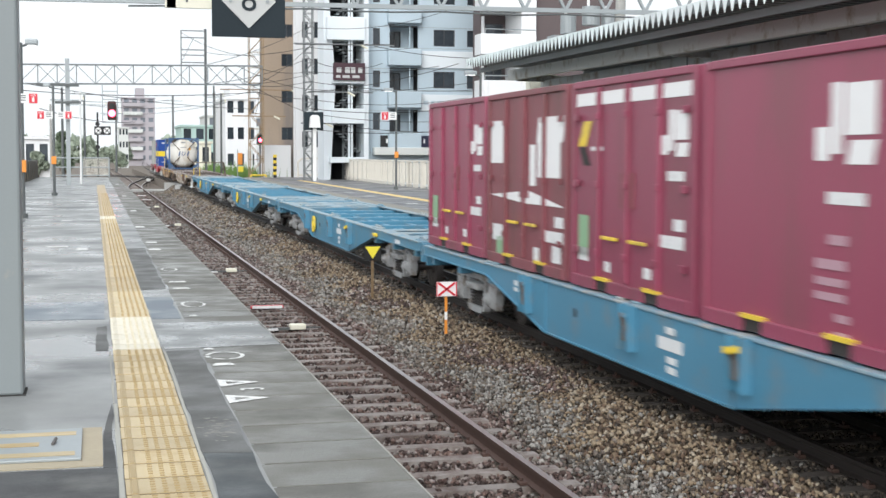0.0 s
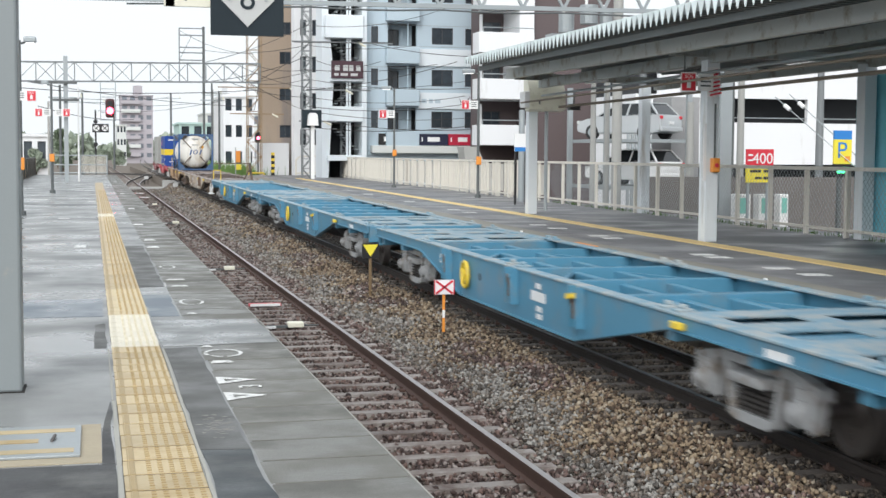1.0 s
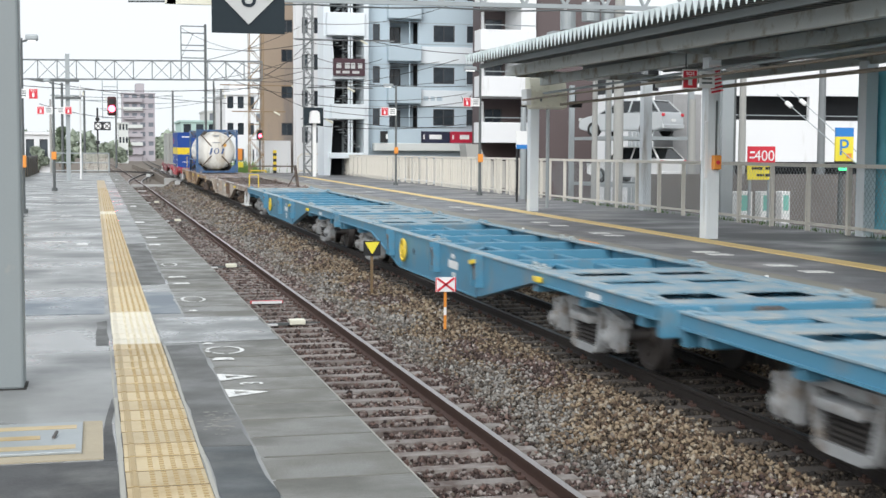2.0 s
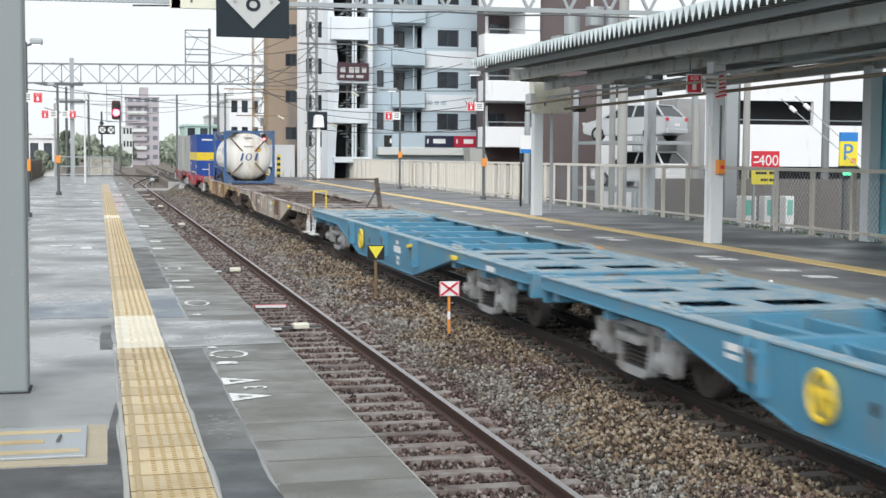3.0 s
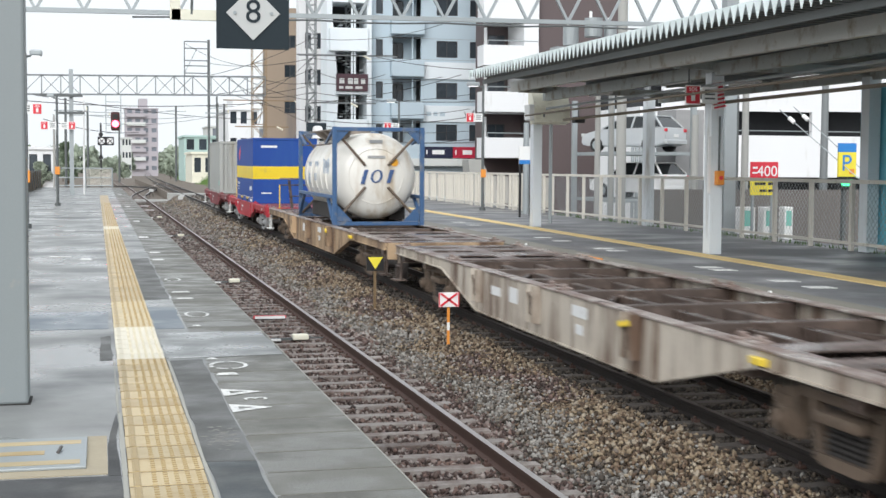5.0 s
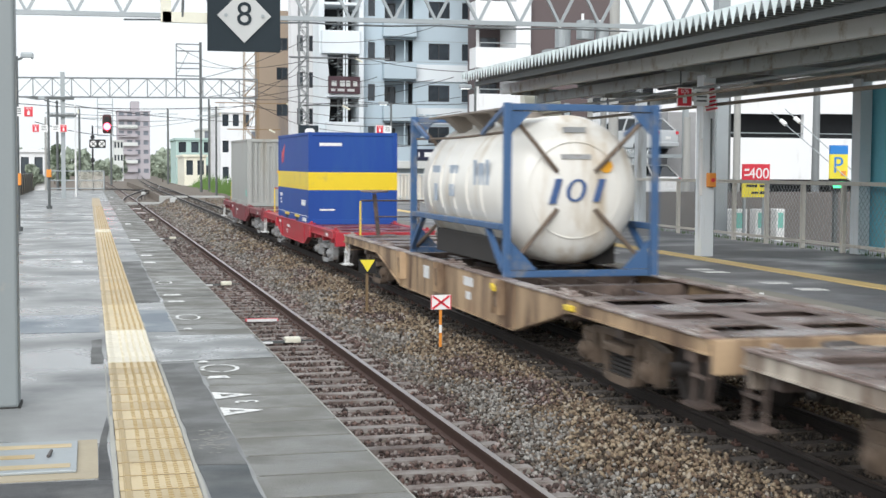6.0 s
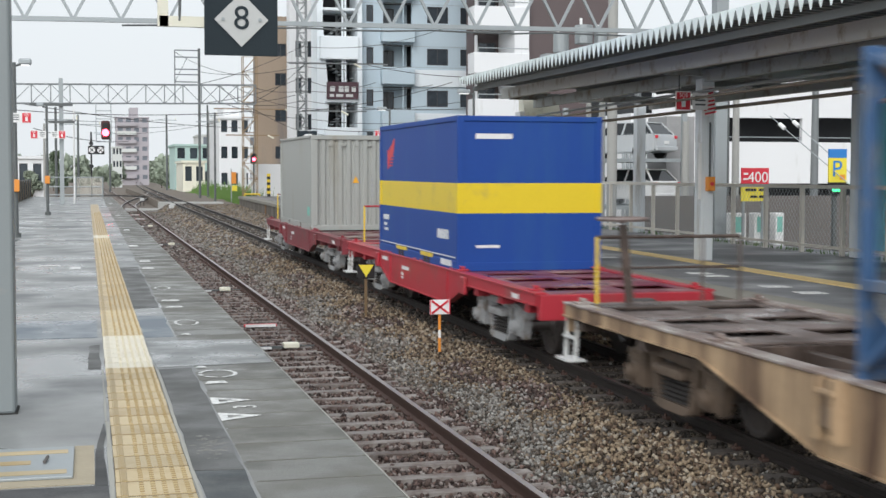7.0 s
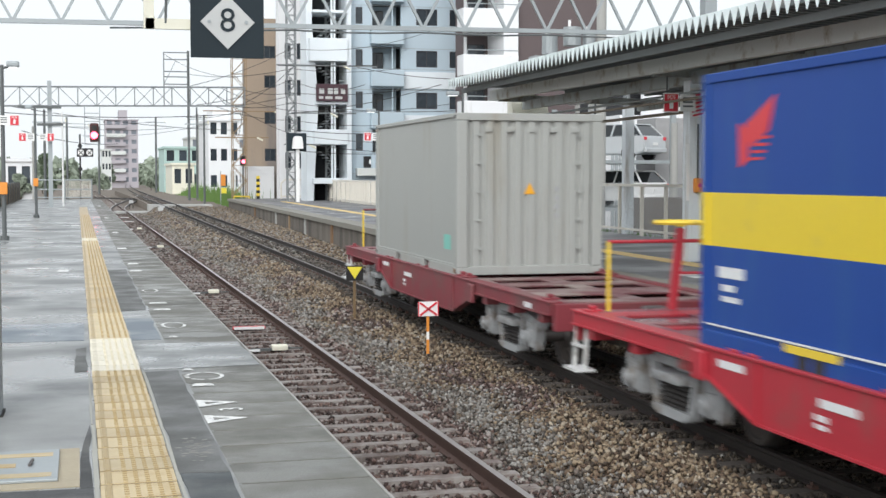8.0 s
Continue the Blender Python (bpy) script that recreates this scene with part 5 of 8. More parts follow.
marks = thing("boarding_marks", "worn white painted boarding marks on the platform", "floor marking", kind="structure")
for y in (9.99, 9.32):
    bm = B()
    prism(bm, [(0.815, y - 0.16), (1.10, y), (0.815, y + 0.16)], "z", 0.004, 0.0065)
    part("triangle", bm, paint_white, marks)
    bm = B()
    prism(bm, [(0.87, y - 0.055), (0.97, y), (0.87, y + 0.055)], "z", 0.0066, 0.0075)
    part("triangle_core", bm, slab_mat, marks)
letters("numeral", "3", 0.24, paint_white, marks, pose(1.035, 9.685, 0.006, 0, 0, 90), depth=0.001)
for x, y, rx, ry in ((0.985, 11.37, 0.165, 0.22), (1.0, 15.4, 0.14, 0.30), (0.98, 20.2, 0.12, 0.3)):
    bm = B()
    ring_mark(bm, x, y, rx, ry, 0.035)
    part("ring", bm, paint_white, marks)
for x, y, wx, wy in ((0.93, 10.9, 0.18, 0.12), (0.88, 11.8, 0.10, 0.10), (0.92, 14.3, 0.10, 0.12), (0.98, 17.3, 0.22, 0.14), (0.98, 18.2, 0.24, 0.16), (0.95, 24.6, 0.22, 0.35), (0.97, 26.6, 0.22, 0.35), (0.93, 32.4, 0.24, 0.6), (1.02, 41.8, 0.2, 0.8), (1.05, 57, 0.2, 1.0), (1.10, 80, 0.2, 1.4), (-0.30, 24.9, 0.22, 0.55), (-0.75, 25.6, 0.4, 0.2), (-0.8, 35.7, 0.3, 0.4), (-1.95, 50, 0.6, 0.6), (-0.15, 48, 0.3, 0.8)):
    bm = B()
    prism(bm, [(x - wx / 2, y - wy / 2), (x + wx / 2, y - wy / 2), (x + wx / 2 - 0.02, y + wy / 2), (x - wx / 2 + 0.03, y + wy / 2)], "z", 0.004, 0.0065)
    part("bar", bm, paint_white, marks)


def sos_sign(parent, x, y, z, k=1.0, flip=1):
    """Red emergency plate beside a white plate."""
    sign_patch(parent, x - 0.17 * k, x + 0.17 * k, z - 0.20 * k, z + 0.20 * k, y, sign_red, "red_plate")
    sign_patch(parent, x - 0.20 * k, x + 0.20 * k, z - 0.23 * k, z + 0.23 * k, y + 0.012, sign_white, "plate_back")
    sign_patch(parent, x - 0.05 * k, x + 0.05 * k, z - 0.14 * k, z + 0.02 * k, y - 0.008, sign_white, "hand_symbol")
    sign_patch(parent, x - 0.02 * k, x + 0.02 * k, z + 0.0 * k, z + 0.07 * k, y - 0.008, sign_white, "finger_symbol")
    letters("sos_text", "SOS", 0.12 * k, sign_white, parent, pose(x, y - 0.009, z + 0.13 * k, 90, 0, 0), depth=0.002)
    x2 = x + flip * 0.43 * k
    sign_patch(parent, x2 - 0.2 * k, x2 + 0.2 * k, z - 0.2 * k, z + 0.2 * k, y + 0.004, sign_white, "white_plate")
    for d in (-0.08, 0.02, 0.11):
        sign_patch(parent, x2 - 0.13 * k, x2 + 0.13 * k, z + d * k - 0.02 * k, z + d * k + 0.02 * k, y - 0.004, grey_pole, "text_bar")


def lamp_post(x, y, top, arm, label, sign=None, box_z=1.4, r=0.06):
    w = thing("lamp_post", label, "lamp post", group="platform lamp posts")
    part("pole", rod(B(), (x, y, 0), (x, y, top), r, 12, r * 0.8), grey_pole, w)
    part("foot", rod(B(), (x, y, 0), (x, y, 0.12), r * 2, 12), grey_pole, w)
    if arm:
        part("arm", rod(B(), (x, y, top - 0.1), (x + arm, y, top + 0.02), 0.03, 8), grey_pole, w)
        bm = B()
        a, b = sorted((x + arm * 0.35, x + arm * 1.3))
        box(bm, a, b, y - 0.14, y + 0.14, top - 0.06, top + 0.10, bevel=0.04)
        h = part("lamp_head", bm, galv, w)
        part("lamp_glass", box(B(), a + 0.06, b - 0.06, y - 0.1, y + 0.1, top - 0.075, top - 0.061), tube_glow, h)
    if box_z:
        part("button_box", box(B(), x - 0.10, x + 0.10, y - 0.14, y - 0.05, box_z - 0.16, box_z + 0.16, bevel=0.015), orange_paint, w, "orange emergency button box")
    if sign:
        sos_sign(w, x + sign[0], y - 0.08, sign[1], sign[2], sign[3])
    return w


lamp_post(-1.92, 37.5, 4.6, 0.34, "dark lamp post with emergency sign beside the platform column", (0.30, 3.15, 0.62, -1), 1.37)
lamp_post(-1.72, 58.3, 4.5, -0.3, "dark platform lamp post with orange button box", (-0.50, 3.30, 0.75, 1), 1.45)
lamp_post(14.68, 67.3, 5.0, -0.5, "dark lamp post with emergency sign by the fence", (-0.6, 3.70, 0.95, 1), 1.75)
lamp_post(14.52, 51.2, 4.9, -0.5, "dark lamp post with yellow box near the canopy", (-0.55, 3.62, 0.8, 1), 1.45)
lamp_post(16.4, 97, 4.85, 0, "slim dark pole at the fence end", None, 0, 0.05)
stripes = thing("striped_wrap", "red and white diagonal warning wrap on the column", "warning wrap")
for k in range(7):
    part("stripe", box(B(), 11.545, 11.79, 24.41, 24.43, 2.85 + k * 0.075, 2.885 + k * 0.075, m=Matrix.Translation((11.6, 24.4, 3.1)) @ pose(0, 0, 0, 0, -12, 0) @ Matrix.Translation((-11.6, -24.4, -3.1))), sign_red, stripes)
part("backing", box(B(), 11.535, 11.80, 24.432, 24.436, 2.83, 3.40), sign_white, stripes)
hang = thing("emergency_sign", "red and white emergency sign hung under the canopy", "sign")
sos_sign(hang, 11.08, 24.3, 3.10, 0.82, 1)
part("bracket", rod(B(), (11.0, 24.32, 3.25), (11.0, 24.32, 3.6), 0.015, 6), grey_pole, hang)
btn = thing("button_box", "orange emergency button box on the column", "button box")
part("case", box(B(), 11.62, 11.78, 24.30, 24.44, 1.36, 1.64, bevel=0.02), orange_paint, btn)
part("button", rod(B(), (11.70, 24.28, 1.50), (11.70, 24.30, 1.50), 0.04, 12), sign_red, btn)
part("conduit", rod(B(), (11.70, 24.40, 1.64), (11.70, 24.40, 2.7), 0.02, 8), grey_pole, btn)
part("pole_notice", box(B(), 11.47, 11.53, 24.41, 24.43, 1.2, 2.3), sign_white, btn, "narrow white notice strip")

# cream monitor housing under the canopy's end
mon = thing("monitor_housing", "cream sheet-metal monitor housing under the canopy", "housing")
bm = B()
prism(bm, [(36.2, 2.95), (36.6, 2.90), (36.8, 3.25), (36.8, 3.80), (36.45, 3.80), (36.2, 3.35)], "x", 11.75, 12.80)
part("case", bm, cream_box, mon)
part("side_panel", box(B(), 12.0, 12.04, 36.16, 36.2, 3.1, 3.2), grey_pole, mon)
part("hanger", beam(B(), (12.25, 36.6, 3.80), (12.25, 36.0, 3.9), 0.3, 0.1), cream_box, mon)
part("hood", box(B(), 11.60, 11.76, 36.22, 36.7, 3.0, 3.45, bevel=0.03), sign_white, mon)

# crew mirror and monitor post
mir = thing("crew_camera_post", "white post with hooded box against a dark plate", "camera post")
part("post", box(B(), 13.97, 14.20, 89.9, 90.1, 0, 3.9, bevel=0.02), sign_white, mir)
part("dark_plate", box(B(), 13.40, 14.72, 90.2, 90.26, 3.40, 4.60, bevel=0.03), sign_dark, mir)
bm = B()
prism(bm, [(13.72, 3.55), (14.42, 3.55), (14.36, 4.25), (14.24, 4.38), (13.90, 4.38), (13.78, 4.25)], "y", 89.6, 90.1)
part("hood", bm, sign_white, mir)

# station name board on black legs
nb = thing("station_board", "white station name board with blue foot on black legs", "sign")
for x in (13.79, 14.15):
    part("leg", beam(B(), (x, 44, 0), (x, 44, 2.4), 0.06, 0.06), black_box, nb)
part("panel", box(B(), 13.74, 14.2, 43.94, 43.99, 1.80, 2.40), sign_white, nb)
part("blue_foot", box(B(), 13.74, 14.2, 43.935, 43.945, 1.80, 1.94), sign_blue, nb)

# canopy services: pipes, lamp strips, hanging fittings
pipe_brown = material("pipe_brown", (0.20, 0.165, 0.125), rough=0.7, var=0.25, scale=3)
for off, z, r, m in ((2.4, 3.10, 0.025, pipe_brown), (3.5, 3.0, 0.035, pipe_brown), (3.0, 3.3, 0.03, galv)):
    part("service_pipe", rod(B(), can(off, 6, z), can(off, 35.5, z), r, 8), m, canopy)
for off, y in ((3.7, 12), (3.7, 16), (3.7, 21), (3.7, 28), (3.7, 33), (5.4, 20), (5.4, 28)):
    lm = part("lamp_strip", box(B(), -0.09, 0.09, -0.65, 0.65, 3.55, 3.63, m=Matrix.Translation(can(off, y, 0)), bevel=0.015), sign_white, canopy, "white tube lamp strip")
for y in (14, 20, 29):
    part("rafter", beam(B(), can(2.3, y, 3.74 + rise(y)), can(7.4, y, 3.66 + rise(y)), 0.10, 0.12), roof_dark, canopy)
part("gutter_pipe", rod(B(), can(3.45, 36.55, 0.1), can(3.45, 36.55, 3.2), 0.05, 10), galv, canopy)
speaker = thing("loudspeaker", "small black loudspeaker under the canopy", "loudspeaker")
part("case", box(B(), 12.95, 13.25, 36.2, 36.5, 2.95, 3.12, bevel=0.02), black_box, speaker)
part("stem", rod(B(), (13.1, 36.35, 3.12), (13.1, 36.35, 3.5), 0.02, 6), grey_pole, speaker)

# far platform paint marks and an orange step board at the edge
pm = thing("boarding_marks_far", "white painted marks along the opposite platform edge", "floor marking", kind="structure")
for y in (17.3, 18.4, 20.6, 21.2, 25.8, 26.6, 29.5, 31.0, 38, 40, 47, 56, 62, 70, 78):
    x = along_2(1.55)(y)
    bm = B()
    prism(bm, [(x - 0.18, y - 0.12), (x + 0.2, y - 0.2), (x + 0.22, y + 0.12), (x - 0.15, y + 0.2)], "z", 0.0, 0.006)
    part("mark", bm, paint_white, pm)
ob = thing("edge_board", "orange painted board on the platform edge", "board")
part("board", strip_along(B(), lambda y: edge_2(y) - 0.03, lambda y: edge_2(y) + 0.16, [22.6, 23.1, 23.7], 0.005, 0.07), orange_paint, ob)
for y in (15.9, 27.0):
    q = thing("edge_marker", "thin white marker on the platform edge", "marker", group="edge markers")
    part("strip", box(B(), edge_2(y) - 0.02, edge_2(y) + 0.02, y, y + 0.05, -0.18, 0.10), sign_white, q)
for y, c in ((52, rust_mat), (60, concrete_pole), (66, rusty_steel), (72, concrete_pole), (84, rust_mat)):
    part("wall_rib", box(B(), edge_2(y) + 0.04, edge_2(y) + 0.12, y - 0.18, y + 0.18, BED - 0.3, -0.2), c, plat2)

# fence: light panels on the far part, dark retaining wall behind the near part
panel_mat = material("fence_panel_beige", (0.55, 0.53, 0.48), rough=0.6, var=0.08, scale=2)
for k in range(30):
    y = 46.6 + k * 1.9
    part("infill_panel", beam(B(), (fence_line(y) + 0.05, y, 0.78), (fence_line(y + 1.8) + 0.05, y + 1.8, 0.78), 0.01, 1.1), panel_mat, fence)
    for d in (0.47, 0.95, 1.42):
        piece("post", post_me, fence, pose(fence_line(y + d), y + d, 0.02))
netting = B()
for k in range(190):
    for s in (-1, 1):
        y = 18.2 + k * 0.15
        za, zb = (0.2, 1.4) if s > 0 else (1.4, 0.2)
        if y + 1.2 < 46.5:
            beam(netting, (fence_line(y) + 0.03, y, za), (fence_line(y + 1.2) + 0.03, y + 1.2, zb), 0.005, 0.006)
tagged(part("wire_netting", netting, galv, fence, "fine diamond wire netting"), kind="stuff")
end_loop = B()
for a, b in (((0, 0, 0), (0, 0, 1.2)), ((0, 0, 1.2), (0.3, 0, 1.48)), ((0.3, 0, 1.48), (2.4, 0, 1.48)), ((0, 0, 0.2), (2.4, 0, 0.2))):
    rod(end_loop, Vector(a) + Vector((14.9, 103.4, 0)), Vector(b) + Vector((14.9, 103.4, 0)), 0.06, 8)
part("end_loop", end_loop, fence_paint, fence)
wall_dark = material("retaining_wall", (0.17, 0.155, 0.145), rough=0.85, var=0.25, scale=1.0, fine=20, bump=0.2)
rw = solid("retaining_wall", box(B(), 17.2, 34, 41.0, 41.2, BED - 0.2, 1.0), wall_dark, "dark low wall behind the platform fence", "wall", kind="structure")
weeds = B()
random.seed(5)
for k in range(500):
    y = random.uniform(20, 46)
    x = fence_line(y) + random.uniform(0.0, 0.35)
    h, d = random.uniform(0.04, 0.14), random.uniform(-0.08, 0.08)
    v = [weeds.verts.new(p) for p in ((x - 0.012, y, 0), (x + 0.012, y, 0), (x + d, y + d, h))]
    weeds.faces.new(v)
leaf_green = material("grass_green", (0.075, 0.14, 0.03), rough=0.7, var=0.4, scale=1.5, fine=8, bump=0.0)
solid("weeds", weeds, leaf_green, "green weeds along the fence foot", "weeds", kind="stuff")


# ---- signs and gear on the line ----
xs = thing("track_sign", "white sign with red cross on an orange and white stake", "sign")
part("plate", box(B(), 5.09, 5.42, 20.50, 20.515, -0.515, -0.285, bevel=0.003), sign_white, xs)
for a, b in (((5.12, -0.50), (5.39, -0.30)), ((5.12, -0.30), (5.39, -0.50))):
    part("cross_bar", beam(B(), (a[0], 20.494, a[1]), (b[0], 20.494, b[1]), 0.006, 0.032), sign_red, xs)
part("edge_left", box(B(), 5.09, 5.105, 20.492, 20.499, -0.515, -0.285), sign_red, xs)
part("edge_right", box(B(), 5.405, 5.42, 20.492, 20.499, -0.515, -0.285), sign_red, xs)
for k in range(6):
    part("stake_band", box(B(), 5.235, 5.275, 20.52, 20.545, -1.26 + k * 0.125, -1.26 + (k + 1) * 0.125), orange_paint if k % 3 else sign_white, xs)
ys_ = thing("track_sign", "black plate with yellow triangle on a wooden stake", "sign")
part("plate", box(B(), 5.01, 5.35, 26.0, 26.015, -0.36, -0.07, bevel=0.003), black_box, ys_)
tri = B()
prism(tri, [(5.03, -0.09), (5.33, -0.09), (5.18, -0.33)], "y", 25.99, 25.997)
part("triangle", tri, sign_yellow, ys_, "yellow triangle pointing down")
part("stake", box(B(), 5.155, 5.205, 26.02, 26.06, -1.26, -0.2), material("stake_wood", (0.17, 0.115, 0.06), rough=0.8, var=0.2, scale=6), ys_)

coil_z = RAIL - 0.13
for y, red in ((21.9, 0), (25.1, 1), (33.1, 0), (55.4, 0), (75.1, 0), (87.7, 1), (96.5, 1)):
    if red:
        w = thing("track_marker", "red and white bar lying between the rails", "marker bar", group="markers between the rails")
        part("bar", box(B(), 2.70, 3.30, y - 0.06, y + 0.06, coil_z, coil_z + 0.05, bevel=0.01), sign_red, w)
        part("bar_edge", box(B(), 2.72, 3.28, y - 0.075, y - 0.061, coil_z, coil_z + 0.05), sign_white, w)
    else:
        w = thing("track_coil", "cream signalling box with cable between the rails", "signal box", group="signal boxes between the rails")
        part("case", box(B(), 2.98, 3.24, y - 0.10, y + 0.10, coil_z, coil_z + 0.09, bevel=0.02), cream_box, w)
        part("arm", box(B(), 2.60, 2.98, y - 0.05, y + 0.0, coil_z, coil_z + 0.04), grey_pole, w)
        part("end_block", box(B(), 2.55, 2.78, y - 0.12, y - 0.05, coil_z, coil_z + 0.03), sign_white, w)
        part("cable", rod(B(), (3.24, y, coil_z + 0.03), (3.5, y + 0.05, coil_z + 0.02), 0.012, 6), grey_pole, w)

# walkway crossing past the platforms
cross = thing("foot_crossing", "grey plank crossing over the tracks", "crossing", kind="structure")
plank = material("crossing_plank", (0.40, 0.40, 0.385), rough=0.8, var=0.2, scale=1.5)
for a, b in ((1.6, 2.40), (2.62, 3.50), (3.72, 5.2)):
    part("deck", box(B(), a, b, 108.4, 111.0, BED - 0.1, RAIL - 0.005, bevel=0.02), plank, cross)
mid = track_2(109.7)
for a, b in ((5.22, mid - 0.66), (mid - 0.46, mid + 0.46), (mid + 0.66, 10.2)):
    part("deck", box(B(), a, b, 108.4, 111.0, BED - 0.1, level_2(109.7) - 0.02, bevel=0.02), plank, cross)
xo = thing("crossover", "curved crossover rails between the two tracks", "railway track", kind="structure")
for s in (-1, 1):
    rail("rail", lambda y: TRACK_1 + (track_2(170) - TRACK_1) * (lambda q: q * q * (3 - 2 * q))(min(1, max(0, (y - 114) / 56))), s, 114, 170, 2.0, xo, None, lambda y: RAIL + (level_2(y) - RAIL) * min(1, max(0, (y - 114) / 56)))
    rail("rail", lambda y: track_2(y) + (TRACK_1 - 1.2 - track_2(y)) * (lambda q: q * q * (3 - 2 * q))(min(1, max(0, (y - 124) / 66))), s, 124, 190, 2.0, xo, None, lambda y: level_2(y) + (RAIL - level_2(y)) * min(1, max(0, (y - 124) / 66)))
for x, y in ((6.0, 104.0), (5.6, 99.0), (4.6, 128.0), (11.6, 104.5)):
    w = thing("dwarf_signal", "small white trackside marker on black feet", "track marker", group="trackside markers")
    part("plate", box(B(), x - 0.19, x + 0.19, y, y + 0.1, BED + 0.45, BED + 0.72, bevel=0.02), sign_pale, w)
    for s in (-0.15, 0.15):
        part("foot", beam(B(), (x + s, y + 0.05, BED - 0.1), (x + s, y + 0.05, BED + 0.36), 0.06, 0.06), black_box, w)
yb = thing("yellow_barrier", "yellow pipe barrier at the platform end", "barrier")
bm = B()
for a, b in (((11.7, 107, -1.3), (11.7, 107, 0.15)), ((11.7, 107, 0.15), (12.9, 107, 0.15)), ((12.9, 107, 0.15), (12.9, 107, -1.3)), ((11.7, 107, -0.5), (12.9, 107, -0.5))):
    rod(bm, a, b, 0.06, 8)
part("frame", bm, yellow_paint, yb)
tiger = thing("tiger_post", "yellow and black striped guard post by the fence", "guard post")
for k in range(8):
    part("band", box(B(), 13.1, 13.35, 104.0, 104.2, 0.0 + k * 0.22, 0.22 + k * 0.22), yellow_paint if k % 2 else black_box, tiger)

# end fence and back wall of the own platform
ef = thing("end_fence", "pale pipe fence with bars at the platform end", "fence")
for z in (1.45, 0.75, 0.15):
    part("rail", rod(B(), (-3.2, 105.4, z), (0.9, 105.4, z), 0.045, 8), galv, ef)
for k in range(30):
    x = -1.0 + k * 0.065
    part("bar", rod(B(), (x, 105.4, 0.1), (x, 105.4, 1.45), 0.016, 5), fence_paint, ef)
for x in (-3.2, -2.1, -1.05, 0.9):
    part("post", rod(B(), (x, 105.4, 0), (x, 105.4, 1.5), 0.06, 8), galv, ef)
brown_wall = material("brown_fence", (0.20, 0.15, 0.10), rough=0.8, var=0.2, scale=1.0, fine=20)
bw = thing("back_fence", "brown board fence along the platform's back", "fence", kind="structure")
for k in range(21):
    y = 42 + k * 3.05
    part("board_panel", box(B(), -4.32, -4.26, y, y + 3.0, 0.0, 1.25), brown_wall, bw)
    part("post", box(B(), -4.26, -4.18, y - 0.05, y + 0.05, 0, 1.32), grey_pole, bw)
wp = thing("white_pole", "slim white pole near the platform end", "pole")
part("shaft", rod(B(), (-0.89, 81, 0), (-0.89, 81, 5.4), 0.055, 10), sign_white, wp)


# ---- overhead line structures ----
def truss(w, a, b, depth, n, chord, mat, flat=0.0):
    """Lattice girder between two lower-chord ends, built bar by bar."""
    a, b = Vector(a), Vector(b)
    up = Vector((0, 0, depth))
    for d in ((0, 1) if flat else (0,)):
        o = Vector((0, d * flat, 0))
        part("lower_chord", beam(B(), a + o, b + o, chord, chord), mat, w)
        part("upper_chord", beam(B(), a + up + o, b + up + o, chord, chord), mat, w)
        for k in range(n):
            p, q = a.lerp(b, k / n) + o, a.lerp(b, (k + 1) / n) + o
            m = (p + q) / 2 + up
            part("diagonal", beam(B(), p, m, chord * 0.62, chord * 0.62), mat, w)
            part("diagonal", beam(B(), m, q, chord * 0.62, chord * 0.62), mat, w)


portal = thing("portal_girder", "grey lattice portal girder over both platforms", "portal girder")
truss(portal, (-7, 40, 5.98), (19.3, 40, 6.22), 1.25, 20, 0.13, galv, flat=0.0)
for x in (-7.2, 19.5):
    part("mast", box(B(), x - 0.2, x + 0.2, 39.8, 40.2, -1.2, 7.6), galv, portal)
part("cable", tube(B(), [(0.9 + k * 1.3, 39.9, 5.9 + 0.012 * k + 0.03 * math.sin(k * 2.0)) for k in range(14)], 0.03), grey_pole, portal)

gantry = thing("signal_gantry", "grey lattice signal gantry spanning the line", "gantry")
gantry_grey = material("gantry_grey", (0.17, 0.185, 0.19), rough=0.5, metal=0.3, var=0.15, scale=2)
a, b = Vector((-4.1, 78, 5.55)), Vector((9.2, 78, 5.72))
for z in (0, 1.05):
    part("chord", beam(B(), a + Vector((0, 0, z)), b + Vector((0, 0, z)), 0.10, 0.085), gantry_grey, gantry)
for k in range(14):
    p, q = a.lerp(b, k / 13), a.lerp(b, min(1, (k + 1) / 13))
    part("upright", beam(B(), p, p + Vector((0, 0, 1.05)), 0.055, 0.055), gantry_grey, gantry)
    if k < 13:
        part("diagonal", beam(B(), p + Vector((0, 0, 1.05 if k % 2 else 0)), q + Vector((0, 0, 0 if k % 2 else 1.05)), 0.035, 0.035), gantry_grey, gantry)
        if k % 3 != 0:
            part("diagonal", beam(B(), p + Vector((0, 0, 0 if k % 2 else 1.05)), q + Vector((0, 0, 1.05 if k % 2 else 0)), 0.035, 0.035), gantry_grey, gantry)
part("mast", box(B(), -1.63, -1.40, 77.9, 78.1, 0, 6.96), galv, gantry)
for z, x0, x1 in ((5.5, -3.2, -0.9), (4.55, -2.2, -0.8)):
    part("arm", beam(B(), (x0, 77.8, z), (x1, 77.8, z), 0.16, 0.14), grey_pole, gantry)
cable_mast = thing("cable_mast", "dark steel mast with a ladder frame past the platform end", "mast")
part("shaft", rod(B(), (10.19, 132, BED), (10.19, 132, 13.7), 0.125, 10), grey_pole, cable_mast)
fr = B()
for x in (7.91, 10.19):
    beam(fr, (x, 132, 8.5), (x, 132, 13.5), 0.10, 0.10)
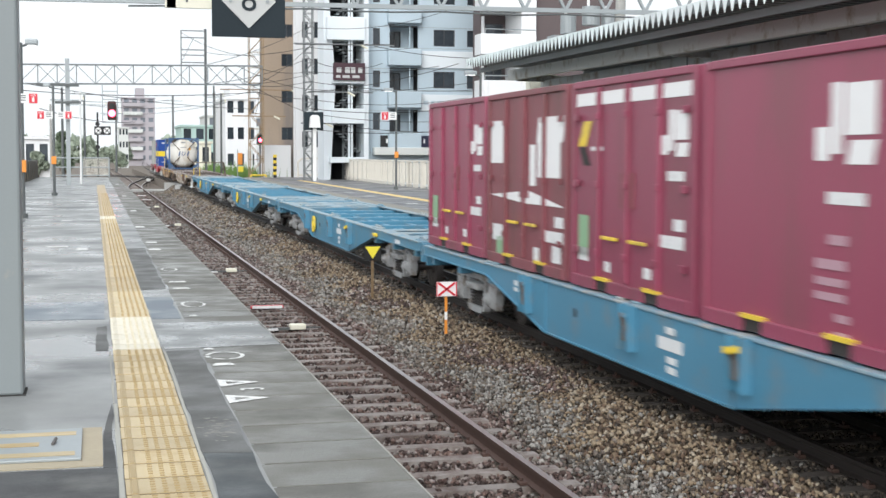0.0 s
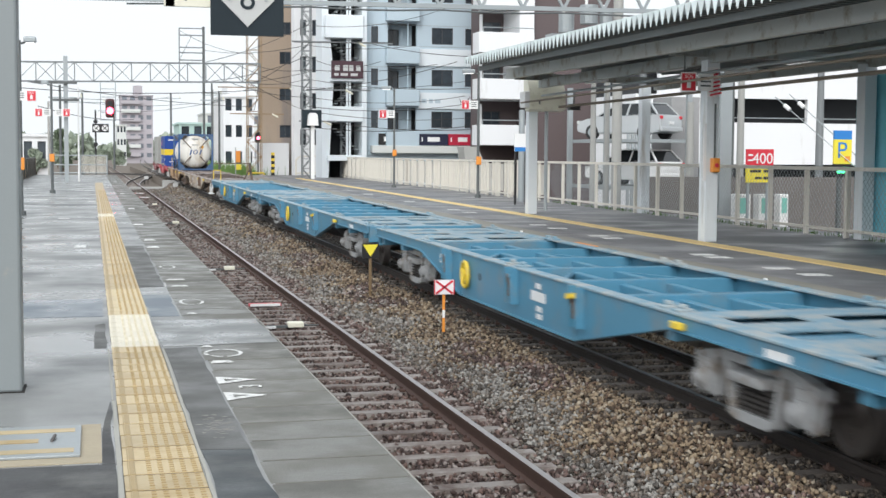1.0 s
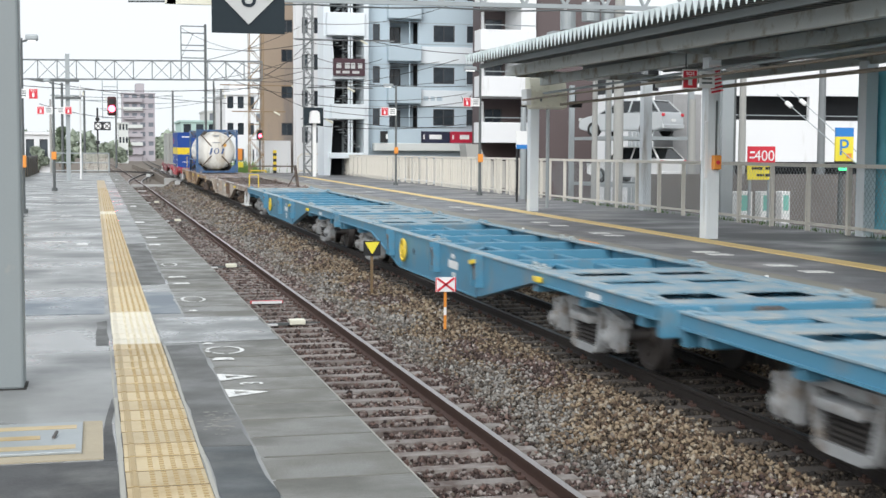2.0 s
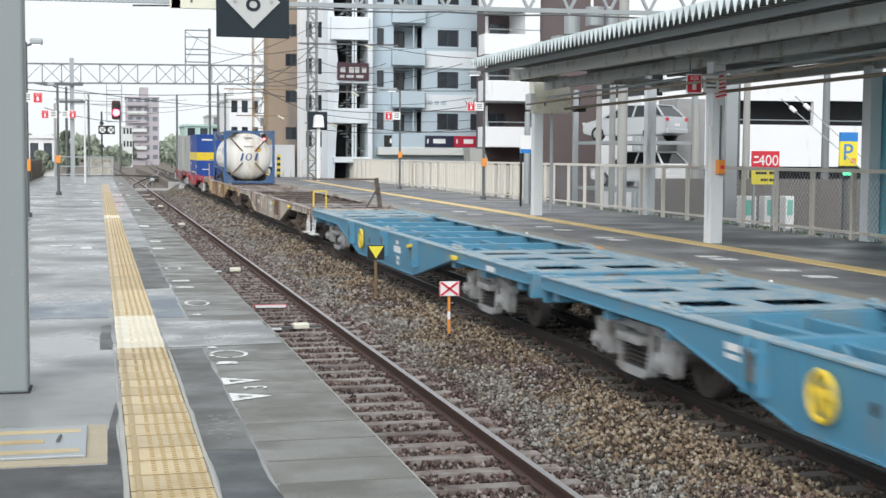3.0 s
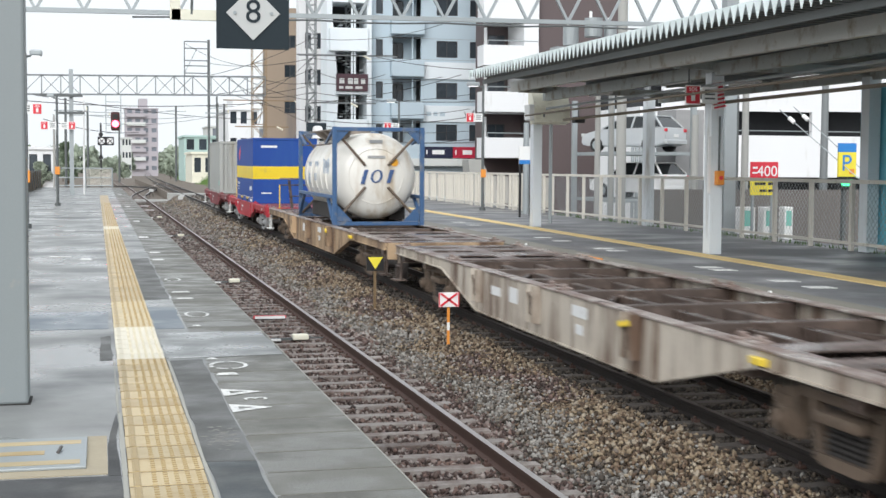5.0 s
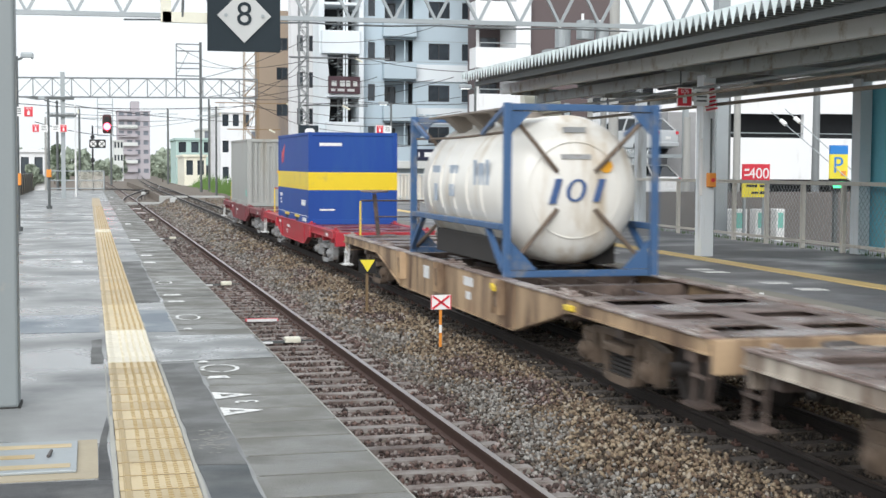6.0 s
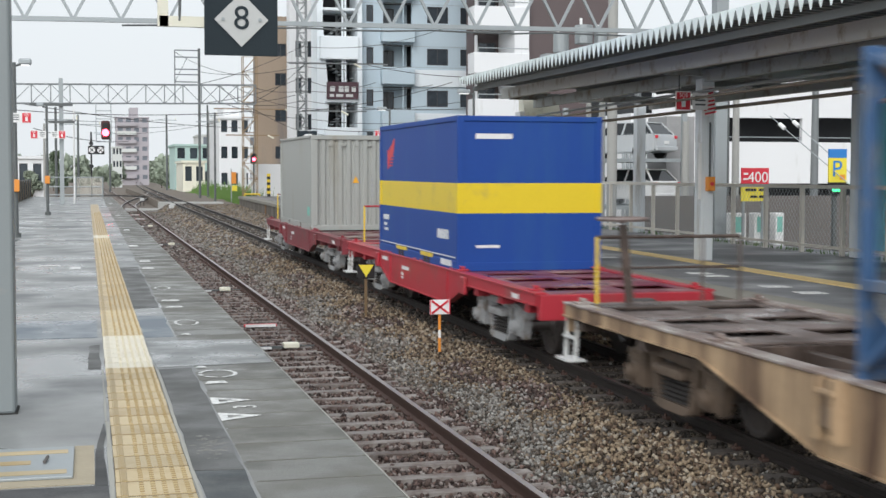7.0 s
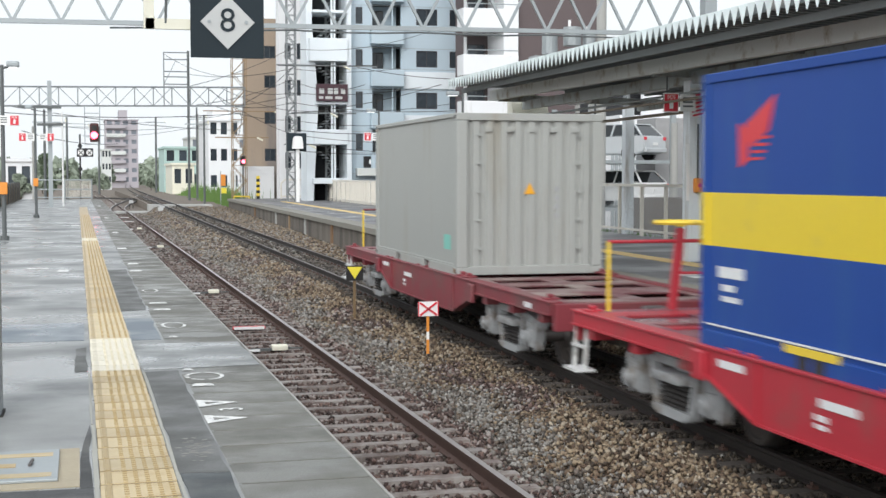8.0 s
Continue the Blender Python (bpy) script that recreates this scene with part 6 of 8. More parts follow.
for z in (13.5, 12.85, 11.7, 11.2, 10.5):
    beam(fr, (7.91, 132, z), (10.19, 132, z), 0.10, 0.10)
beam(fr, (7.91, 132, 10.5), (9.1, 132, 12.85), 0.05, 0.05)
part("ladder_frame", fr, gantry_grey, cable_mast)
gs = thing("emergency_sign", "red and white emergency sign on the gantry mast", "sign")
sos_sign(gs, -1.48, 77.6, 3.85, 0.95, -1)
part("bracket", box(B(), -1.56, -1.44, 77.61, 77.92, 3.7, 3.95), galv, gs)

sig = thing("signal_lamp", "red signal lamp hung below the gantry in a cage", "signal")
cage = B()
for x in (0.34, 1.15):
    rod(cage, (x, 77.9, 3.45), (x, 77.9, 5.6), 0.025, 6)
for z in (3.48, 3.9, 4.75, 5.2):
    rod(cage, (0.34, 77.9, z), (1.15, 77.9, z), 0.02, 6)
part("cage", cage, galv, sig)
bm = B()
box(bm, 0.60, 1.08, 77.6, 77.8, 3.60, 4.65, bevel=0.12)
# case tinted red: the lamp's glow on it is in the colour
part("head", bm, material("signal_case_redlit", (0.05, 0.012, 0.012), rough=0.6, var=0.2), sig)
part("lens", rod(B(), (0.84, 77.56, 3.98), (0.84, 77.6, 3.98), 0.19, 20), red_glow, sig, "glowing red lens")
part("dark_lens", rod(B(), (0.84, 77.57, 4.38), (0.84, 77.6, 4.38), 0.15, 20), black_box, sig)
part("visor", prism(B(), [(0.62, 3.98), (0.66, 4.16), (0.84, 4.24), (1.02, 4.16), (1.06, 3.98), (1.04, 3.98), (1.0, 4.14), (0.84, 4.21), (0.68, 4.14), (0.64, 3.98)], "y", 77.3, 77.6), black_box, sig)

route = thing("route_indicator", "black route indicator box with two white symbols", "signal")
part("mast", rod(B(), (0.10, 110, BED), (0.10, 110, 5.0), 0.07, 10), black_box, route)
part("case", box(B(), -0.15, 1.10, 109.8, 110.1, 3.25, 3.92, bevel=0.05), black_box, route)
for x in (0.16, 0.80):
    part("symbol", rod(B(), (x, 109.78, 3.58), (x, 109.8, 3.58), 0.24, 16), sign_white, route)
    for d in (-45, 45):
        part("symbol_bar", box(B(), -0.2, 0.2, -0.01, 0.0, -0.03, 0.03, m=Matrix.Translation((x, 109.77, 3.58)) @ pose(0, 0, 0, 0, d, 0)), black_box, route)
for z in (4.1, 2.3):
    part("round_lamp", rod(B(), (0.10, 109.8, z), (0.10, 109.95, z), 0.17, 14), black_box, route)


mast_grey = material("mast_grey", (0.20, 0.215, 0.22), rough=0.5, metal=0.3, var=0.2, scale=2)


def lattice_mast(x, y, z0, z1, w0, mat, label, arms=()):
    w = thing("lattice_mast", label, "lattice mast", group="lattice masts")
    for sx in (-1, 1):
        for sy in (-1, 1):
            part("leg", beam(B(), (x + sx * w0 / 2, y + sy * w0 / 2, z0), (x + sx * w0 / 2, y + sy * w0 / 2, z1), 0.07, 0.07), mat, w)
    n = int((z1 - z0) / (w0 * 1.1))
    for sy in (-1, 1):
        for k in range(n):
            za, zb = z0 + (z1 - z0) * k / n, z0 + (z1 - z0) * (k + 1) / n
            s = 1 if k % 2 else -1
            part("lacing_bar", beam(B(), (x - s * w0 / 2, y + sy * w0 / 2, za), (x + s * w0 / 2, y + sy * w0 / 2, zb), 0.05, 0.05), mat, w)
            part("tie_bar", beam(B(), (x - w0 / 2, y + sy * w0 / 2, zb), (x + w0 / 2, y + sy * w0 / 2, zb), 0.04, 0.04), mat, w)
    for z, a, b in arms:
        part("arm", beam(B(), (x + a, y, z), (x + b, y, z), 0.09, 0.09), mat, w)
        part("insulator", rod(B(), (x + b * 0.6, y - 0.1, z), (x + b * 0.6 + 0.5, y - 0.1, z - 0.25), 0.07, 8), cream_box, w)
    return w


lattice_mast(14.05, 92.5, 0, 14, 0.58, mast_grey, "grey lattice mast by the platform fence", ((9.3, -1.0, 6.0), (6.05, 0.0, 4.5), (3.9, -0.5, 2.0)))
lattice_mast(13.05, 115, -1.2, 11.6, 1.15, rusty_steel, "rust-stained lattice mast past the platform end", ((7.2, -3.0, 5.0), (5.0, -2.0, 2.5)))
lattice_mast(17.3, 96, 0, 14, 0.45, mast_grey, "narrow grey lattice mast by the stair tower", ((10.0, -1.5, 1.0),))


def pole(x, y, z0, z1, r, mat, label, arms=()):
    w = thing("utility_pole", label, "utility pole", group="utility poles")
    part("shaft", rod(B(), (x, y, z0), (x, y, z1), r, 12, r * 0.75), mat, w)
    for z, a, b in arms:
        part("cross_arm", beam(B(), (x + a, y, z), (x + b, y, z), 0.09, 0.09), galv, w)
        part("insulator", rod(B(), (x + b * 0.9, y, z), (x + b * 0.9, y, z + 0.3), 0.06, 8), cream_box, w)
    return w


random.seed(11)
for x, y, z1, r, m, arms in ((10.6, 197, 10.2, 0.17, grey_pole, ((9.4, -1.4, 1.4),)), (11.2, 135, 8.5, 0.11, grey_pole, ((7.5, -1, 1),)), (10.4, 118, 7.0, 0.10, grey_pole, ((6.2, -1.6, 0.4),)),
                             (14.2, 170, 9.5, 0.16, concrete_pole, ((8.8, -1.2, 1.2),)), (-2.6, 112, 7.0, 0.12, grey_pole, ((6.0, -0.9, 1.8),)), (-1.2, 150, 8.0, 0.14, grey_pole, ((7.0, -1.5, 2.5),)), (3.2, 230, 10, 0.18, grey_pole, ((8.5, -2.5, 1),)), (-4.2, 135, 6.5, 0.13, concrete_pole, ()),
                             (16.95, 45, 4.6, 0.12, concrete_pole, ()), (17.85, 46, 4.4, 0.11, concrete_pole, ()), (18.8, 45, 4.6, 0.16, mast_grey, ()), (20.65, 45, 3.6, 0.16, concrete_pole, ()), (22.3, 45, 5.2, 0.07, grey_pole, ()), (22.72, 45.2, 5.2, 0.15, concrete_pole, ()), (25.8, 45, 5.2, 0.16, mast_grey, ()), (18.9, 95.5, 15, 0.17, concrete_pole, ((8.5, -1.0, 1.0), (5.2, -1.0, 1.0))), (14.9, 46.8, 3.3, 0.14, galv, ())):
    pole(x, y, -1.3, z1, r, m, "concrete utility pole behind the fence" if m is concrete_pole else "dark steel line-side pole", arms)


def wire(name_parent, a, b, sag, r=0.02):
    a, b = Vector(a), Vector(b)
    part("wire", tube(B(), [a.lerp(b, k / 12) - Vector((0, 0, sag * 4 * k / 12 * (1 - k / 12))) for k in range(13)], r, 5), dark_under, name_parent)


wires = thing("overhead_wires", "dark overhead cables strung between masts", "cables")
for a, b, s in (((13.1, 92, 9.2), (20.1, 92, 9.38), 0.05), ((14, 92.2, 6.0), (24, 90, 8.0), 0.3), ((14, 92.2, 4.1), (27, 88, 3.6), 0.5), ((12, 115, 7.6), (17.3, 96, 8.3), 0.3), ((7.97, 132, 13.3), (13.0, 115, 10.0), 0.5),
                ((10.16, 132, 11.5), (14, 92, 9.0), 0.4), ((-4, 78.2, 5.2), (9, 78.2, 5.3), 0.25), ((-4, 78, 5.6), (13, 115, 5.6), 0.3), ((-2.6, 112, 6), (10.6, 197, 9.6), 0.3), ((14, 92, 3.5), (26, 90, 3.8), 0.4), ((14, 92, 4.9), (26, 90, 5.4), 0.5),
                ((-1.2, 150, 7), (10, 150, 7), 0.3), ((3, 230, 8.5), (11.8, 128, 6.6), 0.5), ((11.2, 135, 7.5), (13, 115, 7.2), 0.2), ((17.3, 96, 10), (24, 85, 8), 0.3), ((-3, 78, 4.2), (3, 110, 4.3), 0.3), ((9.1, 78, 5.8), (13.0, 115, 5.2), 0.3)):
    wire(wires, a, b, s, 0.022)
for k, (z, x1, dz) in enumerate(((9.05, 21.5, 0.1), (7.4, 23.0, 0.5), (6.75, 26.0, -0.4), (6.2, 27.0, 0.9), (5.55, 25.0, 0.2), (4.6, 27.5, -0.1), (8.3, 19.0, -0.3), (10.4, 24.0, 1.5))):
    wire(wires, (8.9 - 0.4 * k, 78, 5.75 + 1.05 * (k % 2)), (14.0, 92.3, z), 0.25, 0.018)
    wire(wires, (14.0, 92.3, z), (x1, 91.5, z + dz), 0.25 + 0.05 * k, 0.018)
guy = thing("guy_wires", "two slanting stay wires with insulators", "cables")
for a, b in (((21.3, 40, 3.6), (23.4, 36, 0.2)), ((21.8, 40, 3.7), (23.9, 36, 0.1))):
    part("wire", tube(B(), [a, b], 0.016, 5), galv, guy)
    p = Vector(a).lerp(Vector(b), 0.08)
    part("insulator", rod(B(), p, p + Vector((0.10, -0.16, -0.15)), 0.07, 10), sign_white, guy)


# ---- car park behind the platform ----
car_silver = material("car_silver", (0.50, 0.52, 0.53), rough=0.28, metal=0.3, var=0.05)
car_white = material("car_white", (0.78, 0.78, 0.77), rough=0.25, var=0.03)
glass_dark = material("car_glass", (0.015, 0.018, 0.02), rough=0.08, var=0.1, bump=0.0)
tyre_mat = material("tyre", (0.02, 0.02, 0.02), rough=0.85, var=0.2)


def car(label, paint, m):
    """Hatchback in parts; its front points to +y."""
    w = thing("car", label, "car", m)
    out = [(-2.1, 0.35), (-2.12, 0.75), (-2.05, 1.0), (-1.75, 1.06), (1.0, 0.98), (1.75, 0.84), (2.1, 0.66), (2.12, 0.35), (1.75, 0.25), (-1.75, 0.25)]
    bm = prism(B(), out, "x", -0.84, 0.84)
    bmesh.ops.bevel(bm, geom=list(bm.edges), offset=0.05, segments=2, affect="EDGES", clamp_overlap=True)
    part("body", bm, paint, w, smooth=True)
    bm = B()
    lo = [(-0.80, -1.95, 1.02), (0.80, -1.95, 1.02), (0.80, 1.05, 0.97), (-0.80, 1.05, 0.97)]
    hi = [(-0.62, -1.50, 1.46), (0.62, -1.50, 1.46), (0.60, 0.15, 1.50), (-0.60, 0.15, 1.50)]
    v0, v1 = [bm.verts.new(p) for p in lo], [bm.verts.new(p) for p in hi]
    for i in range(4):
        j = (i + 1) % 4
        bm.faces.new((v0[i], v0[j], v1[j], v1[i]))
    bm.faces.new(v1)
    part("cabin_glass", bm, glass_dark, w)
    part("roof", box(B(), -0.61, 0.61, -1.52, 0.12, 1.47, 1.52, bevel=0.02), paint, w)
    for s in (-1, 1):
        for a, b in (((s * 0.81, -1.95, 1.02), (s * 0.62, -1.5, 1.48)), ((s * 0.81, 1.05, 0.97), (s * 0.60, 0.15, 1.50)), ((s * 0.81, -0.45, 1.0), (s * 0.615, -0.5, 1.48))):
            part("pillar", beam(B(), a, b, 0.07, 0.05), paint, w)
        part("tail_lamp", box(B(), s * 0.74 - 0.08, s * 0.74 + 0.08, -2.14, -2.06, 0.84, 0.97, bevel=0.02), sign_red, w)
        part("headlamp", box(B(), s * 0.66 - 0.16, s * 0.66 + 0.16, 2.0, 2.12, 0.66, 0.80, bevel=0.02), sign_pale, w)
        for y in (-1.3, 1.3):
            wh = part("wheel", rod(B(), (s * 0.70, y, 0.31), (s * 0.87, y, 0.31), 0.31, 20), tyre_mat, w)
            part("rim", rod(B(), (s * 0.865, y, 0.31), (s * 0.88, y, 0.31), 0.19, 14), galv, wh)
    part("rear_plate", box(B(), -0.17, 0.17, -2.14, -2.10, 0.62, 0.74), sign_white, w)
    part("bumper", box(B(), -0.80, 0.80, -2.18, -2.05, 0.32, 0.52, bevel=0.04), paint, w)
    return w


car("silver hatchback parked on the upper lift deck", car_silver, pose(21.95, 54, 2.36, 0, 0, 34))
car("white hatchback parked on the lower lift deck", car_white, pose(22.3, 54.2, 0.42, 0, 0, 26))
lift = thing("parking_lift", "grey steel two-level parking lift", "parking lift")
part("deck", box(B(), 20.2, 23.6, 51.8, 56.2, 2.22, 2.36), galv, lift)
part("deck", box(B(), 20.2, 23.6, 51.8, 56.2, 0.28, 0.42), galv, lift)
for x in (20.1, 23.7):
    for y in (51.8, 56.2):
        part("column", box(B(), x - 0.1, x + 0.1, y - 0.1, y + 0.1, -1.3, 4.6), galv, lift)
part("shutter_panel", box(B(), 23.9, 25.2, 54, 56, -1.2, 4.2), material("corrugated_grey", (0.30, 0.30, 0.30), rough=0.6, var=0.25, scale=5), lift)

ps = thing("price_sign", "red and yellow parking price sign", "sign")
sign_patch(ps, 19.28, 20.2, 1.40, 1.90, 38, sign_red, "red_panel", 0.05)
sign_patch(ps, 19.28, 20.2, 0.88, 1.39, 38, sign_yellow, "yellow_panel", 0.05)
letters("price", "400", 0.46, sign_white, ps, pose(19.83, 37.94, 1.60, 90, 0, 0), depth=0.004)
for x, z, a, b, m in ((19.42, 1.72, 0.16, 0.06, sign_white), (19.42, 1.56, 0.18, 0.05, sign_white), (19.6, 1.23, 0.36, 0.08, black_box), (19.98, 1.23, 0.24, 0.08, black_box), (19.7, 1.02, 0.24, 0.07, black_box), (19.98, 1.02, 0.24, 0.08, black_box)):
    sign_patch(ps, x - a / 2, x + a / 2, z - b / 2, z + b / 2, 37.945, m, "text_bar", 0.006)
for x in (19.4, 20.05):
    part("leg", beam(B(), (x, 38.05, -1.3), (x, 38.05, 1.9), 0.07, 0.07), galv, ps)
pk = thing("parking_sign", "blue and yellow parking sign with green light", "sign")
sign_patch(pk, 22.25, 22.86, 2.22, 2.50, 38, sign_blue, "blue_panel", 0.08)
sign_patch(pk, 22.25, 22.86, 1.46, 2.22, 38, sign_yellow, "yellow_panel", 0.08)
sign_patch(pk, 22.25, 22.86, 1.08, 1.46, 38, black_box, "light_case", 0.08)
sign_patch(pk, 22.36, 22.75, 1.17, 1.37, 37.91, green_glow, "green_light", 0.004)
sign_patch(pk, 22.62, 22.80, 1.54, 1.70, 37.915, orange_paint, "orange_mark", 0.004)
letters("letter", "P", 0.72, sign_blue, pk, pose(22.52, 37.915, 1.86, 90, 0, 0), depth=0.003)
part("leg", beam(B(), (22.55, 38.1, -1.3), (22.55, 38.1, 1.2), 0.12, 0.12), grey_pole, pk)
for x, wd in ((19.55, 0.5), (20.3, 0.45), (20.95, 0.3)):
    u = thing("ticket_machine", "pale green and white ticket machine", "ticket machine", group="ticket machines")
    part("case", box(B(), x - wd / 2, x + wd / 2, 38.6, 39.0, -1.3, 0.5, bevel=0.03), sign_white, u)
    part("front", box(B(), x - wd * 0.3, x + wd * 0.3, 38.59, 38.605, -0.1, 0.38), smudge, u)
tarp = thing("tarpaulin", "pale blue construction sheet hung by the canopy", "sheet")
bm = B()
prev = None
for k in range(25):
    y = 20.0 + k * 0.25
    v = [bm.verts.new((15.35 + 0.05 * math.sin(k * 1.1), y - 0.6, z)) for z in (0.15, 1.8, 3.4)]
    if prev:
        for i in range(2):
            bm.faces.new((prev[i], v[i], v[i + 1], prev[i + 1]))
    prev = v
sh = part("sheet", bm, tarp_blue, tarp)
sh.modifiers.new("thickness", "SOLIDIFY").thickness = 0.01
part("frame_pole", rod(B(), (15.35, 19.6, 0), (15.35, 19.6, 3.6), 0.03, 8), galv, tarp)
tr_ = thing("pole_transformer", "grey pole transformers above the canopy roof", "transformer")
for x, z, r in ((15.2, 5.75, 0.26), (16.0, 6.05, 0.30), (16.6, 5.85, 0.22)):
    part("can", rod(B(), (x, 43, z), (x, 43, z + 0.62), r, 16), galv, tr_)
    part("bushing", rod(B(), (x - 0.1, 43, z + 0.62), (x - 0.1, 43, z + 0.85), 0.05, 8), sign_white, tr_)
part("platform", box(B(), 14.6, 17.2, 42.7, 43.4, 5.55, 5.68), galv, tr_)
part("support", rod(B(), (17.2, 43.4, -1.3), (17.2, 43.4, 9.0), 0.17, 12), concrete_pole, tr_)


# ---- buildings ----
tile_grey = material("facade_grey_tile", (0.45, 0.54, 0.60), rough=0.5, var=0.07, scale=0.5, fine=8, bump=0.03)
panel_white = material("facade_white_panel", (0.72, 0.77, 0.80), rough=0.5, var=0.04, scale=0.6)
render_white = material("facade_white", (0.74, 0.75, 0.76), rough=0.6, var=0.05, scale=0.5, streak=True, dirt=(0.6, 0.6, 0.58), dirt_amount=0.1)
brown_tile = material("facade_dark_brown", (0.105, 0.08, 0.08), rough=0.6, var=0.1, scale=0.6, fine=6)
ochre = material("facade_ochre", (0.33, 0.26, 0.195), rough=0.75, var=0.15, scale=0.35, fine=6, streak=True, dirt=(0.22, 0.19, 0.17), dirt_amount=0.3, dirt_scale=0.4)
pane_mat = material("window_pane", (0.045, 0.055, 0.065), rough=0.12, var=0.5, scale=0.8, fine=3, bump=0.0, piece=0.3)
# near-black for solid cores: the shade inside rooms is in this colour
room_shade = material("room_shade_black", (0.03, 0.032, 0.035), rough=0.9, var=0.3)
frame_dark = material("window_frame", (0.05, 0.05, 0.055), rough=0.5, var=0.1)
# far fronts and windows: haze is put into these paler base colours
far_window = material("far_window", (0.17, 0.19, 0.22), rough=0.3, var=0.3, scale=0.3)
far_pink = material("far_tower_pink", (0.40, 0.375, 0.40), rough=0.8, var=0.08, scale=0.2)
far_pale = material("far_building_pale", (0.60, 0.62, 0.60), rough=0.8, var=0.1, scale=0.2)
far_teal = material("far_building_teal", (0.42, 0.56, 0.52), rough=0.8, var=0.1, scale=0.2)
curtain = material("curtain_grey", (0.42, 0.43, 0.42), rough=0.9, var=0.1, scale=3)


def pierced(bm, x0, x1, z0, z1, y, t, holes):
    """A wall across y with real openings; holes: (x0, x1, z0, z1)."""
    zs = sorted({z0, z1, *[h[2] for h in holes], *[h[3] for h in holes]})
    for a, b in zip(zs, zs[1:]):
        cut = sorted((h[0], h[1]) for h in holes if h[2] <= a + 1e-6 and h[3] >= b - 1e-6)
        x = x0
        for c, d in cut:
            if c > x + 1e-6:
                box(bm, x, c, y, y + t, a, b)
            x = max(x, d)
        if x < x1 - 1e-6:
            box(bm, x, x1, y, y + t, a, b)
    return bm


def window(parent, x0, x1, z0, z1, y, split=2, frame_mat=None, blind=0.0):
    """A window set into an opening: frame, sill and panes."""
    bm = B()
    f = 0.06
    for a, b, c, d in ((x0, x1, z0, z0 + f), (x0, x1, z1 - f, z1), (x0, x0 + f, z0 + f, z1 - f), (x1 - f, x1, z0 + f, z1 - f)):
        box(bm, a, b, y + 0.03, y + 0.13, c, d)
    for k in range(1, split):
        x = x0 + (x1 - x0) * k / split
        box(bm, x - 0.03, x + 0.03, y + 0.04, y + 0.12, z0 + f, z1 - f)
    w = part("window", bm, frame_mat or frame_dark, parent)
    for k in range(split):
        a, b = x0 + f + (x1 - x0 - 2 * f) * k / split, x0 + f + (x1 - x0 - 2 * f) * (k + 1) / split
        part("pane", box(B(), a + 0.01, b - 0.01, y + 0.08, y + 0.09, z0 + f, z1 - f), pane_mat, w)
    if blind:
        part("curtain", box(B(), x0 + f, x1 - f, y + 0.10, y + 0.11, z1 - f - blind * (z1 - z0), z1 - f), curtain, w)
    return w


random.seed(21)
# grey tiled apartment block
gb = thing("apartment_block", "pale grey tiled apartment block with dark windows", "apartment building")
holes, wins = [], []
for k in range(-1, 5):
    zb = 3.58 + 2.98 * k
    for x0, x1, n in ((23.47, 25.03, 2), (25.95, 26.55, 1), (19.05, 19.55, 1)):
        holes.append((x0, x1, zb, zb + 1.18))
        wins.append((x0, x1, zb, zb + 1.18, n))
    holes.append((20.25, 22.35, zb - 0.22, zb + 1.42))
holes = [h for h in holes if h[2] > 3.0]
part("front_wall", pierced(B(), 18.6, 26.7, -1.3, 19, 95, 0.3, holes), tile_grey, gb)
part("core", box(B(), 18.6, 26.7, 96.9, 110, -1.3, 19), room_shade, gb)
for x in (18.6, 26.5):
    part("side_wall", box(B(), x, x + 0.2, 95.3, 110, -1.3, 19), tile_grey, gb)
part("roof", box(B(), 18.4, 26.9, 94.8, 110.2, 19, 19.4), tile_grey, gb)
for x0, x1, a, b, n in wins:
    if a > 3.0:
        window(gb, x0, x1, a, b, 95, n, blind=random.choice((0, 0, 0.3, 0.8)))
for k in range(0, 5):
    zb = 3.58 + 2.98 * k
    bal = part("balcony", box(B(), 20.05, 22.45, 94.35, 95.0, zb - 1.45, zb - 0.25, bevel=0.06), tile_grey, gb)
    part("balcony_floor", box(B(), 20.25, 22.35, 95.3, 96.6, zb - 0.5, zb - 0.24), tile_grey, bal)
    part("recess_wall", box(B(), 20.25, 22.35, 96.6, 96.8, zb - 0.24, zb + 1.42), tile_grey, bal)
    window(gb, 20.45, 21.35, zb - 0.1, zb + 1.1, 96.4, 2)
    part("drain_pipe", rod(B(), (21.7, 94.9, zb - 0.3), (21.7, 94.9, zb + 1.45), 0.05, 8), tile_grey, gb)
for z0, z1 in ((8.0, 9.2), (4.95, 6.1)):
    part("white_panel", box(B(), 22.5, 26.65, 94.9, 94.996, z0, z1), panel_white, gb)
for k in range(9):
    part("tile_joint", box(B(), 18.6, 26.7, 94.985, 94.998, 1.9 + k * 1.49, 1.93 + k * 1.49), galv, gb)
bars_l = ((22.9, 5.5, 0.35, 0.3), (23.4, 5.5, 0.3, 0.3), (23.9, 5.5, 0.4, 0.3))
for x, z, a, b in bars_l:
    sign_patch(gb, x - a / 2, x + a / 2, z - b / 2, z + b / 2, 94.89, tile_grey, "text_bar")
bird = B()
prism(bird, [(25.5, 5.75), (25.75, 5.35), (26.0, 5.55), (26.3, 5.85), (26.05, 5.2), (25.85, 5.0), (25.7, 5.15)], "y", 94.87, 94.89)
part("emblem_shape", bird, black_box, gb)
shop = thing("shop_signs", "row of dark, white and red shop sign boards", "sign")
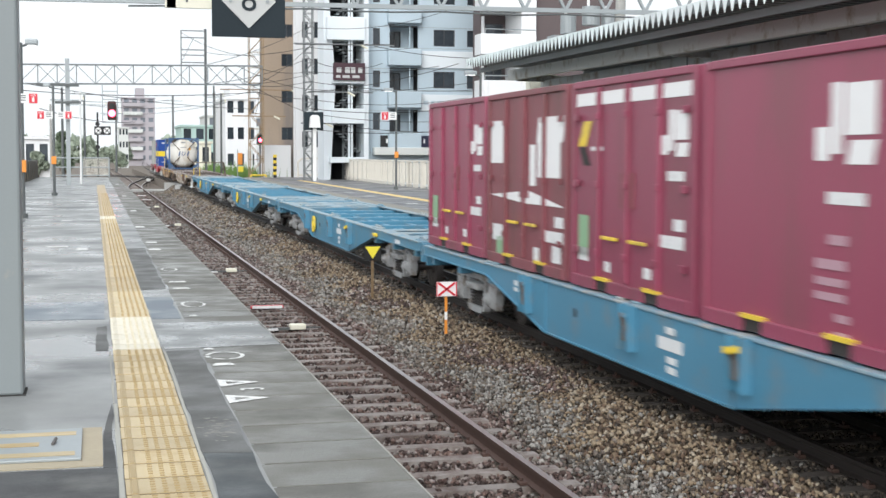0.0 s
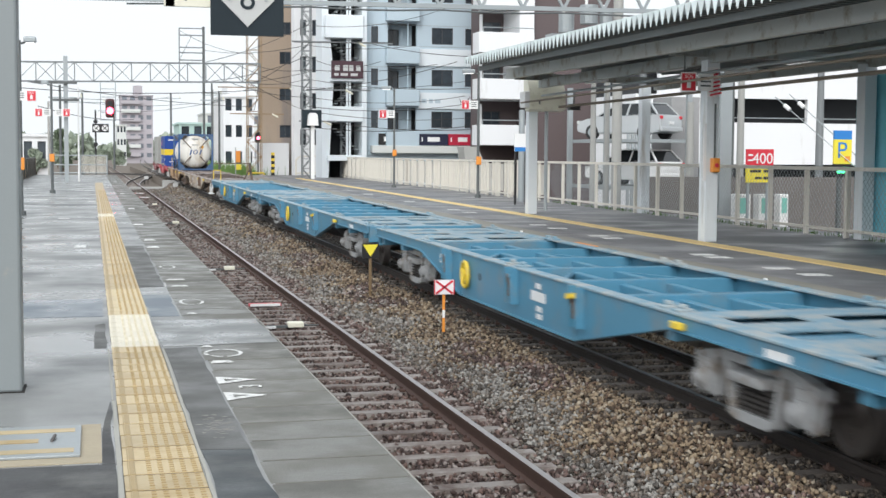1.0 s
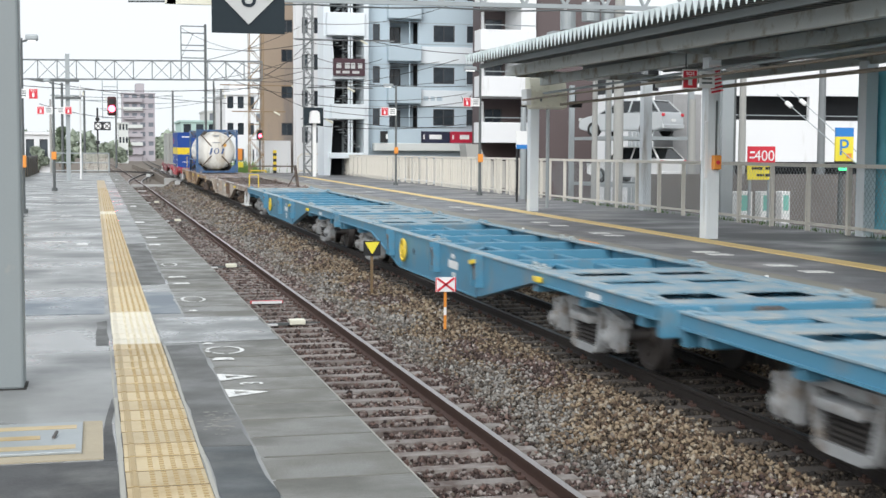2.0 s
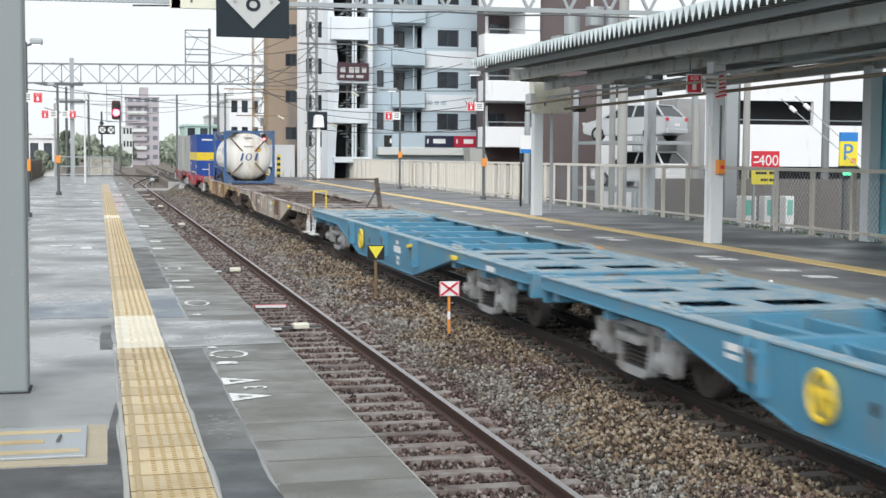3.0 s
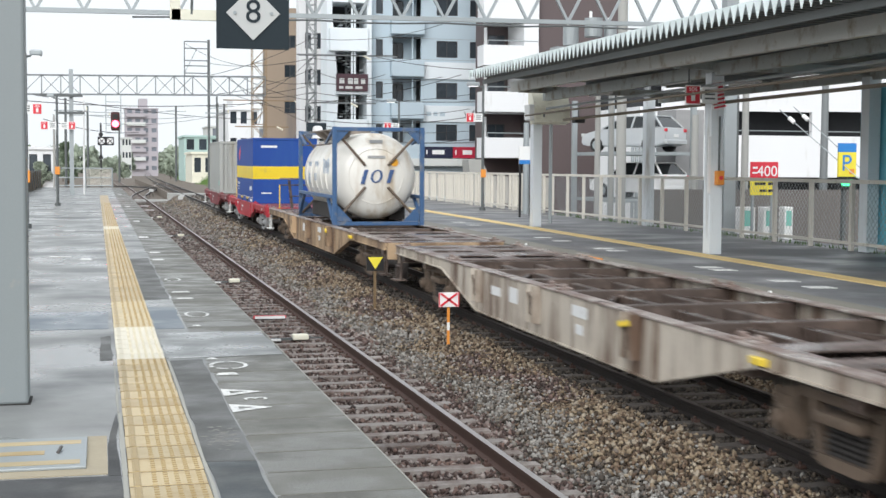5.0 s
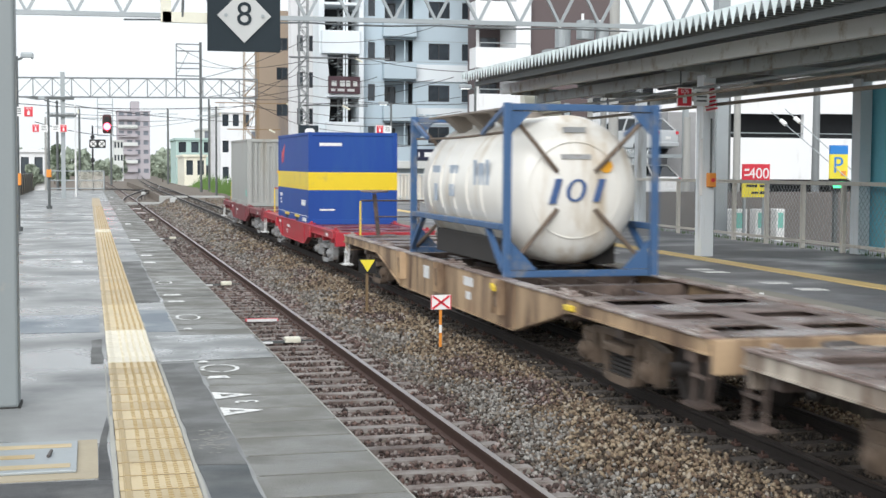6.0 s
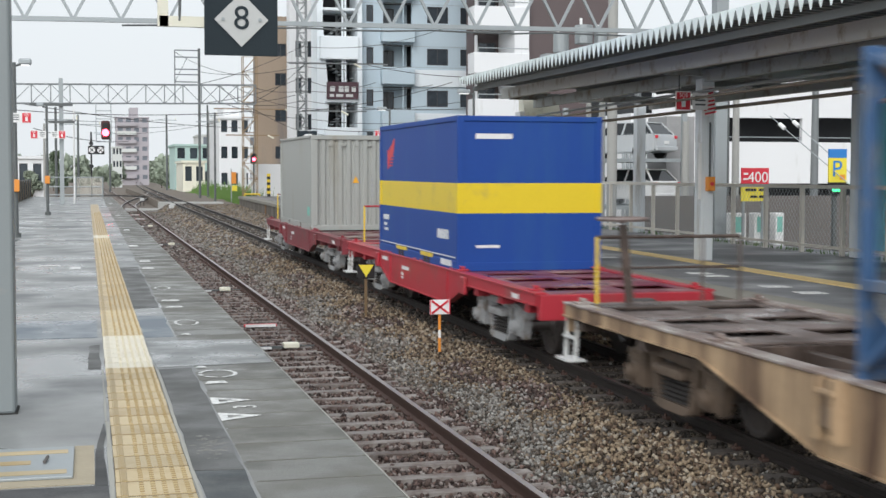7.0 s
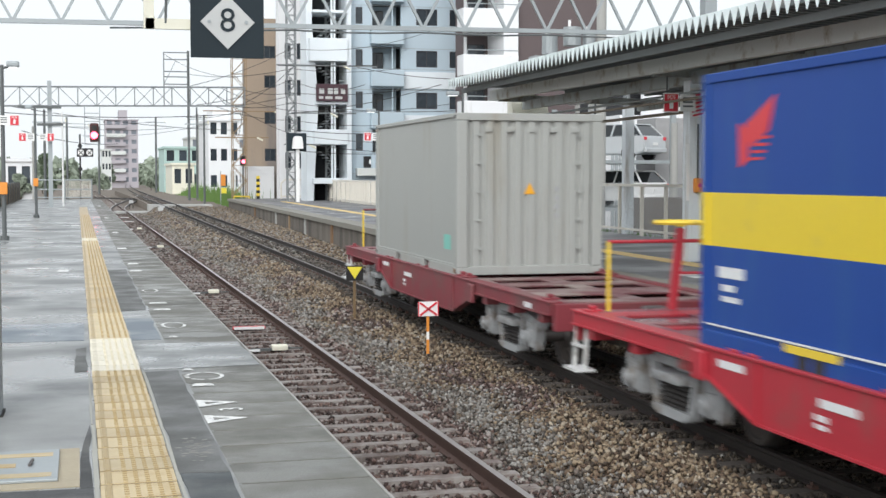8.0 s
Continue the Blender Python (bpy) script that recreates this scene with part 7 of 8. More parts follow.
for x0, x1, m in ((19.55, 21.2, black_box), (21.25, 22.45, sign_white), (22.5, 24.6, material("sign_navy", (0.02, 0.022, 0.05), rough=0.4)), (24.65, 26.6, material("sign_crimson", (0.42, 0.02, 0.05), rough=0.4))):
    part("board", box(B(), x0, x1, 94.6, 94.85, 2.35, 3.15), m, shop)
for x, a, m in ((20.0, 0.16, sign_white), (20.35, 0.16, sign_white), (20.7, 0.16, sign_white), (21.9, 0.5, orange_paint), (23.55, 0.9, sign_white), (25.7, 0.7, sign_white), (22.7, 0.1, sign_white), (24.85, 0.1, sign_white)):
    sign_patch(shop, x - a / 2, x + a / 2, 2.6, 2.92, 94.595, m, "mark_shape")
part("awning", box(B(), 19.0, 26.6, 94.2, 95.0, 1.75, 2.3, bevel=0.05), far_pale, shop, "pale awning strip")
# white stair tower with slanted openings
st = thing("stair_tower", "white stair tower with open slanted landings", "stair tower")
# stairwell's shade painted as a near-black back wall
part("back_wall", box(B(), 15.7, 18.55, 97.2, 97.4, -1.3, 19), room_shade, st)
part("side_wall", box(B(), 18.25, 18.58, 94.2, 97.2, -1.3, 19), panel_white, st)
bm = B()
prism(bm, [(15.45, -1.3), (15.85, -1.3), (16.30, 6.9), (15.85, 12.4), (16.0, 19), (15.45, 19)], "y", 94.6, 97.2)
part("leaning_wall", bm, panel_white, st)
for z0, z1, x0 in ((9.75, 11.35, 15.6), (3.95, 5.0, 15.9), (15.6, 17.0, 15.7), (1.2, 1.6, 15.8), (6.75, 6.95, 16.0), (13.1, 13.3, 15.8)):
    part("landing", box(B(), x0, 18.3, 94.0, 96.8, z0, z1, bevel=0.04), panel_white, st)
for z0, s in ((5.0, 1), (2.0, -1), (7.9, -1), (11.4, 1)):
    bm = B()
    for k in range(8):
        x = 16.2 + k * 0.22 if s > 0 else 17.9 - k * 0.22
        box(bm, x, x + 0.24, 95.0, 96.2, z0 + k * 0.2, z0 + k * 0.2 + 0.06)
        part("stair_step", bm, galv, st)
        bm = B()
    bm.free()
for x in (17.15, 17.35):
    part("mullion", box(B(), x, x + 0.12, 94.3, 94.5, 1.6, 15), panel_white, st)
sb = thing("wall_sign", "dark maroon sign board on the stair tower", "sign")
part("board", box(B(), 16.0, 18.25, 93.8, 93.95, 6.95, 8.15, bevel=0.02), material("sign_maroon", (0.06, 0.025, 0.035), rough=0.5), sb)
for x, z, a, b in ((16.4, 7.65, 0.35, 0.35), (17.0, 7.65, 0.35, 0.4), (17.4, 7.65, 0.3, 0.4), (17.9, 7.65, 0.3, 0.35), (16.35, 7.2, 0.3, 0.18), (16.9, 7.2, 0.5, 0.18), (17.6, 7.2, 0.5, 0.18)):
    sign_patch(sb, x - a / 2, x + a / 2, z - b / 2, z + b / 2, 93.79, sign_pale, "text_bar")

# white flank with small windows behind the mast
wf = thing("white_block", "white apartment block flank with small windows", "apartment building")
hs = [(x, x + 0.5, z, z + 1.3) for x in (16.5, 17.5) for z in (2.4, 5.4, 8.4, 11.4)]
part("front_wall", pierced(B(), 16.1, 18.6, -1.3, 18, 112, 0.3, hs), render_white, wf)
part("core", box(B(), 16.1, 18.6, 112.5, 113.6, -1.3, 18), room_shade, wf)
part("side_wall", box(B(), 16.0, 16.1, 112, 113.6, -1.3, 18), render_white, wf)
for h in hs:
    window(wf, *h, 112, 1)
part("roof", box(B(), 15.9, 18.7, 111.9, 113.7, 18, 18.3), render_white, wf)

# ochre building with rounded top corner
oc = thing("ochre_building", "weathered ochre rendered block with few windows", "building")
hs = [(16.0, 17.0, z, z + 1.1) for z in (3.1, 6.4, 9.6, 12.2)]
part("front_wall", pierced(B(), 14.5, 18.0, -1.3, 13.9, 121, 0.3, hs), ochre, oc)
part("core", box(B(), 14.5, 18.0, 121.5, 123, -1.3, 13.9), room_shade, oc)
part("side_wall", box(B(), 14.3, 14.5, 121, 123, -1.3, 13.9), ochre, oc)
for h in hs:
    window(oc, *h, 121, 2)
bm = B()
prism(bm, [(14.3, 13.9), (18.0, 13.9), (18.0, 15.2), (17.4, 15.7), (15.2, 15.7), (14.6, 15.0)], "y", 121, 123)
part("rounded_top", bm, ochre, oc)
part("low_wing", box(B(), 13.8, 16.4, 118, 120.6, -1.3, 2.6), render_white, oc)

# brown apartment house with white balconies
ap = thing("apartment_house", "dark brown apartment house with white balcony fronts", "apartment building")
part("wall", box(B(), 27.75, 33.5, 85, 92, -1.3, 17), brown_tile, ap)
part("wall", box(B(), 25.0, 27.75, 88.2, 90, -1.3, 17), brown_tile, ap)
part("white_fin", box(B(), 26.75, 27.74, 84.6, 88.2, 6.2, 17), render_white, ap)
for k in range(5):
    z = 2.3 + k * 2.98
    bal = part("balcony", box(B(), 24.0 + (0.15 if k == 0 else 0), 27.74, 84.5, 84.75, z, z + 1.32, bevel=0.03), render_white, ap)
    part("balcony_floor", prism(B(), [(24.1, 84.76), (27.74, 84.76), (27.74, 88.2), (25.0, 88.2)], "z", z, z + 0.2), render_white, bal)
    part("balcony_side", box(B(), 24.0, 24.1, 84.76, 86.0, z, z + 1.32), render_white, bal)
    part("handrail", rod(B(), (24.3, 84.6, z + 1.62), (27.7, 84.6, z + 1.62), 0.035, 6), galv, bal)
    part("handrail", rod(B(), (24.3, 84.6, z + 1.32), (24.3, 84.6, z + 1.62), 0.03, 6), galv, bal)
    window(ap, 25.3, 26.5, z + 0.3, z + 2.3, 88.0, 2)
    part("frame_panel", box(B(), 25.05, 25.2, 87.9, 88.15, z + 0.2, z + 2.78), render_white, ap)
part("roof", box(B(), 24.4, 33.7, 84.6, 92.2, 17, 17.4), brown_tile, ap)
part("base_slope", prism(B(), [(23.4, -1.3), (25.6, -1.3), (23.9, 2.2), (23.0, 2.2)], "y", 84.4, 86), concrete_pole, ap)

# white parking deck building
pd = thing("parking_garage", "white concrete parking garage with long dark openings", "parking garage")
hs = [(30.84, 37.1, 3.47, 4.74), (37.8, 43.5, 3.47, 4.8), (30.5, 43.5, 0.2, 1.25)]
part("front_wall", pierced(B(), 28.5, 44, -1.3, 6.9, 66, 0.3, hs), render_white, pd)
part("core", box(B(), 28.5, 44, 68.5, 76, -1.3, 6.9), room_shade, pd)
part("deck", box(B(), 28.6, 44, 66.3, 68.5, 3.1, 3.3), render_white, pd)
part("roof", box(B(), 28.3, 44.2, 65.8, 76, 6.9, 7.1), render_white, pd)
part("guard_rail", rod(B(), (30.9, 66.1, 3.72), (43, 66.1, 3.72), 0.03, 6), galv, pd)
for k in range(8):
    part("duct", rod(B(), (25.6 + k * 0.22, 63, -1.3), (25.6 + k * 0.22, 63, 4.2), 0.09, 8), galv, pd)
part("stair_block", box(B(), 27.2, 28.5, 66, 72, -1.3, 4.9), render_white, pd)

# far blocks
def far_block(label, x0, x1, y, z1, mat, cols, rows, deep=14, cap=None):
    w = thing("far_building", label, "building", group="far buildings")
    wd, h = (x1 - x0) / cols, (z1 + 1) / rows
    hs = [(x0 + wd * (c + 0.2), x0 + wd * (c + 0.8), -0.4 + h * r + h * 0.3, -0.4 + h * r + h * 0.75) for c in range(cols) for r in range(rows)]
    part("front_wall", pierced(B(), x0, x1, -1.4, z1, y, 0.3, hs), mat, w)
    part("core", box(B(), x0 + 0.1, x1 - 0.1, y + 0.5, y + deep, -1.4, z1), room_shade, w)
    for x in (x0, x1 - 0.1):
        part("side_wall", box(B(), x, x + 0.1, y + 0.3, y + deep, -1.4, z1), mat, w)
    part("roof", box(B(), x0 - 0.2, x1 + 0.2, y - 0.2, y + deep, z1, z1 + 0.3), mat, w)
    for q in hs:
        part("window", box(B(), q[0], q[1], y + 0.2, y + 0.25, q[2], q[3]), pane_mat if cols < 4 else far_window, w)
    if cap:
        part("roof_house", box(B(), cap[0], cap[1], y + 1, y + deep * 0.6, z1 + 0.3, z1 + cap[2]), mat, w)
    return w


tower = far_block("hazy pink and grey apartment tower in the distance", 7.4, 16.5, 400, 17.9, far_pink, 4, 7, 18, (11.2, 13.6, 3.0))
for r in range(7):
    part("balcony_band", box(B(), 7.6, 13.0, 398.9, 399.98, 0.6 + r * 2.5, 1.6 + r * 2.5), far_pale if r % 2 else far_pink, tower)
far_block("pale teal low building beyond the line", 11.9, 17.3, 200, 5.8, far_teal, 3, 2)
far_block("white stepped building with round tanks", 14.6, 18.2, 160, 8.2, render_white, 3, 3, 14, (15.2, 17.0, 1.4))
far_block("cream low building beside the line", 11.6, 14.4, 178, 3.2, cream_box, 2, 1)
far_block("pale low building behind the trees", 5.2, 7.4, 330, 8.0, far_pale, 3, 3)
far_block("white shed behind the platform fence", -7.0, -4.4, 140, 3.2, render_white, 2, 1)
far_block("pale houses beyond the platform", -24, -14, 170, 6.5, far_pale, 4, 2)
far_block("long pale building far along the line", 20, 60, 260, 9, far_pale, 10, 3)
board_o = thing("notice_boards", "orange and cream notice boards at the line side", "board")
part("board", box(B(), 11.9, 12.3, 119.0, 119.1, 0.9, 1.9), orange_paint, board_o)
part("board", box(B(), 12.7, 13.2, 119.0, 119.1, 0.7, 2.2), far_pale, board_o)
part("frame", beam(B(), (11.9, 119.2, -1.2), (11.9, 119.2, 2.2), 0.08, 0.08), galv, board_o)
part("yellow_sign", box(B(), 12.4, 12.9, 124, 124.1, 0.2, 0.7), sign_yellow, board_o)
rs = thing("signal_lamp", "small red line-side signal lamp on a mast", "signal")
part("mast", rod(B(), (13.6, 117, -1.2), (13.6, 117, 4.2), 0.07, 8), grey_pole, rs)
part("head", box(B(), 13.35, 13.85, 116.8, 117.0, 2.6, 3.5, bevel=0.08), black_box, rs)
part("lens", rod(B(), (13.6, 116.76, 3.0), (13.6, 116.8, 3.0), 0.15, 16), red_glow, rs, "glowing red lens")


# ---- plants ----
foliage = material("foliage", (0.12, 0.16, 0.10), rough=0.7, var=0.5, scale=0.5, fine=4, bump=0.0)
# leaf colour paled to carry the haze of distance
foliage_haze = material("foliage_haze", (0.30, 0.345, 0.27), rough=0.8, var=0.4, scale=0.3, fine=2, bump=0.0)
grass_far = material("trackside_grass", (0.12, 0.21, 0.05), rough=0.7, var=0.45, scale=0.6, fine=4, bump=0.0)
bark = material("bark", (0.10, 0.075, 0.05), rough=0.9, var=0.3, scale=6)


def leaf_cloud(name, blobs, count, size, mat, parent, seed):
    """A crown of many small leaves scattered through uneven clumps: blobs of (centre, radius)."""
    rg = np.random.default_rng(seed)
    verts, faces = [], []
    for c, r in blobs:
        n = int(count * r * r / sum(b[1] ** 2 for b in blobs))
        d = rg.normal(size=(n, 3))
        d /= np.linalg.norm(d, axis=1, keepdims=True)
        p = np.array(c) + d * (r * rg.uniform(0.35, 1.08, (n, 1)) ** 0.5) * np.array([1, 1, 0.85])
        a = rg.normal(size=(n, 3)) * size
        b = rg.normal(size=(n, 3)) * size
        for i in range(n):
            k = len(verts)
            verts += [tuple(p[i] - a[i]), tuple(p[i] + b[i]), tuple(p[i] + a[i]), tuple(p[i] - b[i])]
            faces.append((k, k + 1, k + 2, k + 3))
    me = bpy.data.meshes.new(name)
    me.from_pydata(verts, [], faces)
    me.materials.append(mat)
    ob = new(name, me)
    ob.parent = parent
    return ob


def tree(x, y, z0, h, spread, label, mat, seed, leaves=2600, size=0.12):
    w = thing("tree", label, "tree", group="trees along the line")
    rg = random.Random(seed)
    bm = B()
    top = Vector((x + rg.uniform(-0.3, 0.3), y, z0 + h * 0.72))
    rod(bm, (x, y, z0), top, 0.05 * h * 0.5, 8, 0.02 * h * 0.5)
    blobs = []
    for k in range(9):
        f = rg.uniform(0.35, 0.95)
        a = rg.uniform(0, 2 * math.pi)
        rr = spread * (1.15 - f * 0.75) * rg.uniform(0.4, 0.9)
        c = (x + rr * math.cos(a), y + rr * math.sin(a), z0 + h * f)
        rod(bm, Vector((x, y, z0)).lerp(top, f * 0.8), c, 0.012 * h, 5, 0.004 * h)
        blobs.append((c, spread * rg.uniform(0.35, 0.6)))
    part("trunk", bm, bark, w)
    leaf_cloud("crown", blobs, leaves, size, mat, w, seed)
    return w


tree(-2.9, 132, -1.4, 5.6, 0.75, "dense dark green conifer-like tree past the platform", foliage, 3, 5000, 0.07)
tree(-5.5, 140, -1.4, 3.4, 1.0, "green bushy tree behind the fence", foliage_haze, 4, 5000, 0.06)
tree(-8.0, 150, -1.4, 3.6, 1.3, "broad green tree behind the fence", foliage_haze, 5, 5000, 0.06)
tree(-12, 165, -1.4, 4.0, 1.6, "broad green tree farther off", foliage_haze, 6, 5000, 0.07)
tree(5.0, 300, -1.4, 3.2, 1.6, "pale green distant tree beside the line", foliage_haze, 7, 2000, 0.2)
tree(6.6, 340, -1.4, 6.0, 2.2, "pale green distant tree beside the line", foliage_haze, 8, 2000, 0.22)
tree(2.4, 380, -1.4, 5.0, 2.2, "hazy distant tree at the line's end", foliage_haze, 9, 2000, 0.25)
tree(14.5, 290, -1.4, 4.2, 2.2, "green tree in front of the tower", foliage_haze, 10, 2000, 0.2)
tree(18.0, 310, -1.4, 4.6, 2.8, "green tree in front of far houses", foliage_haze, 12, 2000, 0.2)
tree(-1.2, 300, -1.4, 3.0, 1.5, "hazy pale green tree by the line", foliage_haze, 13, 2000, 0.2)
tree(-6.5, 260, -1.4, 3.6, 2.2, "hazy green tree behind pale houses", foliage_haze, 14, 2000, 0.2)

rg = np.random.default_rng(7)
n = 26000
yy = rg.uniform(116, 250, n)
base = np.array([track_2(v) for v in yy]) + 3.2 + rg.gamma(2.6, 0.9, n)
hh = rg.uniform(0.35, 1.0, n) * np.clip((base - np.array([track_2(v) for v in yy]) - 2.8) * 0.45, 0.25, 1.5) * (0.8 + 0.3 * np.sin(yy * 0.35) + 0.15 * np.sin(yy * 1.3))
lx, ly = rg.normal(0, 0.25, n), rg.normal(0, 0.25, n)
wv = 0.07
gv = np.stack([np.stack([base - wv, yy, np.full(n, -1.45)], 1), np.stack([base + wv, yy, np.full(n, -1.45)], 1), np.stack([base + lx, yy + ly, -1.45 + hh * 1.6], 1)], 1).reshape(-1, 3)
me = bpy.data.meshes.new("trackside_grass")
me.from_pydata(gv.tolist(), [], np.arange(3 * n).reshape(-1, 3).tolist())
me.materials.append(grass_far)
tagged(new("trackside_grass", me), "tall green grass along the far track", "grass", kind="stuff")
far_wood = thing("far_woods", "hazy tree line along the horizon", "woods", kind="stuff")
leaf_cloud("woods_band", [((x, 520 + (i * 37) % 60, 0.5 + (i * 13) % 4), 5.0 + (i * 7) % 4) for i, x in enumerate(range(-170, 260, 11))], 16000, 0.8, foliage_haze, far_wood, 31)


# ---- ballast: real stones, one heap for each kind of stone ----
def stone_material(name, shades, rough=0.85):
    """Each stone takes one of the shades by its island."""
    m = bpy.data.materials.new(name)
    m.use_nodes = True
    n, l = m.node_tree.nodes, m.node_tree.links
    b = n["Principled BSDF"]
    b.inputs["Roughness"].default_value = rough
    geo, ramp = n.new("ShaderNodeNewGeometry"), n.new("ShaderNodeValToRGB")
    ramp.color_ramp.interpolation = "CONSTANT"
    while len(ramp.color_ramp.elements) < len(shades):
        ramp.color_ramp.elements.new(0.5)
    for i, (e, c) in enumerate(zip(ramp.color_ramp.elements, shades)):
        e.position, e.color = i / len(shades), c + (1,)
    l.new(geo.outputs["Random Per Island"], ramp.inputs[0])
    noise_t, mix = n.new("ShaderNodeTexNoise"), n.new("ShaderNodeMixRGB")
    co = n.new("ShaderNodeTexCoord")
    l.new(co.outputs["Object"], noise_t.inputs[0])
    noise_t.inputs["Scale"].default_value, noise_t.inputs["Detail"].default_value = 1.3, 4
    mix.blend_type = "MULTIPLY"
    mix.inputs[0].default_value = 0.55
    l.new(ramp.outputs[0], mix.inputs[1])
    l.new(noise_t.outputs[0], mix.inputs[2])
    hs = n.new("ShaderNodeHueSaturation")
    hs.inputs["Value"].default_value = 0.95
    l.new(mix.outputs[0], hs.inputs["Color"])
    l.new(hs.outputs[0], b.inputs["Base Color"])
    return m


BALLAST = {
    "red": stone_material("ballast_rusty", [(0.05, 0.032, 0.027), (0.165, 0.11, 0.095), (0.29, 0.225, 0.20), (0.085, 0.053, 0.044), (0.23, 0.15, 0.125), (0.135, 0.095, 0.08), (0.44, 0.38, 0.35), (0.075, 0.047, 0.04)]),
    "grey": stone_material("ballast_grey", [(0.13, 0.118, 0.105), (0.31, 0.295, 0.27), (0.46, 0.44, 0.40), (0.19, 0.152, 0.118), (0.36, 0.34, 0.31), (0.085, 0.07, 0.056), (0.27, 0.245, 0.21), (0.22, 0.18, 0.15)]),
    "tan": stone_material("ballast_tan", [(0.058, 0.040, 0.026), (0.24, 0.175, 0.112), (0.40, 0.315, 0.21), (0.13, 0.085, 0.055), (0.29, 0.215, 0.14), (0.46, 0.39, 0.295), (0.18, 0.118, 0.076), (0.085, 0.06, 0.04), (0.33, 0.25, 0.165)]),
    # oily stones, set darker still for the shade beneath the wagons
    "oily": stone_material("ballast_oily", [(0.020, 0.016, 0.013), (0.060, 0.047, 0.036), (0.10, 0.083, 0.066), (0.034, 0.027, 0.021), (0.15, 0.12, 0.09)]),
}
bed_me = B()
strip_along(bed_me, lambda y: 1.32, lambda y: 5.6, [-8 + 4 * k for k in range(60)], BED - 0.15, BED - 0.03)
strip_along(bed_me, lambda y: 5.6, lambda y: edge_2(y) + 0.08, [-8 + 4 * k for k in range(60)], BED - 0.15, lambda y: level_2(y) - 0.20)
solid("track_bed", bed_me, ground_mat, "brown compacted gravel bed under the ballast", "track bed", kind="structure")


def stones(rng, y0, y1, size, per_m2):
    """Places, kinds and sizes of stones on the bed between two distances."""
    n = int((y1 - y0) * 7.6 * per_m2)
    y = rng.uniform(y0, y1, n)
    right = np.maximum(7.75 + 0.0315 * y, 6.76 + 0.0085 * y + 1.48)
    x = 1.5 + rng.uniform(0, 1, n) * (right - 1.5)
    t2 = 6.76 + 0.0085 * y - 0.0095 * np.maximum(0, y - 22)
    d1, d2 = np.abs(x - TRACK_1), np.abs(x - t2)
    on_sleeper = (np.abs((y - 3 + 0.29) % 0.58 - 0.29) < 0.115) & ((d1 < 1.0) | (d2 < 1.0))
    by_rail = (np.abs(d1 - 0.566) < 0.09) | (np.abs(d2 - 0.566) < 0.07)
    keep = ~(on_sleeper & (rng.uniform(0, 1, n) > 0.04)) & ~by_rail
    x, y, d1, d2, t2 = x[keep], y[keep], d1[keep], d2[keep], t2[keep]
    wav = 0.25 * np.sin(y * 0.9) + 0.2 * np.sin(y * 2.3 + 1.0) + rng.normal(0, 0.22, len(x))
    kind = np.full(len(x), 2)
    kind[d1 < 1.15 + wav * 0.4] = 0
    mid = (x > TRACK_1 + 1.15 + wav * 0.5) & (x < TRACK_1 + 1.80 + wav)
    kind[mid] = 1
    kind[(x > 5.05 + wav * 0.6) & (x < 5.5 + wav * 0.8) & (np.sin(y * 0.7 + 2) > 0.1)] = 0
    kind[d2 < 1.0 + wav * 0.25] = 3
    kind[rng.uniform(0, 1, len(x)) < 0.03 + 0.4 * np.clip((y - 30) / 30, 0, 1)] = 1
    z = BED - 0.02 + rng.uniform(-0.028, 0.032, len(x)) + 0.04 * np.exp(-((x - 5.2) / 0.7) ** 2) + (0.10 + 0.005 * np.maximum(0, y - 22)) / (1 + np.exp(-(x - 5.45) / 0.16))
    return x, y, z, kind, rng.uniform(0.65, 1.35, len(x)) * size


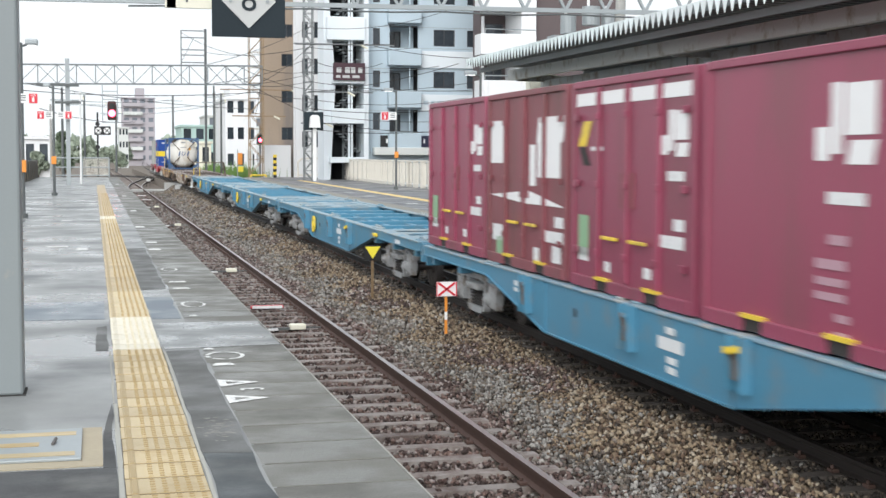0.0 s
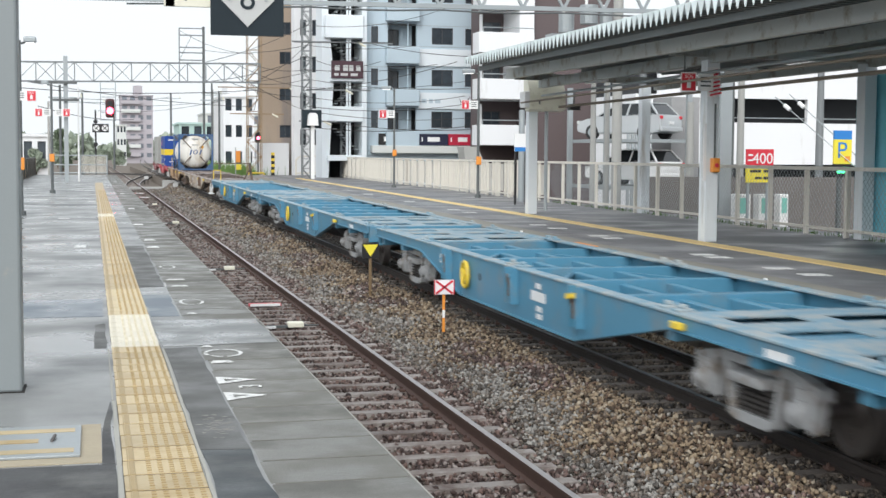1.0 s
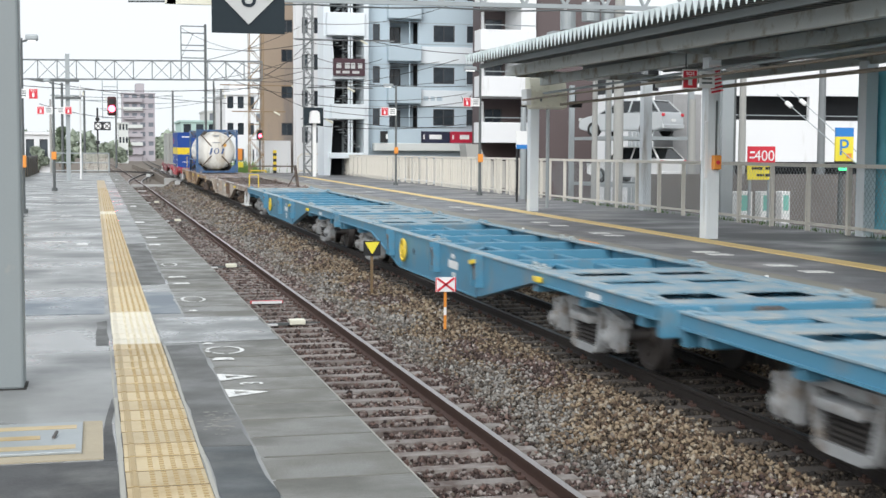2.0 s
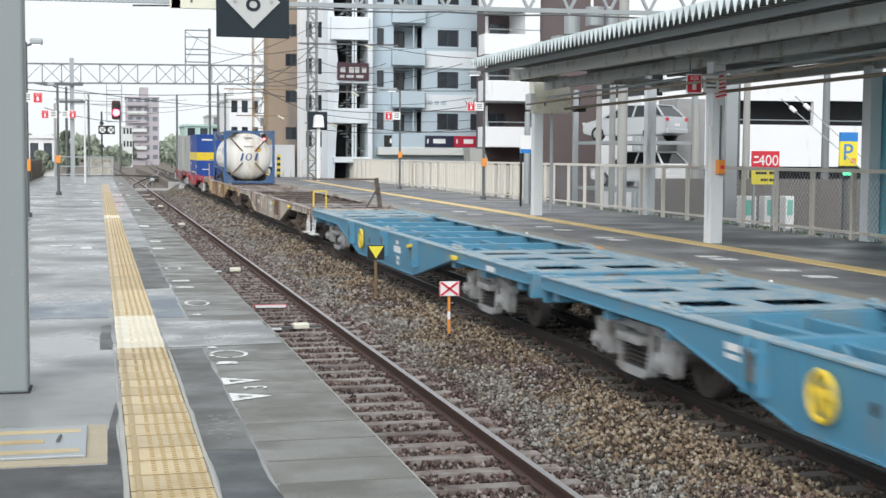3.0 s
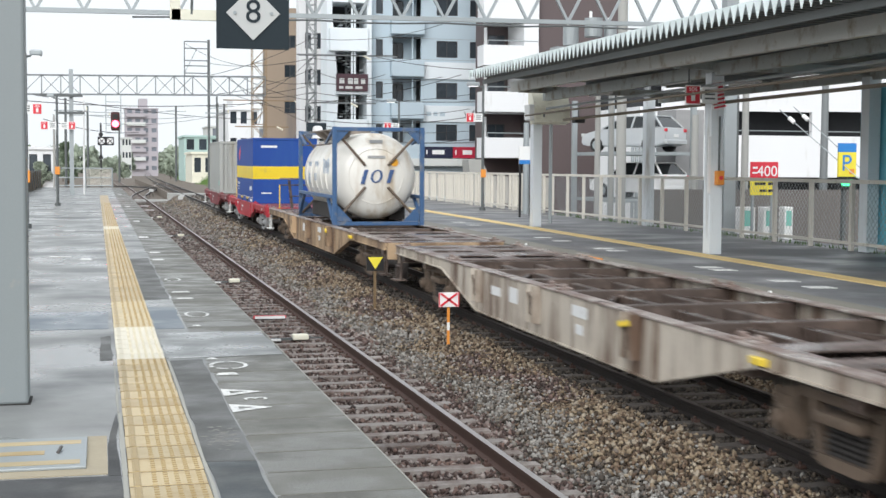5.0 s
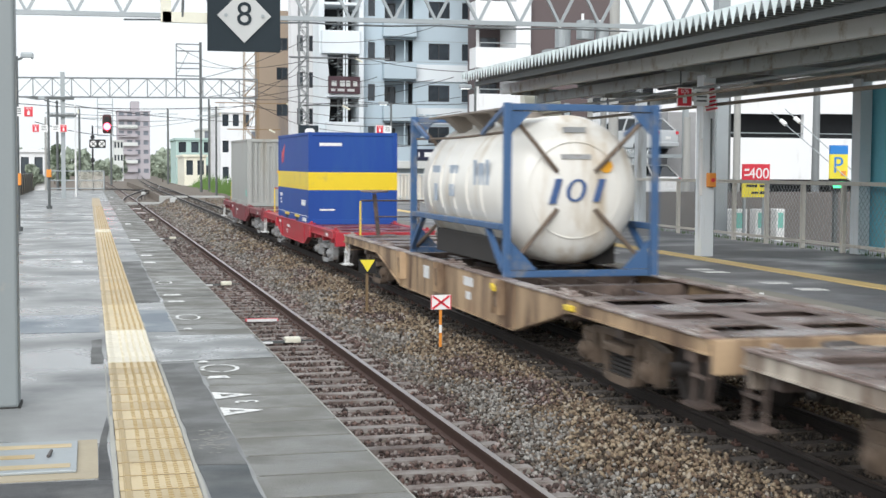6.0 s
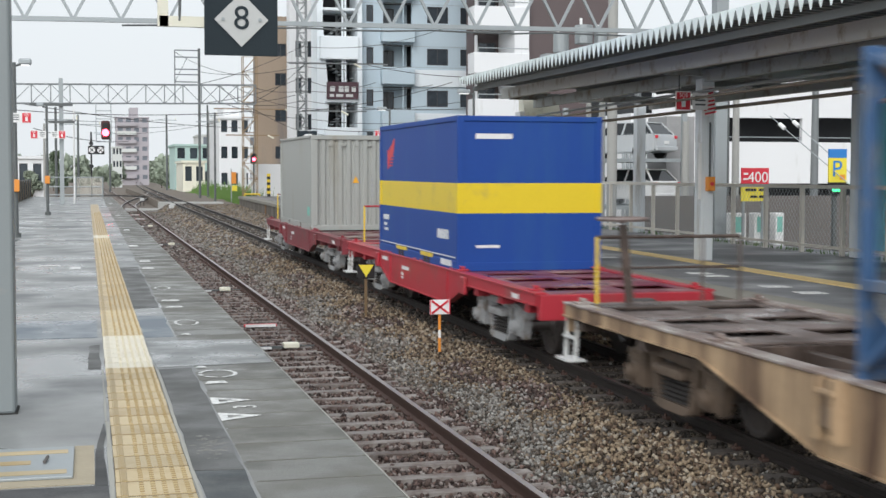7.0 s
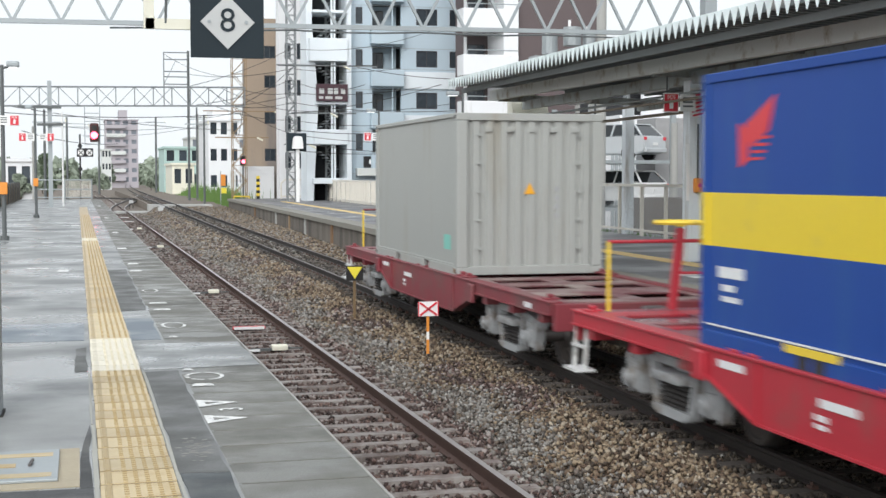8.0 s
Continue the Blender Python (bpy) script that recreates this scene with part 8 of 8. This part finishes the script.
CUBE = np.array([(-1, -1, -1), (1, -1, -1), (1, 1, -1), (-1, 1, -1), (-1, -1, 1), (1, -1, 1), (1, 1, 1), (-1, 1, 1)], float)
QUADS = np.array([(0, 3, 2, 1), (4, 5, 6, 7), (0, 1, 5, 4), (1, 2, 6, 5), (2, 3, 7, 6), (3, 0, 4, 7)])
rng = np.random.default_rng(3)
heaps = [stones(rng, *a) for a in ((-7, 7.5, 0.045, 110), (7.5, 21, 0.0195, 640), (21, 44, 0.028, 290), (44, 108, 0.042, 125))]
X, Y_, Z_, K, S = (np.concatenate([h[i] for h in heaps]) for i in range(5))
for code, nm in enumerate(("red", "grey", "tan", "oily")):
    pick = K == code
    n = int(pick.sum())
    q = rng.normal(size=(n, 4))
    q /= np.linalg.norm(q, axis=1, keepdims=True)
    a, b, c, d = q.T
    R = np.stack([1 - 2 * (c * c + d * d), 2 * (b * c - a * d), 2 * (b * d + a * c), 2 * (b * c + a * d), 1 - 2 * (b * b + d * d), 2 * (c * d - a * b), 2 * (b * d - a * c), 2 * (c * d + a * b), 1 - 2 * (b * b + c * c)], 1).reshape(-1, 3, 3)
    shape = CUBE[None] * (1 + rng.uniform(-0.45, 0.15, (n, 8, 1))) * rng.uniform(0.6, 1.15, (n, 1, 3))
    pts = np.einsum("nij,nkj->nki", R, shape) * S[pick][:, None, None] + np.stack([X[pick], Y_[pick], Z_[pick]], 1)[:, None]
    me = bpy.data.meshes.new("ballast")
    me.vertices.add(n * 8)
    me.vertices.foreach_set("co", pts.reshape(-1).astype(np.float32))
    loops = (QUADS[None] + 8 * np.arange(n)[:, None, None]).reshape(-1)
    me.loops.add(n * 24)
    me.loops.foreach_set("vertex_index", loops.astype(np.int32))
    me.polygons.add(n * 6)
    me.polygons.foreach_set("loop_start", (np.arange(n * 6) * 4).astype(np.int32))
    me.update(calc_edges=True)
    me.materials.append(BALLAST[nm])
    tagged(new("ballast", me), {"red": "rust-brown crushed ballast between the near rails", "grey": "clean grey crushed ballast beside the track", "tan": "tan crushed ballast between the tracks", "oily": "dark oily ballast, colour deepened for the shade under the train"}[nm], "ballast", kind="stuff")


# ---- motion of the train ----
def on_track(s, turned=0, lift=0.0):
    """Pose of a wagon or load whose middle stands s metres along the line."""
    d = math.degrees(math.atan2(track_2(s + 3) - track_2(s - 3), 6.0))
    tilt = math.degrees(math.atan2(level_2(s + 7) - level_2(s - 7), 14.0))
    return pose(track_2(s), s, (level_2(s + 7) + level_2(s - 7)) / 2 + lift, -tilt if turned else tilt, 0, turned - d)


def motions():
    ts = [0, 1 / 30, 0.1, 0.3] + [0.5 * k for k in range(1, 16)] + [7.7, 7.9, 8 - 1 / 30, 8]
    for row, lift in ((CARS, 0.0), (LOADS, -0.08)):
        for ob, s0, turned in row:
            walk(ob, [(t, on_track(s0 - SPEED * t, turned, lift - (0.03 if ob is loaded else 0.0))) for t in ts])
    step = math.degrees(SPEED / 30 / 0.43)
    for ob, y in SPUN:
        way = -1 if ob.parent.parent is under_tank else 1
        walk(ob, [(k / 30, pose(0, y, 0.43, way * step * k)) for k in range(241)])


motions()
